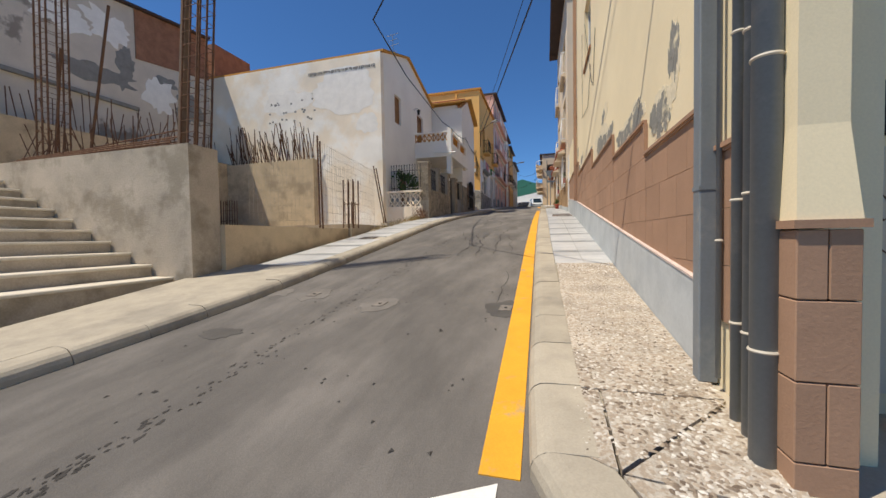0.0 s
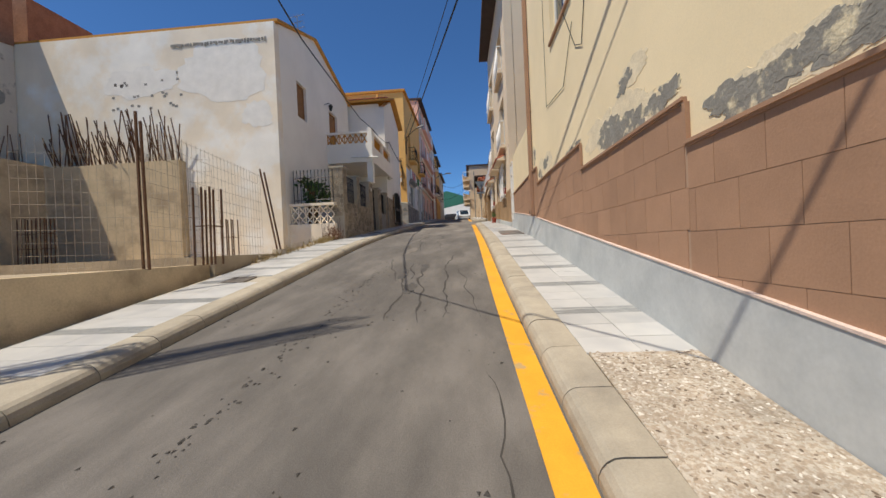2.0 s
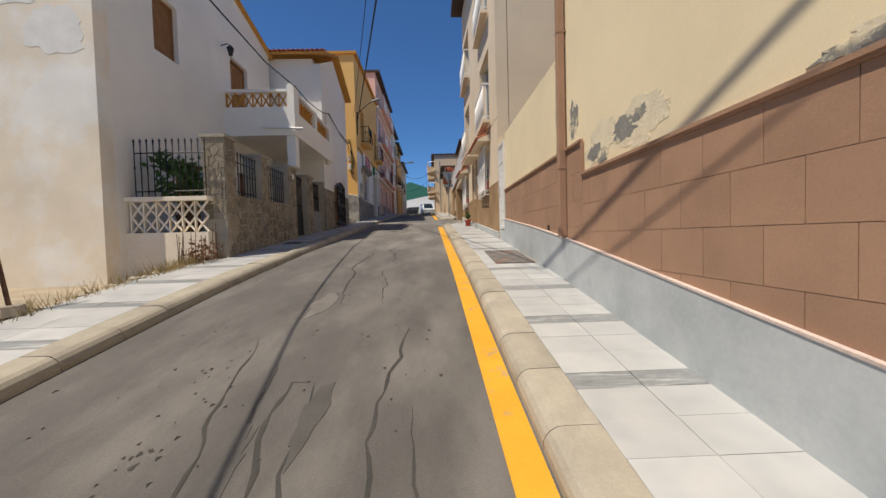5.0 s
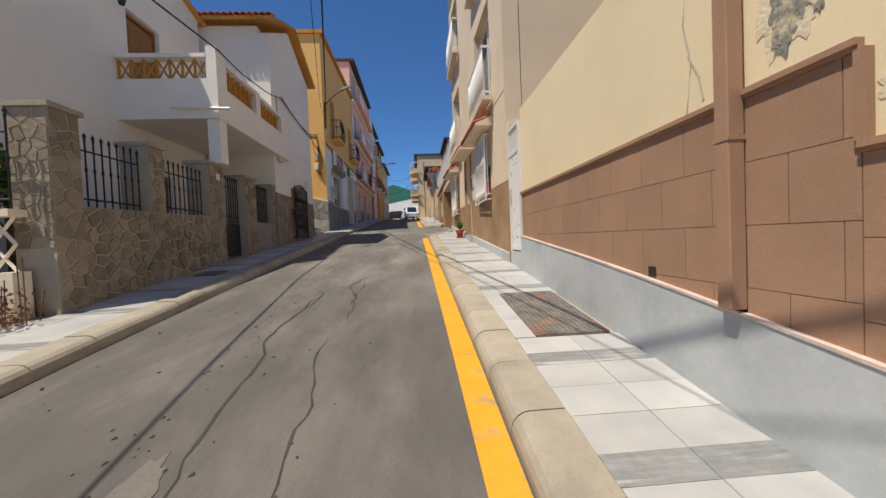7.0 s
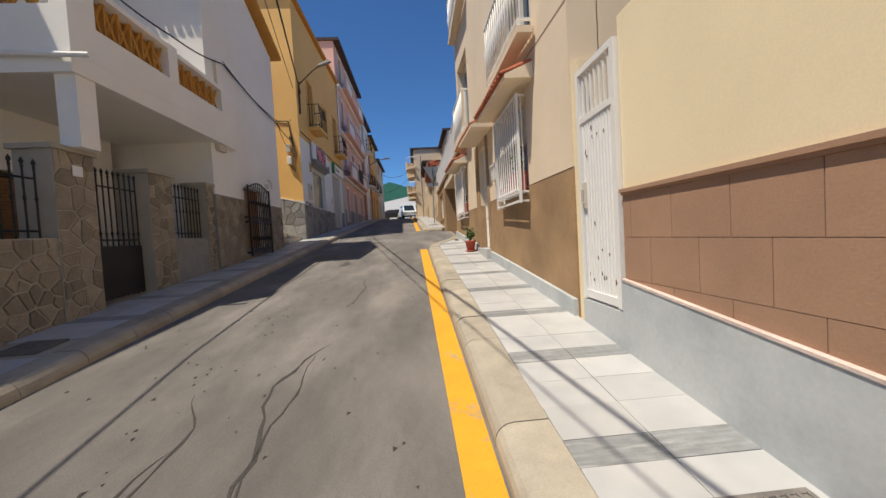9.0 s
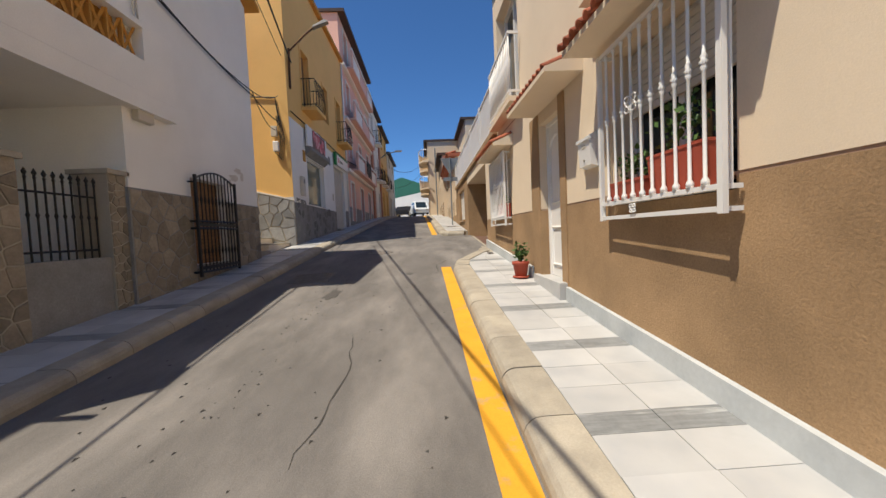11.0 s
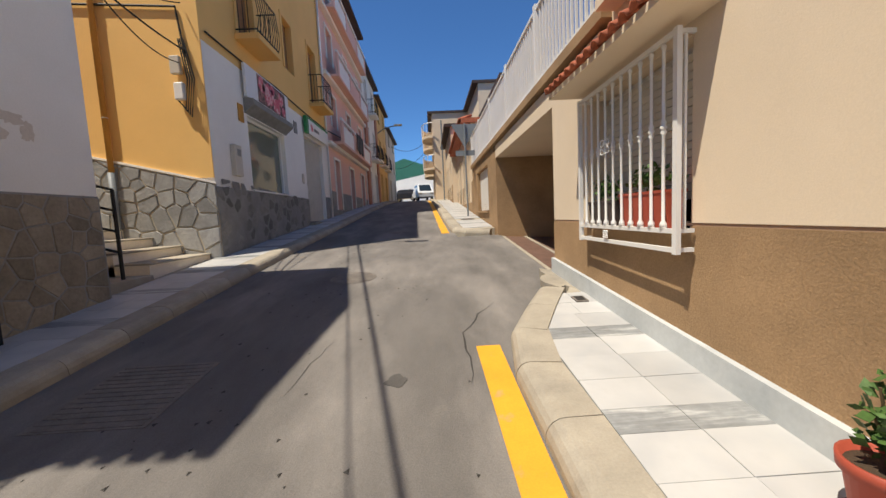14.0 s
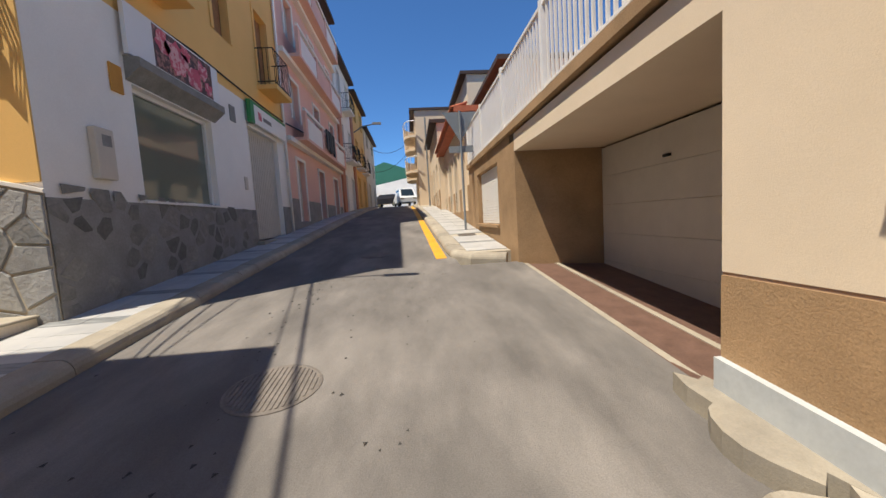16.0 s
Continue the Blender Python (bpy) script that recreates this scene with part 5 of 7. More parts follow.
for i in range(34):
    x = -10.0 + i * 0.095
    box(bm, x, x + rnd.uniform(0.04, 0.1), 14.28, 14.2995, 8.6 - rnd.uniform(0.02, 0.09), 8.64 + 0.01 * math.sin(i))
part("ragged_edge", bm, CEMENT, WALL_S)
bm = bmesh.new()
for a, b in (((14.32, 9.13), (17.45, 10.22)), ((17.45, 10.22), (21.6, 9.15))):
    hexa(bm, [(H1X + 0.12, a[0], a[1]), (-15.6, a[0], a[1]), (-15.6, b[0], b[1]), (H1X + 0.12, b[0], b[1])], [(H1X + 0.12, a[0], a[1] + 0.08), (-15.6, a[0], a[1] + 0.08), (-15.6, b[0], b[1] + 0.08), (H1X + 0.12, b[0], b[1] + 0.08)])
structure("roof_house_1", bm, OCHRE_TRIM, "shallow gable roof with ochre verge", "roof")
for k, (a, b, z0, z1) in enumerate(((15.73, 16.5, 6.63, 7.9), (18.75, 19.75, 5.8, 7.95), (16.2, 17.2, 2.4, 4.4), (19.0, 19.9, 2.6, 4.6))):
    w = tagged(thing("window_%d" % (k + 10), "brown wooden shuttered window in a white wall", "window", at=(H1X, (a + b) / 2, z0)), kind="structure")
    under(part("window_frame", boxes((H1X - 0.16, H1X - 0.1, a, a + 0.06, z0, z1), (H1X - 0.16, H1X - 0.1, b - 0.06, b, z0, z1), (H1X - 0.16, H1X - 0.1, a + 0.06, b - 0.06, z1 - 0.06, z1)), WOOD, w))
    n = int((z1 - z0 - 0.06) / 0.06)
    bm = bmesh.new()
    for i in range(n):
        box(bm, H1X - 0.14, H1X - 0.12, a + 0.06, b - 0.06, z0 + 0.06 * i, z0 + 0.06 * i + 0.052)
    under(part("roller_blind", bm, WOOD, w))
# one thin sheet, its colour standing in for shade in the rooms
structure("interior_h1", boxes((H1X - 0.29, H1X - 0.27, 15.5, 20.2, 2.2, 8.2)), DARK, "near-black sheet for the unlit rooms behind the shutters", "interior")
s = thing("wall_lamp", "black wall lantern on the white house", "lamp", at=(H1X, 18.3, 8.0))
bm = bmesh.new()
tube(bm, [(H1X, 18.3, 8.0), (H1X + 0.18, 18.3, 8.05), (H1X + 0.26, 18.3, 7.98)], 0.014, 6)
under(part("arm", bm, BLACK_IRON, s))
bm = bmesh.new()
lathe(bm, H1X + 0.26, 18.3, [(0.05, 7.72), (0.09, 7.9), (0.1, 7.92), (0.03, 8.0)], 8)
under(part("lantern", bm, BLACK_IRON, s))

# ---- forecourt of the white house ----
def lattice(n, u0, u1, fixed, axis, z0, z1, mat=BEIGE_BOX):
    """Pierced concrete screen block."""
    bm = bmesh.new()
    k = max(1, round((u1 - u0) / 0.23))
    for i in range(k):
        a, b = u0 + (u1 - u0) * i / k, u0 + (u1 - u0) * (i + 1) / k
        m, zm = (a + b) / 2, (z0 + z1) / 2
        for p, q in (((a, z0), (b, z1)), ((a, z1), (b, z0))):
            path = [(p[0], p[1]), ((p[0] + m) / 2, (p[1] + zm) / 2), (m, zm), ((q[0] + m) / 2, (q[1] + zm) / 2), q]
            tube(bm, [(u, fixed, z) if axis == "x" else (fixed, u, z) for u, z in path], 0.022, 4)
        box(bm, *((a - 0.012, a + 0.012, fixed - 0.03, fixed + 0.03, z0, z1) if axis == "x" else (fixed - 0.03, fixed + 0.03, a - 0.012, a + 0.012, z0, z1)))
    return bm


bm = bmesh.new()
box(bm, -6.55, -5.02, 14.75, 14.95, 1.5, 2.7)
box(bm, -6.55, -5.02, 14.75, 14.95, 3.3, 3.38)
FW = structure("wall_forecourt", bm, OLD_WALL, "crumbling low white wall with pierced blocks", "wall")
for k, z in enumerate((2.7, 3.0)):
    part("screen_block", lattice(0, -6.5, -5.06, 14.85, "x", z, z + 0.3), OLD_WALL, FW)
g = thing("iron_fence", "black iron fence with spear tips on the low wall", "fence", at=(-5.8, 14.85, 3.38))


def spear_fence(g, pts, z0, z1, mat=BLACK_IRON, rails=(0.1, 0.75)):
    """Upright bars with spear tips at pts (x, y), joined by rails."""
    for x, y in pts:
        bm = bmesh.new()
        lathe(bm, x, y, [(0.011, z0), (0.011, z0 + (z1 - z0) * 0.5 - 0.03), (0.02, z0 + (z1 - z0) * 0.5), (0.011, z0 + (z1 - z0) * 0.5 + 0.03), (0.011, z1 - 0.12), (0.018, z1 - 0.1), (0.009, z1 - 0.085), (0.024, z1 - 0.05), (0.002, z1)], 6)
        under(part("bar", bm, mat, g))
    for f in rails:
        z = z0 + (z1 - z0) * f
        bm = bmesh.new()
        tube(bm, [(pts[0][0], pts[0][1], z), (pts[-1][0], pts[-1][1], z)], 0.013, 5)
        under(part("rail", bm, mat, g))


spear_fence(g, [(-6.4 + 0.12 * i, 14.85) for i in range(12)], 3.38, 4.5)
pl = thing("climbing_shrub", "dark leafy shrub behind the iron fence", "shrub", at=(-5.9, 15.3, 2.3))
bm = bmesh.new()
tube(bm, [(-5.9, 15.3, 2.2), (-5.85, 15.3, 3.0), (-5.7, 15.25, 3.7)], 0.03, 6)
tube(bm, [(-5.88, 15.3, 2.8), (-6.1, 15.25, 3.5)], 0.02, 6)
under(part("stem", bm, STEM, pl))
bm = bmesh.new()
rnd = random.Random(4)
for c in ((-5.6, 15.2, 3.75), (-6.05, 15.2, 3.6), (-5.8, 15.3, 4.0), (-5.5, 15.3, 3.5), (-6.2, 15.3, 4.1)):
    leaves(bm, *c, 0.3, 0.15, 0.3, 130, 0.12, rnd)
under(part("foliage", bm, LEAF, pl))


ds = thing("dry_shrub", "dry reddish weeds against the stone pillar", "weeds", at=(-4.95, 14.55, gz(14.5) + 0.1))
bm = bmesh.new()
rnd = random.Random(31)
for k in range(26):
    x, y = -5.0 + rnd.uniform(-0.25, 0.2), 14.5 + rnd.uniform(-0.35, 0.3)
    z = gz(y) + 0.1
    tube(bm, [(x, y, z), (x + rnd.uniform(-0.05, 0.05), y + rnd.uniform(-0.05, 0.05), z + rnd.uniform(0.2, 0.75))], 0.006, 4)
under(part("stem", bm, RUST, ds))
bm = bmesh.new()
leaves(bm, -4.98, 14.5, gz(14.5) + 0.3, 0.3, 0.4, 0.25, 260, 0.06, rnd)
under(part("foliage", bm, DRY_LEAF, ds))


def clip(poly, nx, ny, c):
    """Part of a polygon where nx*x + ny*y <= c."""
    out = []
    for (ax, ay), (bx, by) in zip(poly, poly[1:] + poly[:1]):
        da, db = nx * ax + ny * ay - c, nx * bx + ny * by - c
        if da <= 0:
            out.append((ax, ay))
        if da * db < 0:
            f = da / (da - db)
            out.append((ax + (bx - ax) * f, ay + (by - ay) * f))
    return out


def crazy(owner, region, count, seed, place, mat, joint=0.012, proud=0.02, share=1.0):
    """Irregular stones that fill a region (u, v); place turns (u, v, outward) into a point."""
    rnd = random.Random(seed)
    lo = [min(p[i] for p in region) for i in (0, 1)]
    hi = [max(p[i] for p in region) for i in (0, 1)]
    seeds = []
    for _ in range(count * 30):
        p = (rnd.uniform(lo[0], hi[0]), rnd.uniform(lo[1], hi[1]))
        if all(math.hypot(p[0] - q[0], p[1] - q[1]) > 0.62 * math.sqrt((hi[0] - lo[0]) * (hi[1] - lo[1]) / count) for q in seeds):
            seeds.append(p)
        if len(seeds) >= count:
            break
    for i, (sx, sy) in enumerate(seeds):
        poly = list(region)
        for j, (tx, ty) in enumerate(seeds):
            if i != j and poly:
                nx, ny = tx - sx, ty - sy
                k = math.hypot(nx, ny)
                nx, ny = nx / k, ny / k
                poly = clip(poly, nx, ny, nx * (sx + tx) / 2 + ny * (sy + ty) / 2 - joint)
        if len(poly) < 3 or rnd.random() > share:
            continue
        cx, cy = sum(p[0] for p in poly) / len(poly), sum(p[1] for p in poly) / len(poly)
        top = [(cx + (x - cx) * 0.93, cy + (y - cy) * 0.93) for x, y in poly]
        h = proud * rnd.uniform(0.6, 1.2)
        bm = bmesh.new()
        hexa(bm, [place(u, v, 0.0) for u, v in poly], [place(u, v, h) for u, v in top])
        part("stone", bm, mat, owner)


PX = -4.82
bm = bmesh.new()
hexa(bm, [(PX, 15.1, 1.4), (PX - 0.22, 15.1, 1.4), (PX - 0.22, 18.5, 1.4), (PX, 18.5, 1.4)], [(PX, 15.1, 3.44), (PX - 0.22, 15.1, 3.44), (PX - 0.22, 18.5, 3.52), (PX, 18.5, 3.52)])
SW = structure("wall_stone", bm, MORTAR, "low field-stone garden wall", "wall")
crazy(SW, [(15.35, gz(15.35) + 0.1), (18.2, gz(18.2) + 0.1), (18.2, 3.5), (15.35, 3.44)], 130, 5, lambda u, v, w: (PX + w, u, v), TAN_STONE)
for k, (y0, y1, top) in enumerate(((15.0, 15.38, 4.6), (16.55, 16.88, 4.55), (18.2, 18.75, 4.62), (19.75, 20.3, 4.6), (21.35, 21.62, 4.62))):
    p = thing("stone_pillar", "square stone-faced gate pillar with flat cap", "pillar", "pillars of the forecourt", at=(PX, (y0 + y1) / 2, gz(y0)))
    core = part("core", boxes((PX - 0.4, PX + 0.03, y0, y1, gz(y0) - 0.2, top - 0.06)), MORTAR, p)
    under(core)
    under(part("cap", boxes((PX - 0.44, PX + 0.07, y0 - 0.04, y1 + 0.04, top - 0.06, top)), KERB, p))
    crazy(core, [(y0 + 0.005, gz(y0) + 0.08), (y1 - 0.005, gz(y0) + 0.08), (y1 - 0.005, top - 0.065), (y0 + 0.005, top - 0.065)], 34, 40 + k, lambda u, v, w: (PX + 0.03 + w * 0.7, u, v), TAN_STONE, 0.008)
    if k == 0:
        crazy(core, [(PX - 0.395, gz(y0) + 0.9), (PX + 0.025, gz(y0) + 0.9), (PX + 0.025, top - 0.065), (PX - 0.395, top - 0.065)], 34, 60, lambda u, v, w: (u, y0 - w * 0.7, v), TAN_STONE, 0.008)
for y0, y1, z0, z1, n in ((15.48, 16.5, 3.47, 4.42, 9), (16.95, 18.12, 3.5, 4.42, 10)):
    g = thing("iron_fence", "black iron fence panel with spear tips", "fence", "fence panels of the forecourt", at=(PX - 0.1, (y0 + y1) / 2, z0))
    spear_fence(g, [(PX - 0.1, y0 + (y1 - y0) * i / (n - 1)) for i in range(n)], z0, z1)
g = tagged(thing("gate", "black iron gate with spear tips, closed", "gate", at=(PX - 0.15, 19.25, gz(19) + 0.15)))
spear_fence(g, [(PX - 0.15, 18.8 + 0.1 * i) for i in range(10)], gz(19) + 0.2, 4.5, rails=(0.04, 0.45, 0.86))
under(part("kick_plate", boxes((PX - 0.17, PX - 0.13, 18.78, 19.72, gz(19) + 0.22, 3.4)), BLACK_IRON, g))
bm = bmesh.new()
box(bm, PX - 0.22, PX, 20.3, 21.35, 1.6, 3.5)
structure("wall_stone_2", bm, GREY_DADO, "grey stone wall under the barred opening", "wall")
g = thing("iron_fence", "black iron bars over a dark opening", "fence", "fence panels of the forecourt", at=(PX - 0.1, 20.8, 3.5))
spear_fence(g, [(PX - 0.1, 20.4 + 0.1 * i) for i in range(10)], 3.5, 4.5)
structure("floor_porch", boxes((H1X, PX - 0.22, 14.95, 21.4, 1.5, 2.5)), BROWN_TILE, "tiled porch floor", "floor")
pk = thing("number_plate", "small white house number plate", "sign", at=(PX + 0.055, 18.5, 4.3))
under(part("plate", boxes((PX + 0.052, PX + 0.06, 18.42, 18.56, 4.27, 4.4)), WHITE_METAL, pk))
# balcony over the porch
BX = -4.6
structure("floor_balcony", boxes((H1X, BX, 18.35, 22.5, 5.5, 5.74)), WHITE_WALL, "white rendered balcony slab over the porch", "balcony")
BAL = structure("balcony_parapet", boxes((BX - 0.2, BX, 18.35, 22.5, 5.742, 6.2), (BX - 0.2, BX, 18.35, 18.75, 6.2, 6.95), (BX - 0.2, BX, 20.2, 20.45, 6.2, 6.8), (BX - 0.2, BX, 21.9, 22.5, 6.2, 6.75), (BX - 0.22, BX + 0.02, 18.75, 20.2, 6.68, 6.76), (BX - 0.22, BX + 0.02, 20.45, 21.9, 6.64, 6.72), (H1X, BX - 0.2, 18.35, 18.55, 5.742, 6.3), (H1X, BX - 0.2, 18.34, 18.56, 6.72, 6.8)), WHITE_WALL, "white balcony parapet with pierced panels", "balcony")
part("screen_block", lattice(0, 18.77, 20.18, BX - 0.1, "y", 6.2, 6.68), OCHRE_TRIM, BAL, "ochre pierced screen")
part("screen_block", lattice(0, 20.47, 21.88, BX - 0.1, "y", 6.2, 6.64), OCHRE_TRIM, BAL, "ochre pierced screen")
part("screen_block", lattice(0, H1X + 0.02, BX - 0.22, 18.45, "x", 6.3, 6.72), OCHRE_TRIM, BAL, "ochre pierced screen")
part("screen_back", boxes((BX - 0.19, BX - 0.17, 18.76, 20.19, 6.2, 6.68), (BX - 0.19, BX - 0.17, 20.46, 21.89, 6.2, 6.64)), OCHRE_TRIM, BAL)
structure("column_1", boxes((BX - 0.27, BX - 0.03, 18.42, 18.7, 4.62, 5.5)), WHITE_WALL, "white porch post", "post")
bm = bmesh.new()
tube(bm, [(BX - 0.9, 18.3, 5.72), (BX + 0.25, 18.3, 5.66)], 0.035, 8)
structure("spout_1", bm, WHITE_METAL, "white drain spout on the balcony", "spout")

# ---- white house with tiled gable ----
H2X = -4.75
bm = bmesh.new()
wall(bm, "y", H2X, H2X - 0.3, 21.62, 25.42, 1.6, 9.0, [(22.95, 24.0, 3.25, 4.75)])
hexa(bm, [(H2X, 21.62, 9.0), (H2X - 0.3, 21.62, 9.0), (H2X - 0.3, 25.42, 9.0), (H2X, 25.42, 9.0)], [(H2X, 23.3, 9.9), (H2X - 0.3, 23.3, 9.9), (H2X - 0.3, 23.5, 9.9), (H2X, 23.5, 9.9)])
box(bm, -13, H2X - 0.3, 21.62, 21.9, 1.6, 9.2)
box(bm, -13, H2X - 0.3, 25.14, 25.42, 1.6, 9.0)
WALL_H2 = structure("wall_house_2", bm, WHITE_WALL, "plain white rendered house", "wall")
bm = bmesh.new()
wall(bm, "y", H2X + 0.015, H2X + 0.001, 21.621, 25.42, 1.8, 4.42, [(22.95, 24.0, 3.25, 4.75)])
box(bm, H2X - 0.035, H2X + 0.015, 21.602, 21.619, 1.8, 4.42)
BASE2 = structure("wall_house_2_base", bm, GREY_DADO, "grey-brown rubble stone dado of the white house", "wall")
for k, (y0, y1, top, num) in enumerate(((21.63, 22.93, 4.4, 46), (22.95, 24.0, 3.2, 14), (24.02, 25.4, 4.4, 40))):
    crazy(BASE2, [(y0, gz(y0) + 0.08), (y1, gz(y1) + 0.08), (y1, top), (y0, top)], num, 80 + k, lambda u, v, w: (H2X + 0.014 + w * 0.5, u, v), TAN_STONE, 0.007)
bm = bmesh.new()
for a, b in (((21.3, 9.22), (23.4, 10.05)), ((23.4, 10.05), (25.65, 9.02))):
    hexa(bm, [(H2X + 0.25, a[0], a[1]), (-13, a[0], a[1]), (-13, b[0], b[1]), (H2X + 0.25, b[0], b[1])], [(H2X + 0.25, a[0], a[1] + 0.09), (-13, a[0], a[1] + 0.09), (-13, b[0], b[1] + 0.09), (H2X + 0.25, b[0], b[1] + 0.09)])
ROOF2 = structure("roof_house_2", bm, OCHRE_TRIM, "ochre-edged gable roof", "roof")
for i in range(26):
    x = H2X + 0.18 - 0.17 * i
    under_m = Matrix.Translation((x, 21.55, 9.42)) @ Matrix.Rotation(radians(90), 4, "Z") @ Matrix.Rotation(radians(-21.5), 4, "Y")
    put("roof_tile", TILE, Matrix.Translation((x, 21.62, 9.46)) @ Matrix.Rotation(radians(90), 4, "Z") @ Matrix.Rotation(radians(-21.5), 4, "Y") @ Matrix.Diagonal((1.0, 1.3, 1.3, 1)), ROOF2)
w = tagged(thing("window_15", "dark window with wooden shutter behind iron grille", "window", at=(H2X, 23.5, 3.25)), kind="structure")
bm = bmesh.new()
for i in range(24):
    box(bm, H2X - 0.16, H2X - 0.14, 22.96, 23.99, 3.26 + 0.062 * i, 3.315 + 0.062 * i)
under(part("roller_blind", bm, WOOD, w))
under(part("backing", boxes((H2X - 0.25, H2X - 0.2, 22.9, 24.05, 3.2, 4.8)), DARK, w))
g = thing("window_grille", "black wrought-iron arched window grille", "window grille", at=(H2X, 23.5, 3.1))
gx = H2X + 0.14
for i in range(12):
    y = 22.88 + 0.11 * i
    top = 4.72 + 0.16 * math.sin(math.pi * i / 11)
    bm = bmesh.new()
    lathe(bm, gx, y, [(0.012, 3.12), (0.012, 3.4), (0.024, 3.48), (0.012, 3.56), (0.012, 4.28), (0.024, 4.36), (0.012, 4.44), (0.012, top)], 6)
    under(part("bar", bm, BLACK_IRON, g))
bm = bmesh.new()
for z in (3.13, 3.88, 4.0):
    tube(bm, [(H2X + 0.02, 22.85, z), (gx, 22.85, z), (gx, 24.12, z), (H2X + 0.02, 24.12, z)], 0.02, 5)
for y in (22.85, 24.12):
    box(bm, gx - 0.02, gx + 0.02, y - 0.02, y + 0.02, 3.05, 4.78)
for z in (3.2, 3.94):
    box(bm, gx - 0.012, gx + 0.012, 22.88, 24.09, z - 0.028, z + 0.028)
tube(bm, [(gx, 22.85 + 1.27 * i / 12, 4.72 + 0.16 * math.sin(math.pi * i / 12)) for i in range(13)], 0.016, 5)
tube(bm, [(H2X + 0.02, 22.85, 4.66), (gx, 22.85, 4.66)], 0.015, 5)
under(part("grille_frame", bm, BLACK_IRON, g))

for i, (y, z, ry, rz) in enumerate(((24.4, 4.95, 0.16, 0.07), (24.6, 5.12, 0.14, 0.06), (24.25, 4.8, 0.08, 0.09), (24.75, 5.0, 0.06, 0.1))):
    pts = blob(y, z, ry, rz, 24, 0.6, i + 70)
    bm = bmesh.new()
    hexa(bm, [(H2X + 0.0005, a, b) for a, b in pts], [(H2X + 0.003 + 0.0004 * i, a, b) for a, b in pts])
    part("scuff", bm, OLD_GREY, WALL_H2, "grey scuffed patch")

eb = thing("meter_box", "weathered beige meter box with conduits on the white house", "box", at=(H2X, 21.93, 5.36))
bm = bmesh.new()
box(bm, H2X + 0.002, H2X + 0.1, 21.78, 22.08, 5.36, 5.65, 0.012)
under(part("case", bm, BEIGE_BOX, eb))
for y, top in ((21.84, 6.6), (21.95, 7.3), (22.02, 7.35)):
    bm = bmesh.new()
    tube(bm, [(H2X + 0.025, y, 5.65), (H2X + 0.025, y + 0.01, (5.65 + top) / 2), (H2X + 0.025, y - 0.03, top)], 0.014, 6)
    under(part("conduit", bm, BEIGE_BOX, eb))

# ---- alley steps ----
ST = thing("alley_steps", "pale tiled steps up the alley between houses", "staircase", at=(-5.6, 26.8, 3.2))
for k in range(6):
    x = -4.95 - 0.5 * k
    z = gz(26.8) + 0.15 + 0.17 * (k + 1)
    bm = bmesh.new()
    box(bm, x - (5 if k == 5 else 0.75), x, 26.35, 27.84, z - 0.6, z - 0.03)
    under(part("riser", bm, OLD_WALL, ST))
    bm = bmesh.new()
    box(bm, x - (5 if k == 5 else 0.5), x + 0.03, 26.35, 27.84, z - 0.029, z, 0.008)
    under(part("tread", bm, KERB, ST))
structure("floor_alley", boxes((-13, -4.9, 25.42, 26.34, 2.5, 3.35)), KERB, "sloping concrete alley floor", "floor")
structure("wall_alley", boxes((-13.3, -13, 25.3, 27.9, 2.5, 9)), WHITE_WALL, "white wall closing the alley", "wall")
hr = thing("handrail", "black iron handrail beside the steps", "handrail", at=(-5.5, 26.2, 3.4))
for x in (-5.05, -6.1, -7.2):
    zz = 3.36 + (-5.05 - x) * 0.28
    bm = bmesh.new()
    tube(bm, [(x, 26.0, zz - 0.02), (x, 26.0, zz + 1.2)], 0.025, 6)
    under(part("post", bm, BLACK_IRON, hr))
for h in (1.2, 0.92, 0.64, 0.36):
    bm = bmesh.new()
    tube(bm, [(-5.05, 26.0, 3.36 + h), (-7.2, 26.0, 3.962 + h)], 0.018, 6)
    under(part("rail", bm, BLACK_IRON, hr))

# ---- ochre house with a shop ----
H3X, Y3, Y4 = -4.75, 27.86, 35.7
HOLES3 = [(29.35, 31.4, 4.75, 6.4), (33.05, 35.0, 3.9, 7.1), (29.3, 30.1, 8.0, 10.0), (34.1, 34.95, 8.0, 10.0), (31.9, 32.6, 8.4, 9.8)]
bm = bmesh.new()
wall(bm, "y", H3X, H3X - 0.3, Y3, Y4, 7.32, 12.4, HOLES3)
box(bm, -13, H3X - 0.3, Y3, Y3 + 0.3, 2.5, 12.4)
box(bm, -13, H3X - 0.3, Y4 - 0.3, Y4, 2.5, 12.4)
box(bm, H3X - 0.3, H3X, Y3, Y3 + 0.02, 4.9, 7.32)
WALL_H3 = structure("wall_house_3", bm, OCHRE, "warm ochre rendered house", "wall")
bm = bmesh.new()
wall(bm, "y", H3X + 0.004, H3X - 0.3, Y3 + 0.02, Y4, 2.6, 7.318, HOLES3)
SHOPW = structure("wall_shop", bm, WHITE_WALL, "white shop front wall", "wall")
structure("roof_house_3", boxes((-13, H3X + 0.15, Y3 - 0.1, Y4, 12.4, 12.55)), OCHRE_TRIM, "flat roof edge of the ochre house", "roof")
bm = bmesh.new()
wall(bm, "y", H3X + 0.03, H3X + 0.005, Y3 - 0.012, 33.03, 2.8, 4.74)
wall(bm, "y", H3X + 0.03, H3X + 0.005, 35.02, Y4, 3.2, 4.9)
DADO3 = structure("wall_shop_base", bm, GREY_DADO, "grey slate dado of the shop front", "wall")
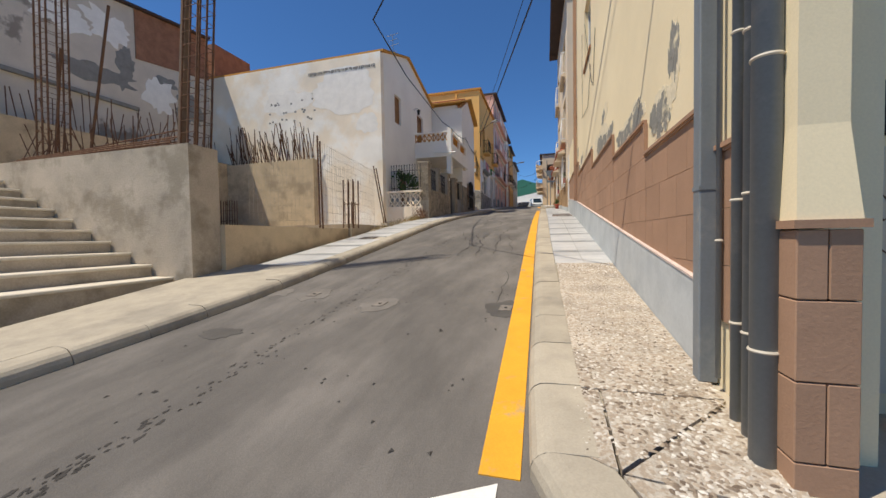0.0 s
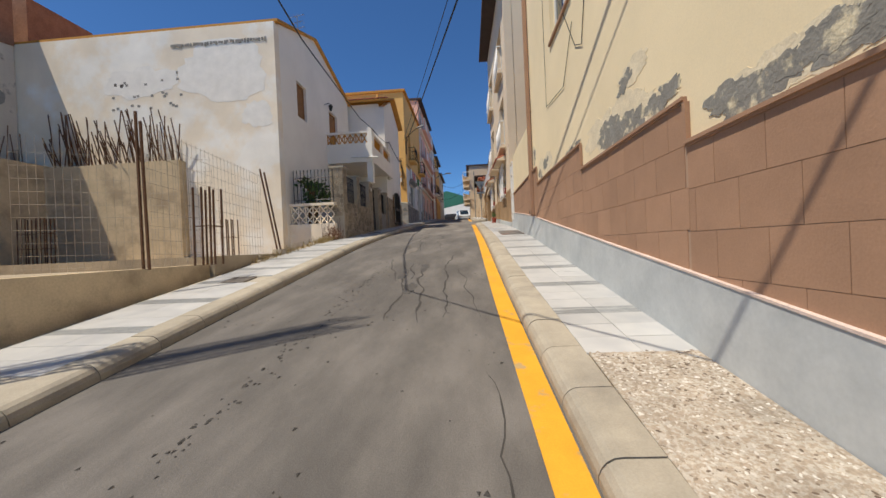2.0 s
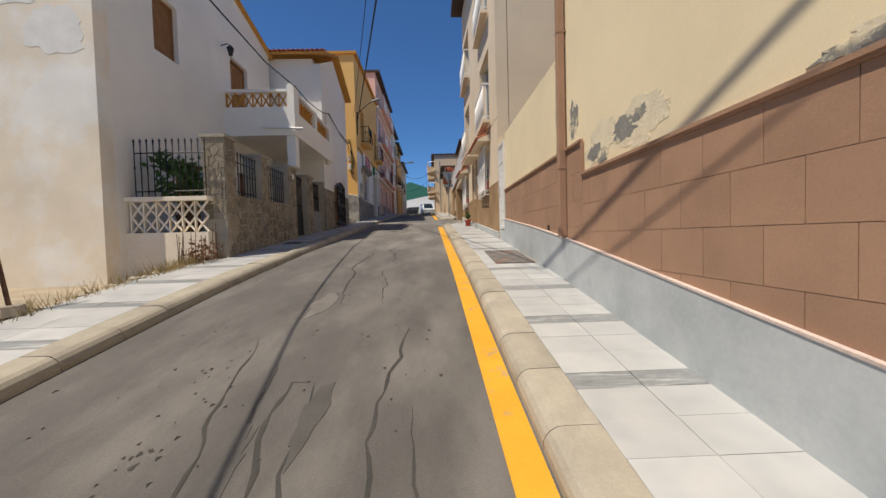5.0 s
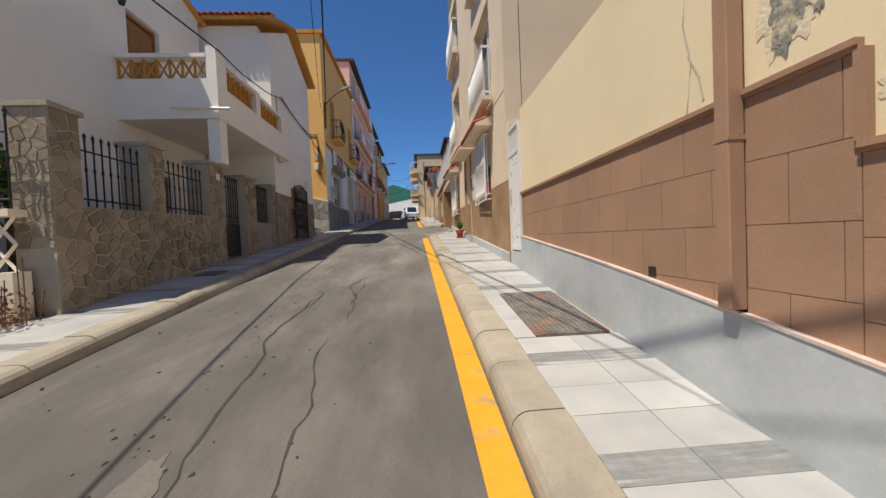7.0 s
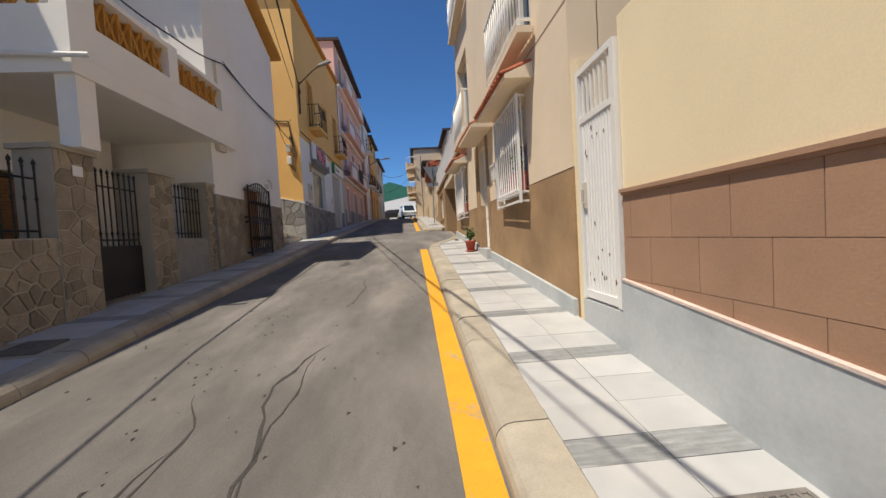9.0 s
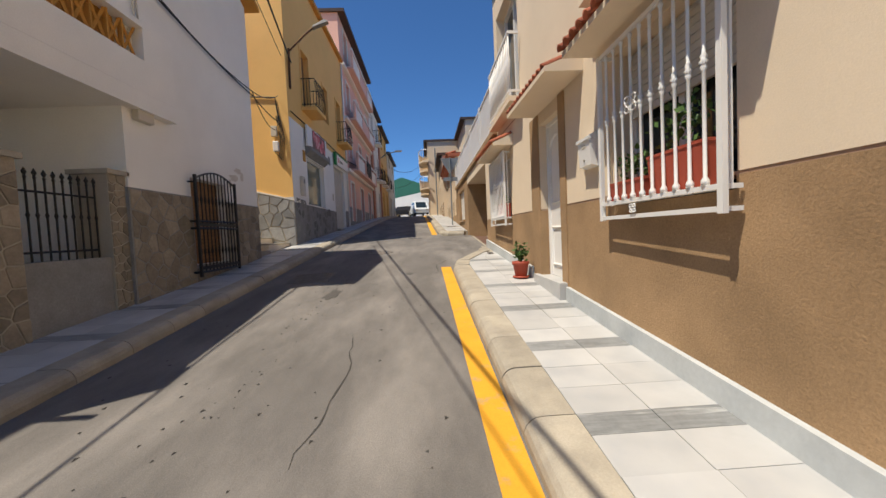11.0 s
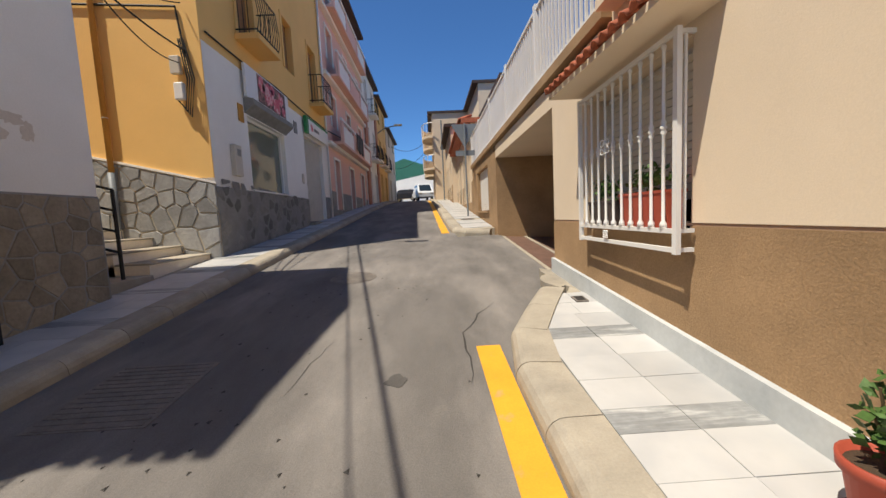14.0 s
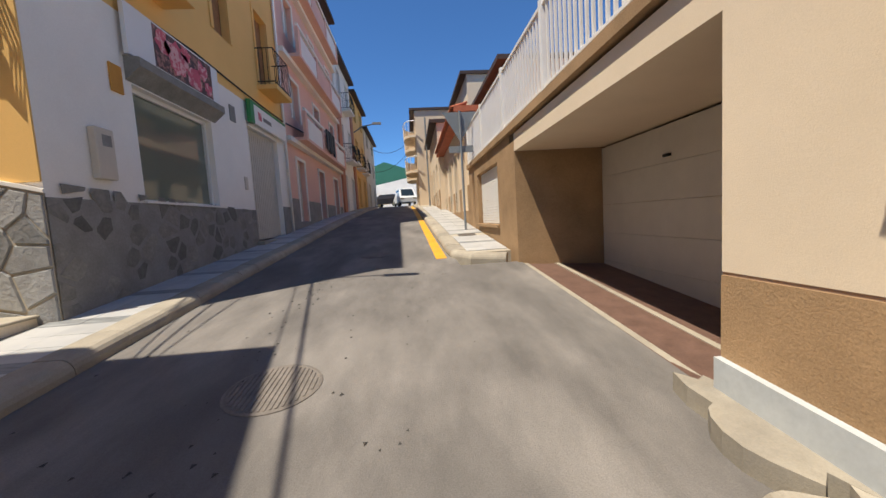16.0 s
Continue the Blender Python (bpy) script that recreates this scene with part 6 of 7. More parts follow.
crazy(DADO3, [(27.86, gz(27.9) + 0.08), (33.0, gz(33) + 0.08), (33.0, 4.73), (27.86, 4.9)], 110, 9, lambda u, v, w: (H3X + 0.03 + w * 0.3, u, v), SHOP_STONE, 0.03, share=0.6)
bm = bmesh.new()
hexa(bm, [(-9.5, Y3 - 0.02, 2.8), (H3X + 0.03, Y3 - 0.02, 2.8), (H3X + 0.03, Y3 - 0.001, 2.8), (-9.5, Y3 - 0.001, 2.8)], [(-9.5, Y3 - 0.02, 6.0), (H3X + 0.03, Y3 - 0.02, 4.78), (H3X + 0.03, Y3 - 0.001, 4.78), (-9.5, Y3 - 0.001, 6.0)])
DADO3S = structure("wall_alley_base", bm, MORTAR, "slate crazy-paving dado of the ochre house", "wall")
crazy(DADO3S, [(-8.5, gz(27.9) + 0.1), (H3X + 0.02, gz(27.9) + 0.1), (H3X + 0.02, 4.76), (-8.5, 5.73)], 95, 10, lambda u, v, w: (u, Y3 - 0.02 - w, v), GREY_STONE, 0.012)
bm = bmesh.new()
hexa(bm, [(-9.5, Y3 - 0.045, 6.0), (H3X + 0.05, Y3 - 0.045, 4.78), (H3X + 0.05, Y3 - 0.0005, 4.78), (-9.5, Y3 - 0.0005, 6.0)], [(-9.5, Y3 - 0.045, 6.04), (H3X + 0.05, Y3 - 0.045, 4.82), (H3X + 0.05, Y3 - 0.0005, 4.82), (-9.5, Y3 - 0.0005, 6.04)])
structure("trim_dado_2", bm, WHITE_WALL, "white capping of the slate dado", "trim")
riser(-6.5, Y3 - 0.075, 0.052, 3.55, 5.05, "grey iron foot of the downpipe", False, GREY_PIPE)
riser(-6.5, Y3 - 0.06, 0.045, 5.06, 12.3, "ochre painted downpipe in the alley corner", False, OCHRE_TRIM, (6.0, 8.0))
riser(H3X + 0.06, 35.62, 0.04, 4.0, 12.3, "white downpipe between the houses", False, WHITE_METAL, (6.0,))
w = tagged(thing("window_16", "large shop window with pale blinds", "window", at=(H3X, 30.4, 4.75)), kind="structure")
under(part("pane", boxes((H3X - 0.16, H3X - 0.15, 29.4, 31.35, 4.8, 6.35)), glass("shop_glass", (0.16, 0.19, 0.15)), w))
under(part("window_frame", boxes((H3X - 0.18, H3X - 0.1, 29.35, 29.41, 4.75, 6.4), (H3X - 0.18, H3X - 0.1, 31.34, 31.4, 4.75, 6.4), (H3X - 0.18, H3X - 0.1, 29.41, 31.34, 4.75, 4.81), (H3X - 0.18, H3X - 0.1, 29.41, 31.34, 6.34, 6.4)), WHITE_METAL, w))
under(part("window_sill", boxes((H3X - 0.1, H3X + 0.06, 29.3, 31.45, 4.742, 4.775)), WHITE_WALL, w))
sg = thing("shop_sign", "shop sign printed with pink flowers over grey hood", "sign", at=(H3X, 30.5, 6.6))
under(part("board", boxes((H3X + 0.06, H3X + 0.12, 29.2, 31.6, 6.75, 7.45)), WHITE_METAL, sg))
under(part("print", boxes((H3X + 0.121, H3X + 0.126, 29.75, 31.35, 6.8, 7.42)), PRINT_DARK, sg, "dark leaf print"))
for i, (y, z, r) in enumerate(((30.3, 7.12, 0.26), (30.75, 6.98, 0.2), (29.95, 7.25, 0.16), (31.05, 7.2, 0.16), (30.55, 7.3, 0.13), (31.2, 6.95, 0.12))):
    bm = bmesh.new()
    pts = blob(y, z, r, min(r, 0.3), 24, 0.5, i + 80)
    hexa(bm, [(H3X + 0.1265, a, min(max(b, 6.81), 7.41)) for a, b in pts], [(H3X + 0.13, a, min(max(b, 6.81), 7.41)) for a, b in pts])
    under(part("flower", bm, PRINT_PINK, sg, "pink printed flower"))
bm = bmesh.new()
hexa(bm, [(H3X + 0.005, 29.25, 6.42), (H3X + 0.22, 29.25, 6.6), (H3X + 0.22, 31.55, 6.6), (H3X + 0.005, 31.55, 6.42)], [(H3X + 0.005, 29.25, 6.75), (H3X + 0.22, 29.25, 6.72), (H3X + 0.22, 31.55, 6.72), (H3X + 0.005, 31.55, 6.75)])
under(part("hood", bm, CEMENT, sg, "grey hood"))
d = tagged(thing("door_4", "closed folding metal shop grille", "door", at=(H3X, 34.0, 3.95)), kind="structure")
for i in range(16):
    y = 33.07 + 0.121 * i
    under(part("slat", boxes((H3X - 0.14, H3X - 0.11, y, y + 0.085, 4.02, 6.75)), SHUTTER, d))
under(part("backing", boxes((H3X - 0.28, H3X - 0.25, 33.0, 35.05, 3.8, 7.2)), GREY_DADO, d))
under(part("box", boxes((H3X - 0.2, H3X + 0.02, 33.06, 34.99, 6.76, 7.09)), WHITE_METAL, d))
sg = thing("shop_sign", "white shop fascia with green end and small red leaf", "sign", at=(H3X, 34, 7.0))
under(part("board", boxes((H3X + 0.06, H3X + 0.14, 33.2, 35.45, 6.85, 7.3)), WHITE_METAL, sg))
under(part("edge", boxes((H3X + 0.05, H3X + 0.15, 33.0, 33.199, 6.83, 7.36), (H3X + 0.05, H3X + 0.15, 33.2, 35.45, 7.301, 7.36)), SIGN_GREEN, sg))
under(part("mark", boxes((H3X + 0.141, H3X + 0.145, 33.45, 33.65, 6.98, 7.18)), PRINT_PINK, sg))
under(part("lettering", boxes((H3X + 0.141, H3X + 0.145, 33.75, 34.3, 7.02, 7.12)), CEMENT, sg))
structure("step_3", boxes((H3X - 0.05, H3X + 0.2, 32.9, 35.1, 3.6, 3.98)), KERB, "low stone doorstep of the shop", "doorstep")
for nm, lab, y0, y1, z0, z1, m in (("meter_box", "beige meter box on the shop wall", 28.5, 28.78, 5.0, 5.62, BEIGE_BOX), ("meter_cover", "small ochre metal cover", 28.95, 29.17, 6.18, 6.55, OCHRE_TRIM), ("vent_cover", "small dark vent in the shop wall", 32.2, 32.45, 6.65, 7.0, CEMENT), ("call_box", "small beige box by the shop door", 32.6, 32.75, 5.2, 5.5, BEIGE_BOX)):
    t = thing(nm, lab, "box", at=(H3X, (y0 + y1) / 2, z0))
    bm = bmesh.new()
    box(bm, H3X + 0.005, H3X + (0.1 if nm == "meter_box" else 0.03), y0, y1, z0, z1, 0.01)
    under(part("case", bm, m, t))
    if nm == "meter_box":
        under(part("window", boxes((H3X + 0.101, H3X + 0.104, y0 + 0.09, y1 - 0.05, z1 - 0.22, z1 - 0.08)), CEMENT, t))


def iron_balcony(x, y0, y1, z, label, proj=0.5, mat=None):
    """Small balcony: slab and belly-barred iron railing; faces +x."""
    b = thing("iron_balcony", label, "balcony", "iron balconies of the street", at=(x, (y0 + y1) / 2, z))
    under(part("slab", boxes((x + 0.002, x + proj, y0, y1, z - 0.12, z)), mat or OCHRE, b))
    bm = bmesh.new()
    for h in (0.08, 0.92):
        tube(bm, [(x + 0.02, y0 + 0.03, z + h), (x + proj - 0.04, y0 + 0.03, z + h), (x + proj - 0.04, y1 - 0.03, z + h), (x + 0.02, y1 - 0.03, z + h)], 0.016, 5)
    under(part("rail", bm, BLACK_IRON, b))
    spots = [(x + proj - 0.04, y0 + 0.03 + (y1 - y0 - 0.06) * i / 9, 1) for i in range(10)] + [(x + 0.1 + 0.1 * i, y, 0) for i in range(3) for y in (y0 + 0.03, y1 - 0.03)]
    for px, py, out in spots:
        bm = bmesh.new()
        tube(bm, [(px + 0.1 * out * math.sin(math.pi * t) * (1 - t), py, z + 0.92 * t) for t in (0, 0.25, 0.5, 0.75, 1)], 0.009, 5)
        under(part("bar", bm, BLACK_IRON, b))


iron_balcony(H3X, 29.15, 30.3, 8.02, "curved black iron balcony on the ochre house")
iron_balcony(H3X, 33.95, 35.15, 8.02, "black iron balcony above the shop door")
for k, (a, b, z0, z1) in enumerate(HOLES3[2:]):
    w = tagged(thing("window_%d" % (k + 17), "balcony window with closed brown blind", "window", at=(H3X, (a + b) / 2, z0)), kind="structure")
    under(part("roller_blind", boxes((H3X - 0.18, H3X - 0.15, a, b, z0, z1)), WOOD, w))
    under(part("window_frame", boxes((H3X + 0.002, H3X + 0.03, a - 0.1, a, z0, z1 + 0.1), (H3X + 0.002, H3X + 0.03, b, b + 0.1, z0, z1 + 0.1), (H3X + 0.002, H3X + 0.03, a, b, z1, z1 + 0.1)), OCHRE, w))
# lamp, cables and boxes on the corner
lm = thing("street_lamp", "street lamp on a bracket from the house corner", "street lamp", at=(H3X, 28.1, 8.6))
bm = bmesh.new()
tube(bm, [(H3X + 0.03, 28.1, 8.2), (H3X + 0.05, 28.1, 9.4)], 0.035, 8)
tube(bm, [(H3X + 0.05, 28.1, 9.3), (-4.2, 28.0, 9.7), (-3.85, 27.9, 9.9)], 0.025, 8)
under(part("bracket", bm, RUST, lm))
bm = bmesh.new()
hexa(bm, [(-3.9, 27.82, 9.86), (-3.4, 27.74, 9.98), (-3.4, 27.9, 9.98), (-3.9, 28.0, 9.86)], [(-3.85, 27.86, 9.95), (-3.5, 27.8, 10.08), (-3.5, 27.86, 10.08), (-3.85, 27.95, 9.95)])
under(part("lamp_head", bm, CEMENT, lm))
bx = thing("cable_box", "grey junction box with hanging cables", "junction box", at=(-5.1, Y3, 6.5))
bm = bmesh.new()
box(bm, -5.25, -5.08, Y3 - 0.12, Y3 - 0.03, 6.7, 7.0, 0.01)
under(part("case", bm, BEIGE_BOX, bx))
bm = bmesh.new()
box(bm, -5.22, -5.05, Y3 - 0.13, Y3 - 0.03, 6.25, 6.55, 0.02)
under(part("cover", bm, WHITE_METAL, bx))
bm = bmesh.new()
for k in range(4):
    tube(bm, [(-5.1 + 0.03 * k, Y3 - 0.05, 7.3), (-4.98 + 0.04 * k, Y3 - 0.09, 6.6), (-5.05 + 0.03 * k, Y3 - 0.1, 6.1 - 0.05 * k), (-5.18, Y3 - 0.08, 6.25)], 0.012, 5)
under(part("cable", bm, CABLE, bx))


def cable(pts, r=0.012, sag=0.0, label="black cable slung between the houses", n=14):
    bm = bmesh.new()
    path = []
    for a, b in zip(pts, pts[1:]):
        a, b = Vector(a), Vector(b)
        path += [tuple(a.lerp(b, i / n) - Vector((0, 0, sag * 4 * (i / n) * (1 - i / n)))) for i in range(n)]
    path.append(pts[-1])
    tube(bm, path, r, 5)
    tagged(finish("overhead_cable", bm, CABLE), label, "cable", "cables of the street")


cable([(-4.7, 28.25, 9.05), (0.95, 3.45, 6.02)], 0.02, 0.0, "black cable bundle crossing the street")
cable([(-4.9, 28.05, 9.1), (0.95, 2.6, 6.0)], 0.009, 0.1, "thin black cable crossing the street")
cable([(-4.58, 18.4, 6.88), (-4.45, 16.2, 6.55), (-4.15, 13.0, 6.3), (-3.9, 10.3, 6.1), (-3.42, 7.16, 5.9), (0.95, 2.3, 5.9)], 0.015, 0.0, "black cable sagging from the balcony over the street", 5)
cable([(-4.58, 18.4, 6.9), (-4.58, 20.3, 6.95), (-4.7, 22.3, 7.4), (-4.68, 25.4, 7.0), (-5.0, 27.8, 7.1)], 0.014, 0.06, "black cable along the white houses")
cable([(-4.7, 22.3, 7.45), (-4.68, 25.38, 7.1), (-5.0, 27.82, 7.9)], 0.01, 0.12, "thin cable along the white house")
cable([(-4.68, 25.38, 7.1), (-5.1, 27.82, 6.9)], 0.01, 0.25, "slack cable over the alley")
cable([(-7.0, Y3 - 0.03, 7.95), (-5.1, Y3 - 0.03, 7.85), (-5.0, Y3 - 0.04, 7.0)], 0.02, 0, "brown cable duct on the ochre wall", 2)
cable([(H3X + 0.03, 28.0, 7.5), (H3X + 0.04, 31, 7.55), (H3X + 0.04, 35.6, 7.5), (H3X + 0.04, 44, 8.3)], 0.018, 0.03, "black cable bundle along the shop front")
cable([(-4.62, 61, 11.5), (-0.34, 58, 11.8)], 0.02, 0.9, "cable slung across the far street")
cable([(-4.62, 63.5, 9.5), (-0.34, 58.5, 11.2)], 0.02, 0.7, "cable slung across the far street")
cable([(0.96, 7.9, 5.4), (0.955, 8.2, 4.45), (0.955, 8.5, 4.6), (0.955, 9.8, 6.5)], 0.006, 0, "thin white cable on the cream wall", 3)
cable([(0.955, 10.5, 6.6), (0.955, 10.5, 4.45), (0.955, 9.2, 4.3), (0.955, 8.6, 5.0)], 0.005, 0, "thin cable looped on the cream wall", 3)


# ---- further houses, left row ----
def row_house(n, x, y0, y1, z0, z1, mat, floors, cols, label, side=1, win=(0.9, 1.3), base=None, balconies=(), deep=7.0):
    """A terraced house whose front faces the street (side: +1 front looks to +x)."""
    holes = []
    for f in range(floors):
        zf = z0 + (z1 - z0) * f / floors
        for c in range(cols):
            yc = y0 + (y1 - y0) * (c + 0.5) / cols
            h = 2.1 if f == 0 else win[1] + (0.5 if (f, c) in balconies else 0)
            s = 0.0 if f == 0 else (0.3 if (f, c) in balconies else 0.8)
            holes.append((yc - win[0] / 2, yc + win[0] / 2, zf + s + 0.25, zf + s + 0.25 + h))
    bm = bmesh.new()
    wall(bm, "y", x, x - 0.3 * side, y0, y1, z0 - 2, z1, holes)
    lo, hi = sorted((x - 0.3 * side, x - deep * side))
    box(bm, lo, hi, y0, y0 + 0.25, z0 - 2, z1)
    box(bm, lo, hi, y1 - 0.25, y1, z0 - 2, z1)
    w = structure("wall_house_%d" % n, bm, mat, label, "wall")
    lo, hi = sorted((x + 0.35 * side, x - deep * side))
    structure("roof_house_%d" % n, boxes((lo, hi, y0 - 0.1, y1 + 0.1, z1, z1 + 0.16)), TERRACOTTA if n == 8 else DARK_TRIM, "overhanging roof edge", "roof")
    if base:
        bm = bmesh.new()
        wall(bm, "y", x + 0.02 * side, x + 0.002 * side, y0, y1, z0 - 2, z0 + 1.0, holes)
        structure("wall_house_%d_base" % n, bm, base, "stone dado", "wall")
    for i, (a, b, u, v) in enumerate(holes):
        ob = tagged(thing("window_%d" % (100 * n + i), "framed window with blind in a terraced house", "window", at=(x, (a + b) / 2, u)), kind="structure")
        p, q = sorted((x - 0.16 * side, x - 0.2 * side))
        under(part("pane", boxes((p, q, a, b, u, v)), GLASS if i % 3 else SHUTTER, ob))
        p, q = sorted((x + 0.002 * side, x + 0.04 * side))
        under(part("window_frame", boxes((p, q, a - 0.1, a, u, v + 0.1), (p, q, b, b + 0.1, u, v + 0.1), (p, q, a, b, v, v + 0.1)), WHITE_WALL if mat is PINK else mat, ob))
    return holes


h = row_house(4, -4.75, 35.72, 44.6, 4.2, 14.9, PINK, 4, 3, "pink rendered terraced house", base=GREY_DADO)
for f in (1, 2, 3):
    z = 4.2 + 10.7 * f / 4 + 0.35
    structure("trim_pink_%d" % f, boxes((-4.748, -4.55, 35.75, 44.5, z - 0.25, z - 0.1)), WHITE_WALL, "pale storey band of the pink house", "trim")
    t = thing("balcony_parapet", "pale pink parapet balcony with round balusters", "balcony", "balconies of the pink house", at=(-4.5, 40, z))
    under(part("slab", boxes((-4.748, -4.25, 36.5, 43.8, z - 0.1, z)), PINK, t))
    under(part("rail", boxes((-4.33, -4.25, 36.5, 43.8, z + 0.85, z + 0.95)), WHITE_WALL, t))
    for i in range(4):
        y = 36.5 + 2.36 * i
        under(part("pier", boxes((-4.35, -4.25, y, y + 0.22, z, z + 0.85)), PINK, t))
    for i in range(3):
        y = 36.72 + 2.36 * i
        under(part("panel", boxes((-4.32, -4.28, y, y + 2.14, z, z + 0.7)), WHITE_WALL if i != 1 else PINK, t))
lg = thing("hanging_laundry", "dark clothes hung over a balcony rail", "laundry", at=(-4.22, 39.8, 7.6))
for i in range(4):
    bm = bmesh.new()
    box(bm, -4.22, -4.17, 39.3 + 0.4 * i, 39.6 + 0.4 * i, 7.35 - 0.1 * (i % 2), 8.15, 0.01)
    under(part("garment", bm, CABLE if i % 2 else DARK_STAIN, lg))
row_house(5, -4.7, 44.62, 50, 4.8, 13.6, WHITE_WALL, 3, 2, "white terraced house with brick edging")
structure("trim_brick", boxes((-4.698, -4.6, 44.64, 45.5, 4.6, 11.5), (-4.698, -4.6, 49.3, 50, 4.6, 11.5)), BRICK_TRIM, "red brick quoins", "trim")
row_house(6, -4.65, 50.02, 56, 5.2, 13.2, OCHRE, 3, 2, "ochre terraced house")
row_house(7, -4.6, 56.02, 64, 5.3, 12.2, SAND, 3, 2, "sand-coloured terraced house")
for y, z in ((46.6, 8.0), (48.6, 8.2), (51.4, 8.2), (54.4, 8.2), (47, 11.0)):
    iron_balcony(-4.68, y - 0.7, y + 0.7, z, "black iron balcony of a far house", 0.55, WHITE_WALL)
lm = thing("street_lamp", "street lamp on a wall bracket far up", "street lamp", at=(-4.65, 50.5, 11))
bm = bmesh.new()
tube(bm, [(-4.65, 50.5, 10.6), (-4.0, 50.5, 11.0), (-3.2, 50.4, 11.1)], 0.04, 6)
under(part("bracket", bm, CEMENT, lm))
under(part("lamp_head", boxes((-3.3, -2.7, 50.3, 50.55, 11.08, 11.2)), CEMENT, lm))

# ---- further houses, right row ----
row_house(8, 0.76, 34.42, 42, 4.2, 7.25, SAND, 1, 4, "low sand-coloured terraced house", -1, (0.9, 1.2), BROWN_RENDER)
RT = bpy.data.objects["roof_house_8"]
for i in range(56):
    put("roof_tile", TILE, Matrix.Translation((0.82, 34.5 + 0.133 * i, 7.51)) @ Matrix.Rotation(radians(-14), 4, "Y") @ Matrix.Diagonal((1.2, 1.25, 1.2, 1)), RT)
row_house(9, 2.6, 36.5, 43.78, 7.0, 9.5, SAND, 1, 3, "set-back upper storey in sand render", -1, (0.9, 1.2))
row_house(10, 2.4, 43.8, 50, 7.6, 11.8, SAND, 1, 3, "taller set-back storey in sand render", -1, (0.9, 1.2))
row_house(11, 0.5, 42.02, 49, 4.7, 8.9, SAND, 1, 3, "low sand-coloured wall with doors", -1, (0.9, 1.2), BROWN_RENDER)
row_house(12, -0.35, 50.02, 60, 5.1, 11.8, SAND, 3, 4, "tall sand-coloured block with curved balconies", -1, (1.1, 1.4), BROWN_RENDER)
for f in (1, 2):
    for c in range(2):
        yc, z = 51.4 + 5.0 * c, 5.1 + 7.2 * f / 3 + 0.2
        b = thing("round_balcony", "pale curved balcony with white railing", "balcony", "balconies of the tall block", at=(-0.4, yc, z))
        arc = [(-0.36 - 0.85 * math.sin(math.pi * i / 8) ** 0.6, yc + 1.7 * math.cos(math.pi * i / 8)) for i in range(9)]
        bm = bmesh.new()
        hexa(bm, [(x, y, z - 0.15) for x, y in arc], [(x, y, z) for x, y in arc])
        under(part("slab", bm, SAND, b))
        bm = bmesh.new()
        for (xa, ya), (xb, yb) in zip(arc[:4], arc[1:5]):
            hexa(bm, [(xa, ya, z), (xb, yb, z), (xb + 0.05, yb, z), (xa + 0.05, ya, z)], [(xa, ya, z + 0.9), (xb, yb, z + 0.9), (xb + 0.05, yb, z + 0.9), (xa + 0.05, ya, z + 0.9)])
        under(part("parapet", bm, SAND, b))
        bm = bmesh.new()
        tube(bm, [(x, y, z + 0.95) for x, y in arc], 0.03, 5)
        under(part("rail", bm, WHITE_METAL, b))
        for x, y in arc[1:-1]:
            bm = bmesh.new()
            tube(bm, [(x, y, z), (x, y, z + 0.95)], 0.02, 5)
            under(part("bar", bm, WHITE_METAL, b))
for i, (y, z) in enumerate(((41.0, 9.67), (39.2, 9.67))):
    a = thing("air_conditioner", "white air conditioning unit on the roof", "air conditioner", at=(3.0, y, z))
    bm = bmesh.new()
    box(bm, 2.7, 3.1, y - 0.45, y + 0.45, z, z + 0.7, 0.02)
    under(part("case", bm, WHITE_METAL, a))
    bm = bmesh.new()
    lathe(bm, 0, 0, [(0.24, 0), (0.22, 0.02), (0.05, 0.03)], 16)
    bm.transform(Matrix.Translation((2.7, y + 0.1, z + 0.35)) @ Matrix.Rotation(radians(-90), 4, "Y"))
    under(part("fan", bm, DARK, a))

# traffic sign seen from behind
sp = thing("traffic_sign", "grey triangular road sign seen from behind", "road sign", at=(0.42, 33.4, gz(33.4) + 0.14))
bm = bmesh.new()
lathe(bm, 0.42, 33.4, [(0.03, gz(33.4) + 0.12), (0.03, 7.0)], 10)
under(part("pole", bm, GREY_PIPE, sp))
bm = bmesh.new()
hexa(bm, [(0.42, 33.46, 6.2), (-0.02, 33.46, 6.98), (0.86, 33.46, 6.98)][::-1], [(0.42, 33.44, 6.2), (-0.02, 33.44, 6.98), (0.86, 33.44, 6.98)][::-1])
under(part("plate", bm, GREY_PIPE, sp))
under(part("side_plate", boxes((0.1, 0.74, 33.44, 33.47, 5.95, 6.12)), GREY_PIPE, sp))
pole = thing("lamp_post", "slim metal lamp post on the upper pavement", "lamp post", at=(-0.15, 47, gz(47)))
bm = bmesh.new()
tube(bm, [(0.2, 47, gz(47) + 0.1), (0.2, 47, 10.5)], 0.05, 8)
under(part("pole", bm, GREY_PIPE, pole))

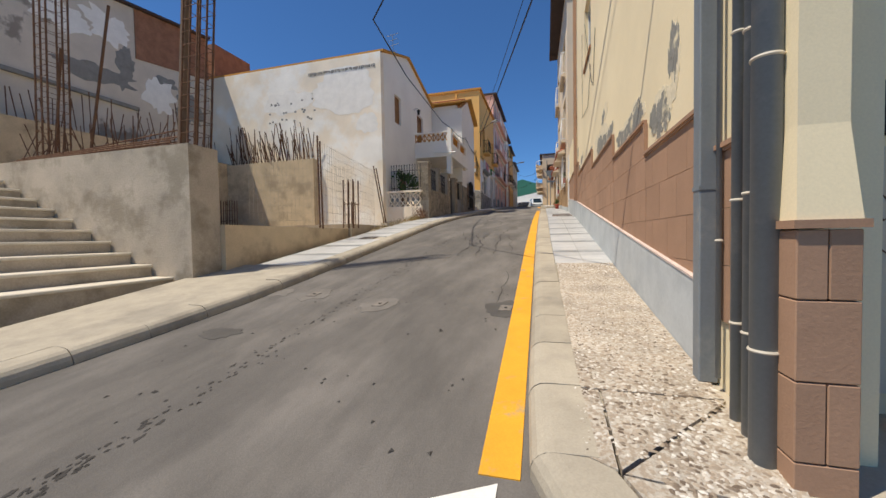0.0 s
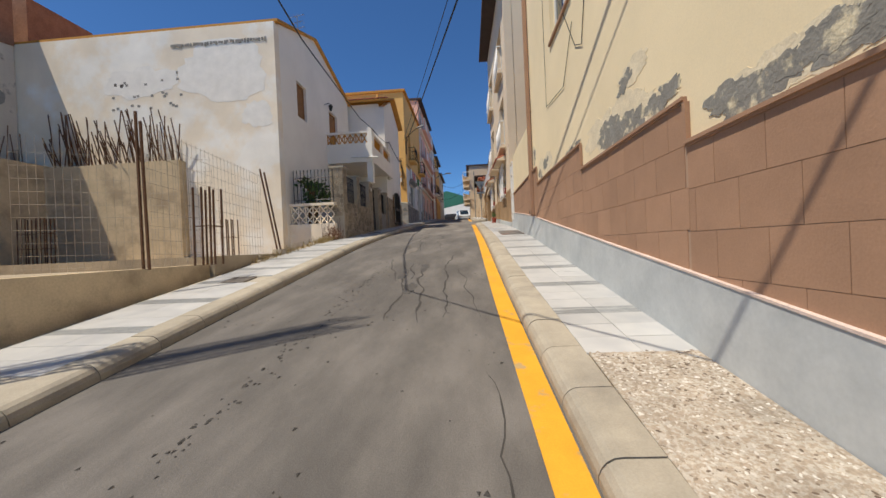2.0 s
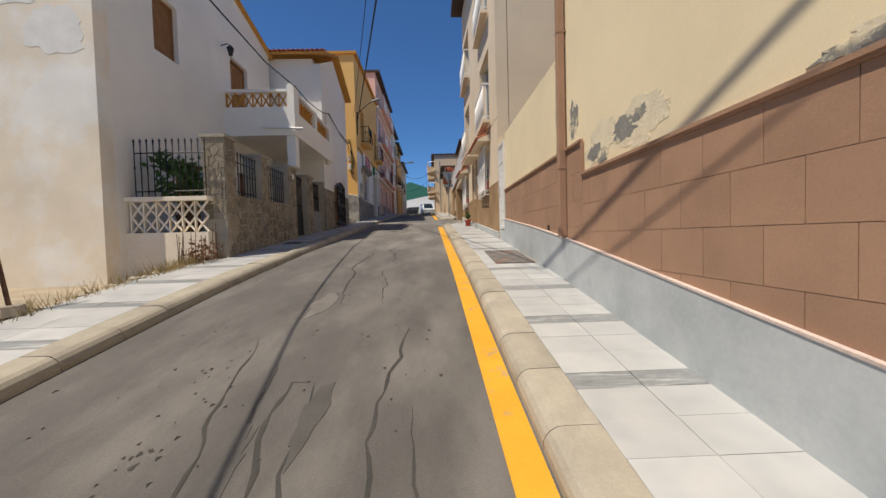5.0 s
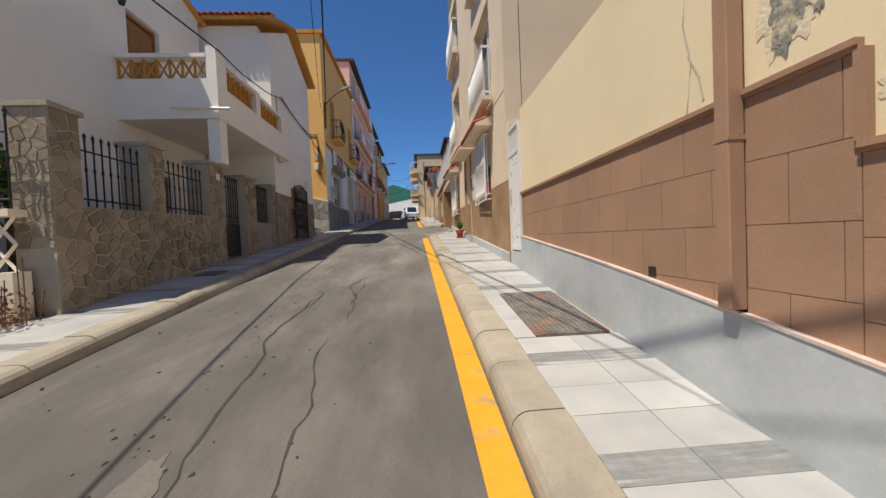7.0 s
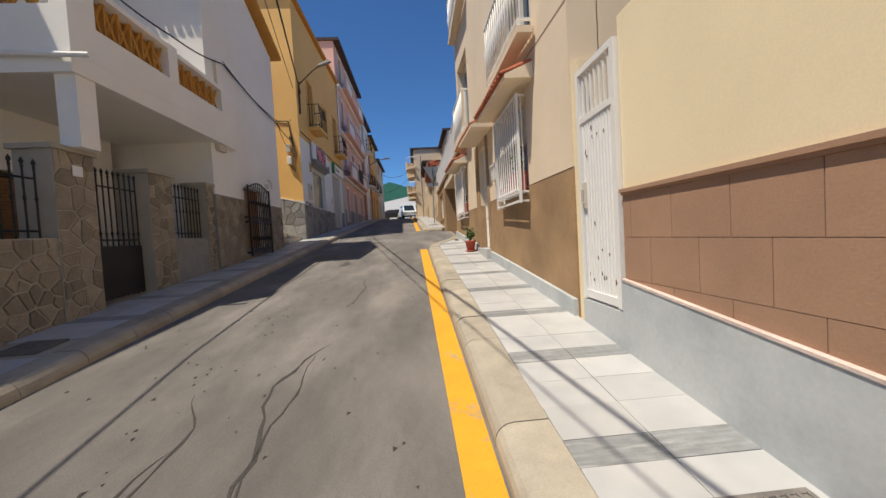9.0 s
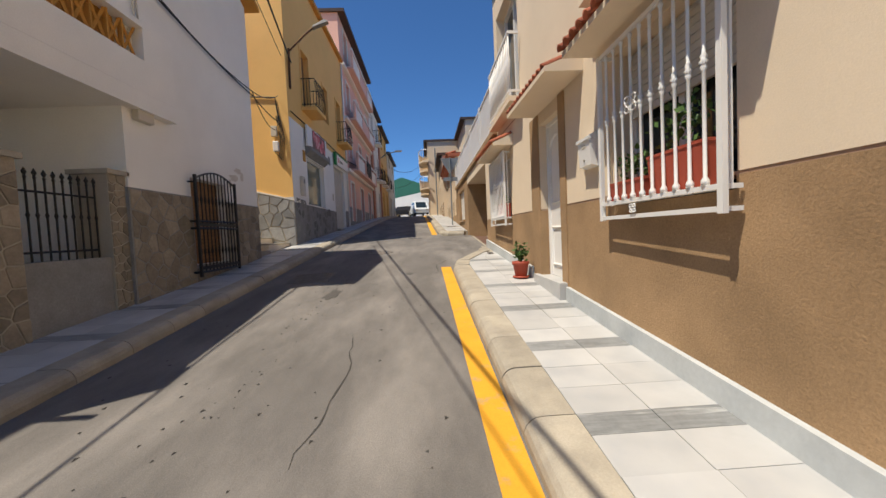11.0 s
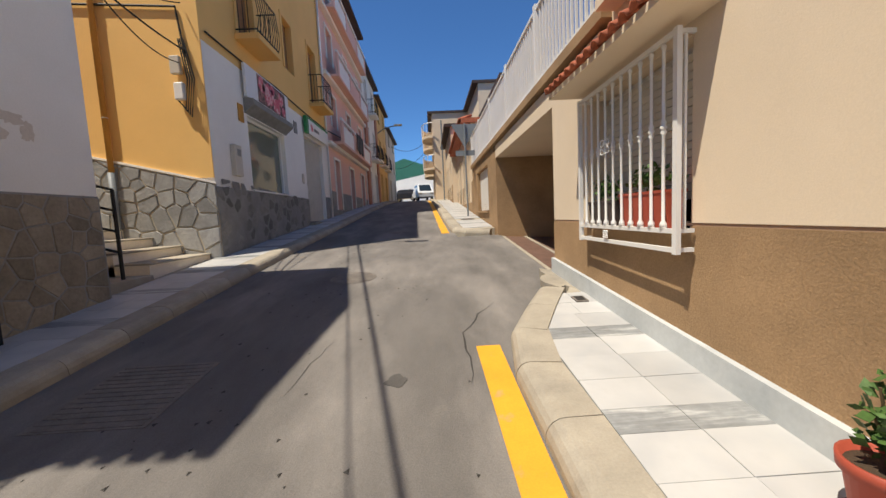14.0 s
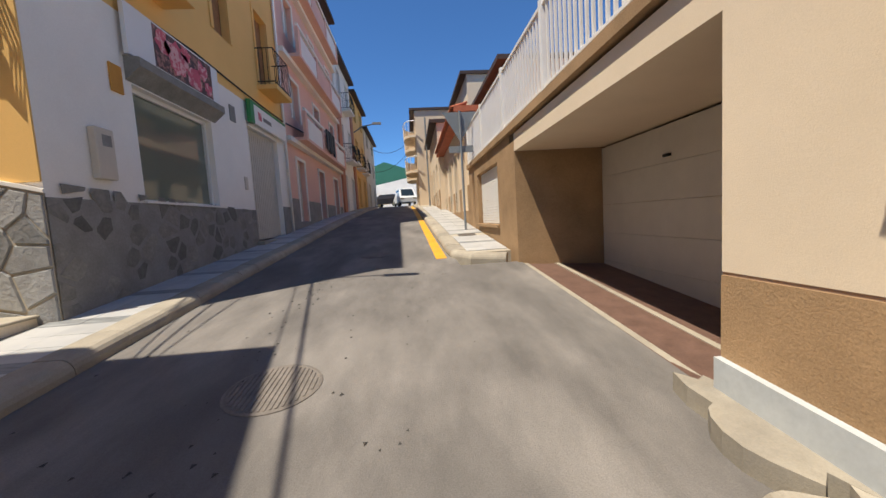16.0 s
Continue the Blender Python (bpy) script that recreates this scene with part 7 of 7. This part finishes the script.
# ---- cars, warehouse at the top ----
def car(x, y, z, turn, paint, label, van=False):
    """A parked car: length along local y."""
    c = thing("parked_car", label, "car", "cars at the top of the street")
    L, W, H = (2.1, 0.85, 1.45) if not van else (2.3, 0.92, 1.85)
    prof = [(-L, 0.35), (-L, 0.8), (-L * 0.93, 0.95), (-L * 0.55, H), (L * 0.25, H), (L * 0.58, 0.98), (L * 0.95, 0.85), (L, 0.6), (L, 0.35)]
    bm = bmesh.new()
    hexa(bm, [(-W, a, b) for a, b in prof], [(-W, a, b) for a, b in prof][:0] or [(W, a, b) for a, b in prof])
    for vv in bm.verts:
        if vv.co.z > 1.0:
            vv.co.x *= 0.82
    part("body", bm, paint, c)
    for s in (-1, 1):
        bm = bmesh.new()
        hexa(bm, [(s * W * 0.93, -L * 0.6, 0.98), (s * W * 0.93, L * 0.5, 0.98), (s * W * 0.85, L * 0.24, H - 0.1), (s * W * 0.85, -L * 0.5, H - 0.1)], [(s * (W * 0.93 + 0.012), -L * 0.6, 0.98), (s * (W * 0.93 + 0.012), L * 0.5, 0.98), (s * (W * 0.85 + 0.012), L * 0.24, H - 0.1), (s * (W * 0.85 + 0.012), -L * 0.5, H - 0.1)])
        part("side_window", bm, GLASS, c)
        part("headlight", boxes(tuple(sorted((s * W * 0.55, s * W * 0.92))) + (-L - 0.015, -L + 0.02, 0.66, 0.8)), CHROME, c)
        for yy in (-L * 0.62, L * 0.62):
            bm = bmesh.new()
            lathe(bm, 0, 0, [(0.3, -0.1), (0.32, -0.06), (0.32, 0.06), (0.3, 0.1)], 18)
            bm.transform(Matrix.Translation((s * (W - 0.09), yy, 0.32)) @ Matrix.Rotation(radians(90), 4, "Y"))
            wheel = part("wheel", bm, RUBBER, c)
            bm = bmesh.new()
            lathe(bm, 0, 0, [(0.2, -0.105), (0.2, 0.105)], 14)
            bm.transform(Matrix.Translation((s * (W - 0.09), yy, 0.32)) @ Matrix.Rotation(radians(90), 4, "Y"))
            part("rim", bm, CHROME, wheel)
    bm = bmesh.new()
    hexa(bm, [(-W * 0.78, -L * 0.9, 1.0), (W * 0.78, -L * 0.9, 1.0), (W * 0.7, -L * 0.585, H - 0.08), (-W * 0.7, -L * 0.585, H - 0.08)], [(-W * 0.78, -L * 0.915, 1.0), (W * 0.78, -L * 0.915, 1.0), (W * 0.7, -L * 0.6, H - 0.08), (-W * 0.7, -L * 0.6, H - 0.08)])
    part("rear_window", bm, GLASS, c)
    c.matrix_basis = pose(x, y, z, 0, 0, turn)
    return c


for x, y, t, p, lab, v in ((-1.7, 66, 12, CAR_WHITE, "white people carrier parked at the hilltop", True), (-3.9, 69, 70, CAR_BLACK, "black hatchback parked across the hilltop", False), (-6.3, 72, 80, CAR_WHITE, "white car parked across the hilltop", False), (-8.8, 78, 20, CAR_WHITE, "white car parked beyond the junction", False)):
    car(x, y, gz(y), t, p, lab, v)
bm = bmesh.new()
wall(bm, "x", 100, 100.4, -24, 8, 4, 8.65, [])
wall(bm, "x", 99.2, 99.6, -22, 4, 4, 10.4, [(-14 + 2.4 * i, -13.2 + 2.4 * i, 8.2, 9.6) for i in range(7)])
hexa(bm, [(-24, 100, 8.65), (8, 100, 8.65), (8, 100.4, 8.65), (-24, 100.4, 8.65)], [(-24, 100, 8.7), (8, 100, 14.55), (8, 100.4, 14.55), (-24, 100.4, 8.7)])
structure("wall_warehouse", bm, WHITE_WALL, "long white perimeter building at the end", "wall")
bm = bmesh.new()
hexa(bm, [(-22, 118, 5), (10, 118, 5), (10, 150, 5), (-22, 150, 5)], [(-22, 118, 12.9), (10, 118, 12.9), (10, 150, 12.9), (-22, 150, 12.9)])
hexa(bm, [(-22.5, 117.5, 12.9), (10.5, 117.5, 12.9), (10.5, 150, 12.9), (-22.5, 150, 12.9)], [(-7.2, 117.5, 18.9), (-6.8, 117.5, 18.9), (-6.8, 150, 18.9), (-7.2, 150, 18.9)])
structure("warehouse", bm, GREEN_SHEET, "large green sheet-metal warehouse", "warehouse")

# ---- small things along the way ----
def cover(x, y, r, label, name="manhole_cover", frame_r=None):
    """Round cover lying flush in the road, tilted with its slope."""
    t = thing(name, label, "manhole cover", at=(x, y, gz(y)))
    m = Matrix.Translation((x, y, gz(y))) @ Matrix.Rotation(math.atan2(gz(y + 0.3) - gz(y - 0.3), 0.6), 4, "X")
    bm = bmesh.new()
    lathe(bm, 0, 0, [(r, -0.02), (r, 0.006), (r * 0.94, 0.009), (r * 0.9, 0.005)], 32)
    bm.transform(m)
    under(part("lid", bm, CAST_IRON, t))
    bm = bmesh.new()
    k = int(r / 0.035)
    for i in range(-k, k + 1):
        h = math.sqrt(max(0, (r * 0.88) ** 2 - (i * 0.035) ** 2))
        if h > 0.03:
            box(bm, i * 0.035 - 0.008, i * 0.035 + 0.008, -h, h, 0.004, 0.011)
    bm.transform(m)
    under(part("ribs", bm, CAST_IRON, t))
    return t


cover(-2.02, 26.3, 0.33, "round ribbed iron manhole cover in the road")
cover(-1.75, 31.2, 0.3, "flat dark manhole cover in the road")
for k, (x, y) in enumerate(((-0.43, 4.05), (-1.93, 4.05), (-3.05, 4.35))):
    bm = bmesh.new()
    slab(bm, blob(x, y, 0.22, 0.26, seed=k + 50, rough=0.35), 0.004, 0.02)
    part("cement_collar", bm, PALE_PATCH if k else DARK_STAIN, ROAD)
    t = thing("valve_cover", "small square iron valve cover set in cement", "valve cover", at=(x, y, gz(y)))
    bm = bmesh.new()
    slab(bm, [(x - 0.07, y - 0.09), (x + 0.06, y - 0.08), (x + 0.07, y + 0.08), (x - 0.06, y + 0.09)], 0.012, 0.02)
    under(part("lid", bm, CAST_IRON, t))
    bm = bmesh.new()
    slab(bm, [(x - 0.015, y - 0.015), (x + 0.015, y - 0.015), (x + 0.015, y + 0.015), (x - 0.015, y + 0.015)], 0.016, 0.006)
    under(part("keyhole", bm, DARK, t))


def hatch(x0, x1, y0, y1, off, label, mat, bars=0):
    t = thing("access_hatch", label, "hatch", at=((x0 + x1) / 2, (y0 + y1) / 2, gz((y0 + y1) / 2)))
    bm = bmesh.new()
    slab(bm, [(x0, y0), (x1, y0), (x1, y1), (x0, y1)], off, 0.05)
    under(part("lid", bm, mat, t))
    bm = bmesh.new()
    for i in range(bars):
        y = y0 + (y1 - y0) * (i + 0.5) / bars
        slab(bm, [(x0 + 0.03, y - 0.012), (x1 - 0.03, y - 0.012), (x1 - 0.03, y + 0.012), (x0 + 0.03, y + 0.012)], off + 0.005, 0.01)
    for i in range(14 if bars > 30 else 0):
        x = x0 + (x1 - x0) * (i + 0.5) / 14
        slab(bm, [(x - 0.008, y0 + 0.03), (x + 0.008, y0 + 0.03), (x + 0.008, y1 - 0.03), (x - 0.008, y1 - 0.03)], off + 0.009, 0.012)
    if bars:
        under(part("ribs", bm, mat, t))
    else:
        bm.free()


hatch(0.24, 0.88, 13.53, 14.9, 0.142, "weathered brown hatch in the marble pavement", material("weathered_hatch", (0.2, 0.18, 0.16), 0.75, var=0.3, scale=6, fine=40, bump=0.3, second=(0.32, 0.15, 0.09), patch=0.58, patch_scale=2.5), 36)
hatch(-3.35, -2.6, 23.05, 23.85, 0.005, "square iron grating in the shaded road", CAST_IRON, 14)
hatch(-4.7, -4.3, 8.6, 9.0, 0.142, "small dark hatch in the pavement", CAST_IRON, 6)
hatch(-4.6, -4.2, 17.2, 17.55, 0.142, "small iron hatch in the pavement", CAST_IRON, 6)
hatch(0.1, 0.5, 32.2, 32.6, 0.142, "iron hatch on the upper pavement", CAST_IRON, 6)
t = thing("floor_drain", "small dark drain box on the pavement", "drain", at=(0.58, 24.45, gz(24.45) + 0.14))
bm = bmesh.new()
slab(bm, [(0.52, 24.37), (0.64, 24.37), (0.64, 24.52), (0.52, 24.52)], 0.15, 0.03)
under(part("tray", bm, CAST_IRON, t))
bm = bmesh.new()
slab(bm, [(0.54, 24.39), (0.62, 24.39), (0.62, 24.5), (0.54, 24.5)], 0.155, 0.006)
under(part("grate", bm, DARK, t))
bm = bmesh.new()
slab(bm, blob(0.7, 25.28, 0.24, 0.42, seed=91, rough=0.4), 0.12, 0.2)
structure("mortar_fill", bm, KERB, "rough mortar fill at the pavement end", "pavement")

# potted plant by the door
px, py = 0.62, 22.0
pz = gz(py) + 0.138
pt = thing("potted_plant", "small leafy plant in a red clay pot", "potted plant", at=(px, py, pz))
bm = bmesh.new()
lathe(bm, px, py, [(0.1, pz), (0.125, pz + 0.012), (0.125, pz + 0.03)], 24)
under(part("saucer", bm, POT_CLAY, pt, smooth=True))
bm = bmesh.new()
lathe(bm, px, py, [(0.085, pz + 0.015), (0.115, pz + 0.2), (0.13, pz + 0.205), (0.133, pz + 0.25), (0.122, pz + 0.25), (0.115, pz + 0.215)], 24)
under(part("pot", bm, POT_CLAY, pt, smooth=True))
bm = bmesh.new()
lathe(bm, px, py, [(0.11, pz + 0.2), (0.112, pz + 0.222), (0.02, pz + 0.23)], 20)
under(part("soil", bm, SOIL, pt))
bm = bmesh.new()
rnd = random.Random(17)
tips = []
for i in range(7):
    a = rnd.uniform(0, 6.28)
    p = Vector((px, py, pz + 0.22))
    q = p + Vector((0.07 * math.cos(a), 0.07 * math.sin(a), rnd.uniform(0.12, 0.34)))
    tube(bm, [tuple(p), tuple(p.lerp(q, 0.5) + Vector((0, 0, 0.02))), tuple(q)], 0.005, 5)
    tips += [p.lerp(q, f) for f in (0.4, 0.6, 0.8, 1.0)]
under(part("stem", bm, STEM, pt))
bm = bmesh.new()
for c in tips:
    leaves(bm, c.x, c.y, c.z, 0.05, 0.05, 0.05, 9, 0.05, rnd)
under(part("foliage", bm, LEAF, pt))

# television aerial on the white house
an = thing("tv_aerial", "thin rooftop television aerial", "aerial", at=(-8.6, 20.6, 9.6))
bm = bmesh.new()
tube(bm, [(-8.6, 20.6, 9.4), (-8.6, 20.6, 13.4)], 0.018, 6)
under(part("mast", bm, GREY_PIPE, an))
for z, s in ((13.3, 0.35), (13.0, 0.3), (12.7, 0.35), (12.3, 0.2)):
    bm = bmesh.new()
    tube(bm, [(-8.6 - s, 20.6, z), (-8.6 + s, 20.6, z + 0.1)], 0.012, 5)
    for k in range(4):
        f = -s + 2 * s * k / 3
        tube(bm, [(-8.6 + f, 20.45, z + 0.05), (-8.6 + f, 20.75, z + 0.05)], 0.006, 4)
    under(part("element", bm, GREY_PIPE, an))

# ---- paving slabs ----
tile_walk(PAVE_R, lambda y: right_kerb(y) + 0.303, lambda y: 0.945 if y < 16.4 else r2x(y) - 0.02, 5.86, 23.6, [(0.24, 0.88, 13.5, 14.95)], phase=-0.08)
tile_walk(PAVE_R, lambda y: 0.0 + max(0.0, y - 23.75) * 0.5, lambda y: r2x(y) - 0.04, 23.61, 24.66, [], row=3)
tile_walk(PAVE_L, lambda y: -4.83 if y > 14.9 else -5.1, lambda y: left_kerb(y) - 0.305, 5.6, 45, [(-4.75, -4.25, 8.55, 9.05), (-4.65, -4.15, 17.15, 17.6)])
tile_walk(PAVE_U, lambda y: -0.05 - 0.02 * (y - 31), lambda y: 0.72, 30.3, 46, [(0.05, 0.55, 32.15, 32.65)])
bm = bmesh.new()
strip(bm, -5.58, lambda y: left_kerb(y) - 0.305, -4, 5.58, 0.1, 0.134)
structure("pavement_apron", bm, KERB, "worn concrete apron below the steps", "pavement")
for a, b in ((13.51, 13.98), (13.985, 14.46), (14.465, 14.94)):
    bm = bmesh.new()
    x = right_kerb(a) + 0.305
    slab(bm, [(x, a), (0.235, a), (0.235, b), (x, b)], 0.136, 0.03)
    part("paving_slab", bm, MARBLE, PAVE_R)
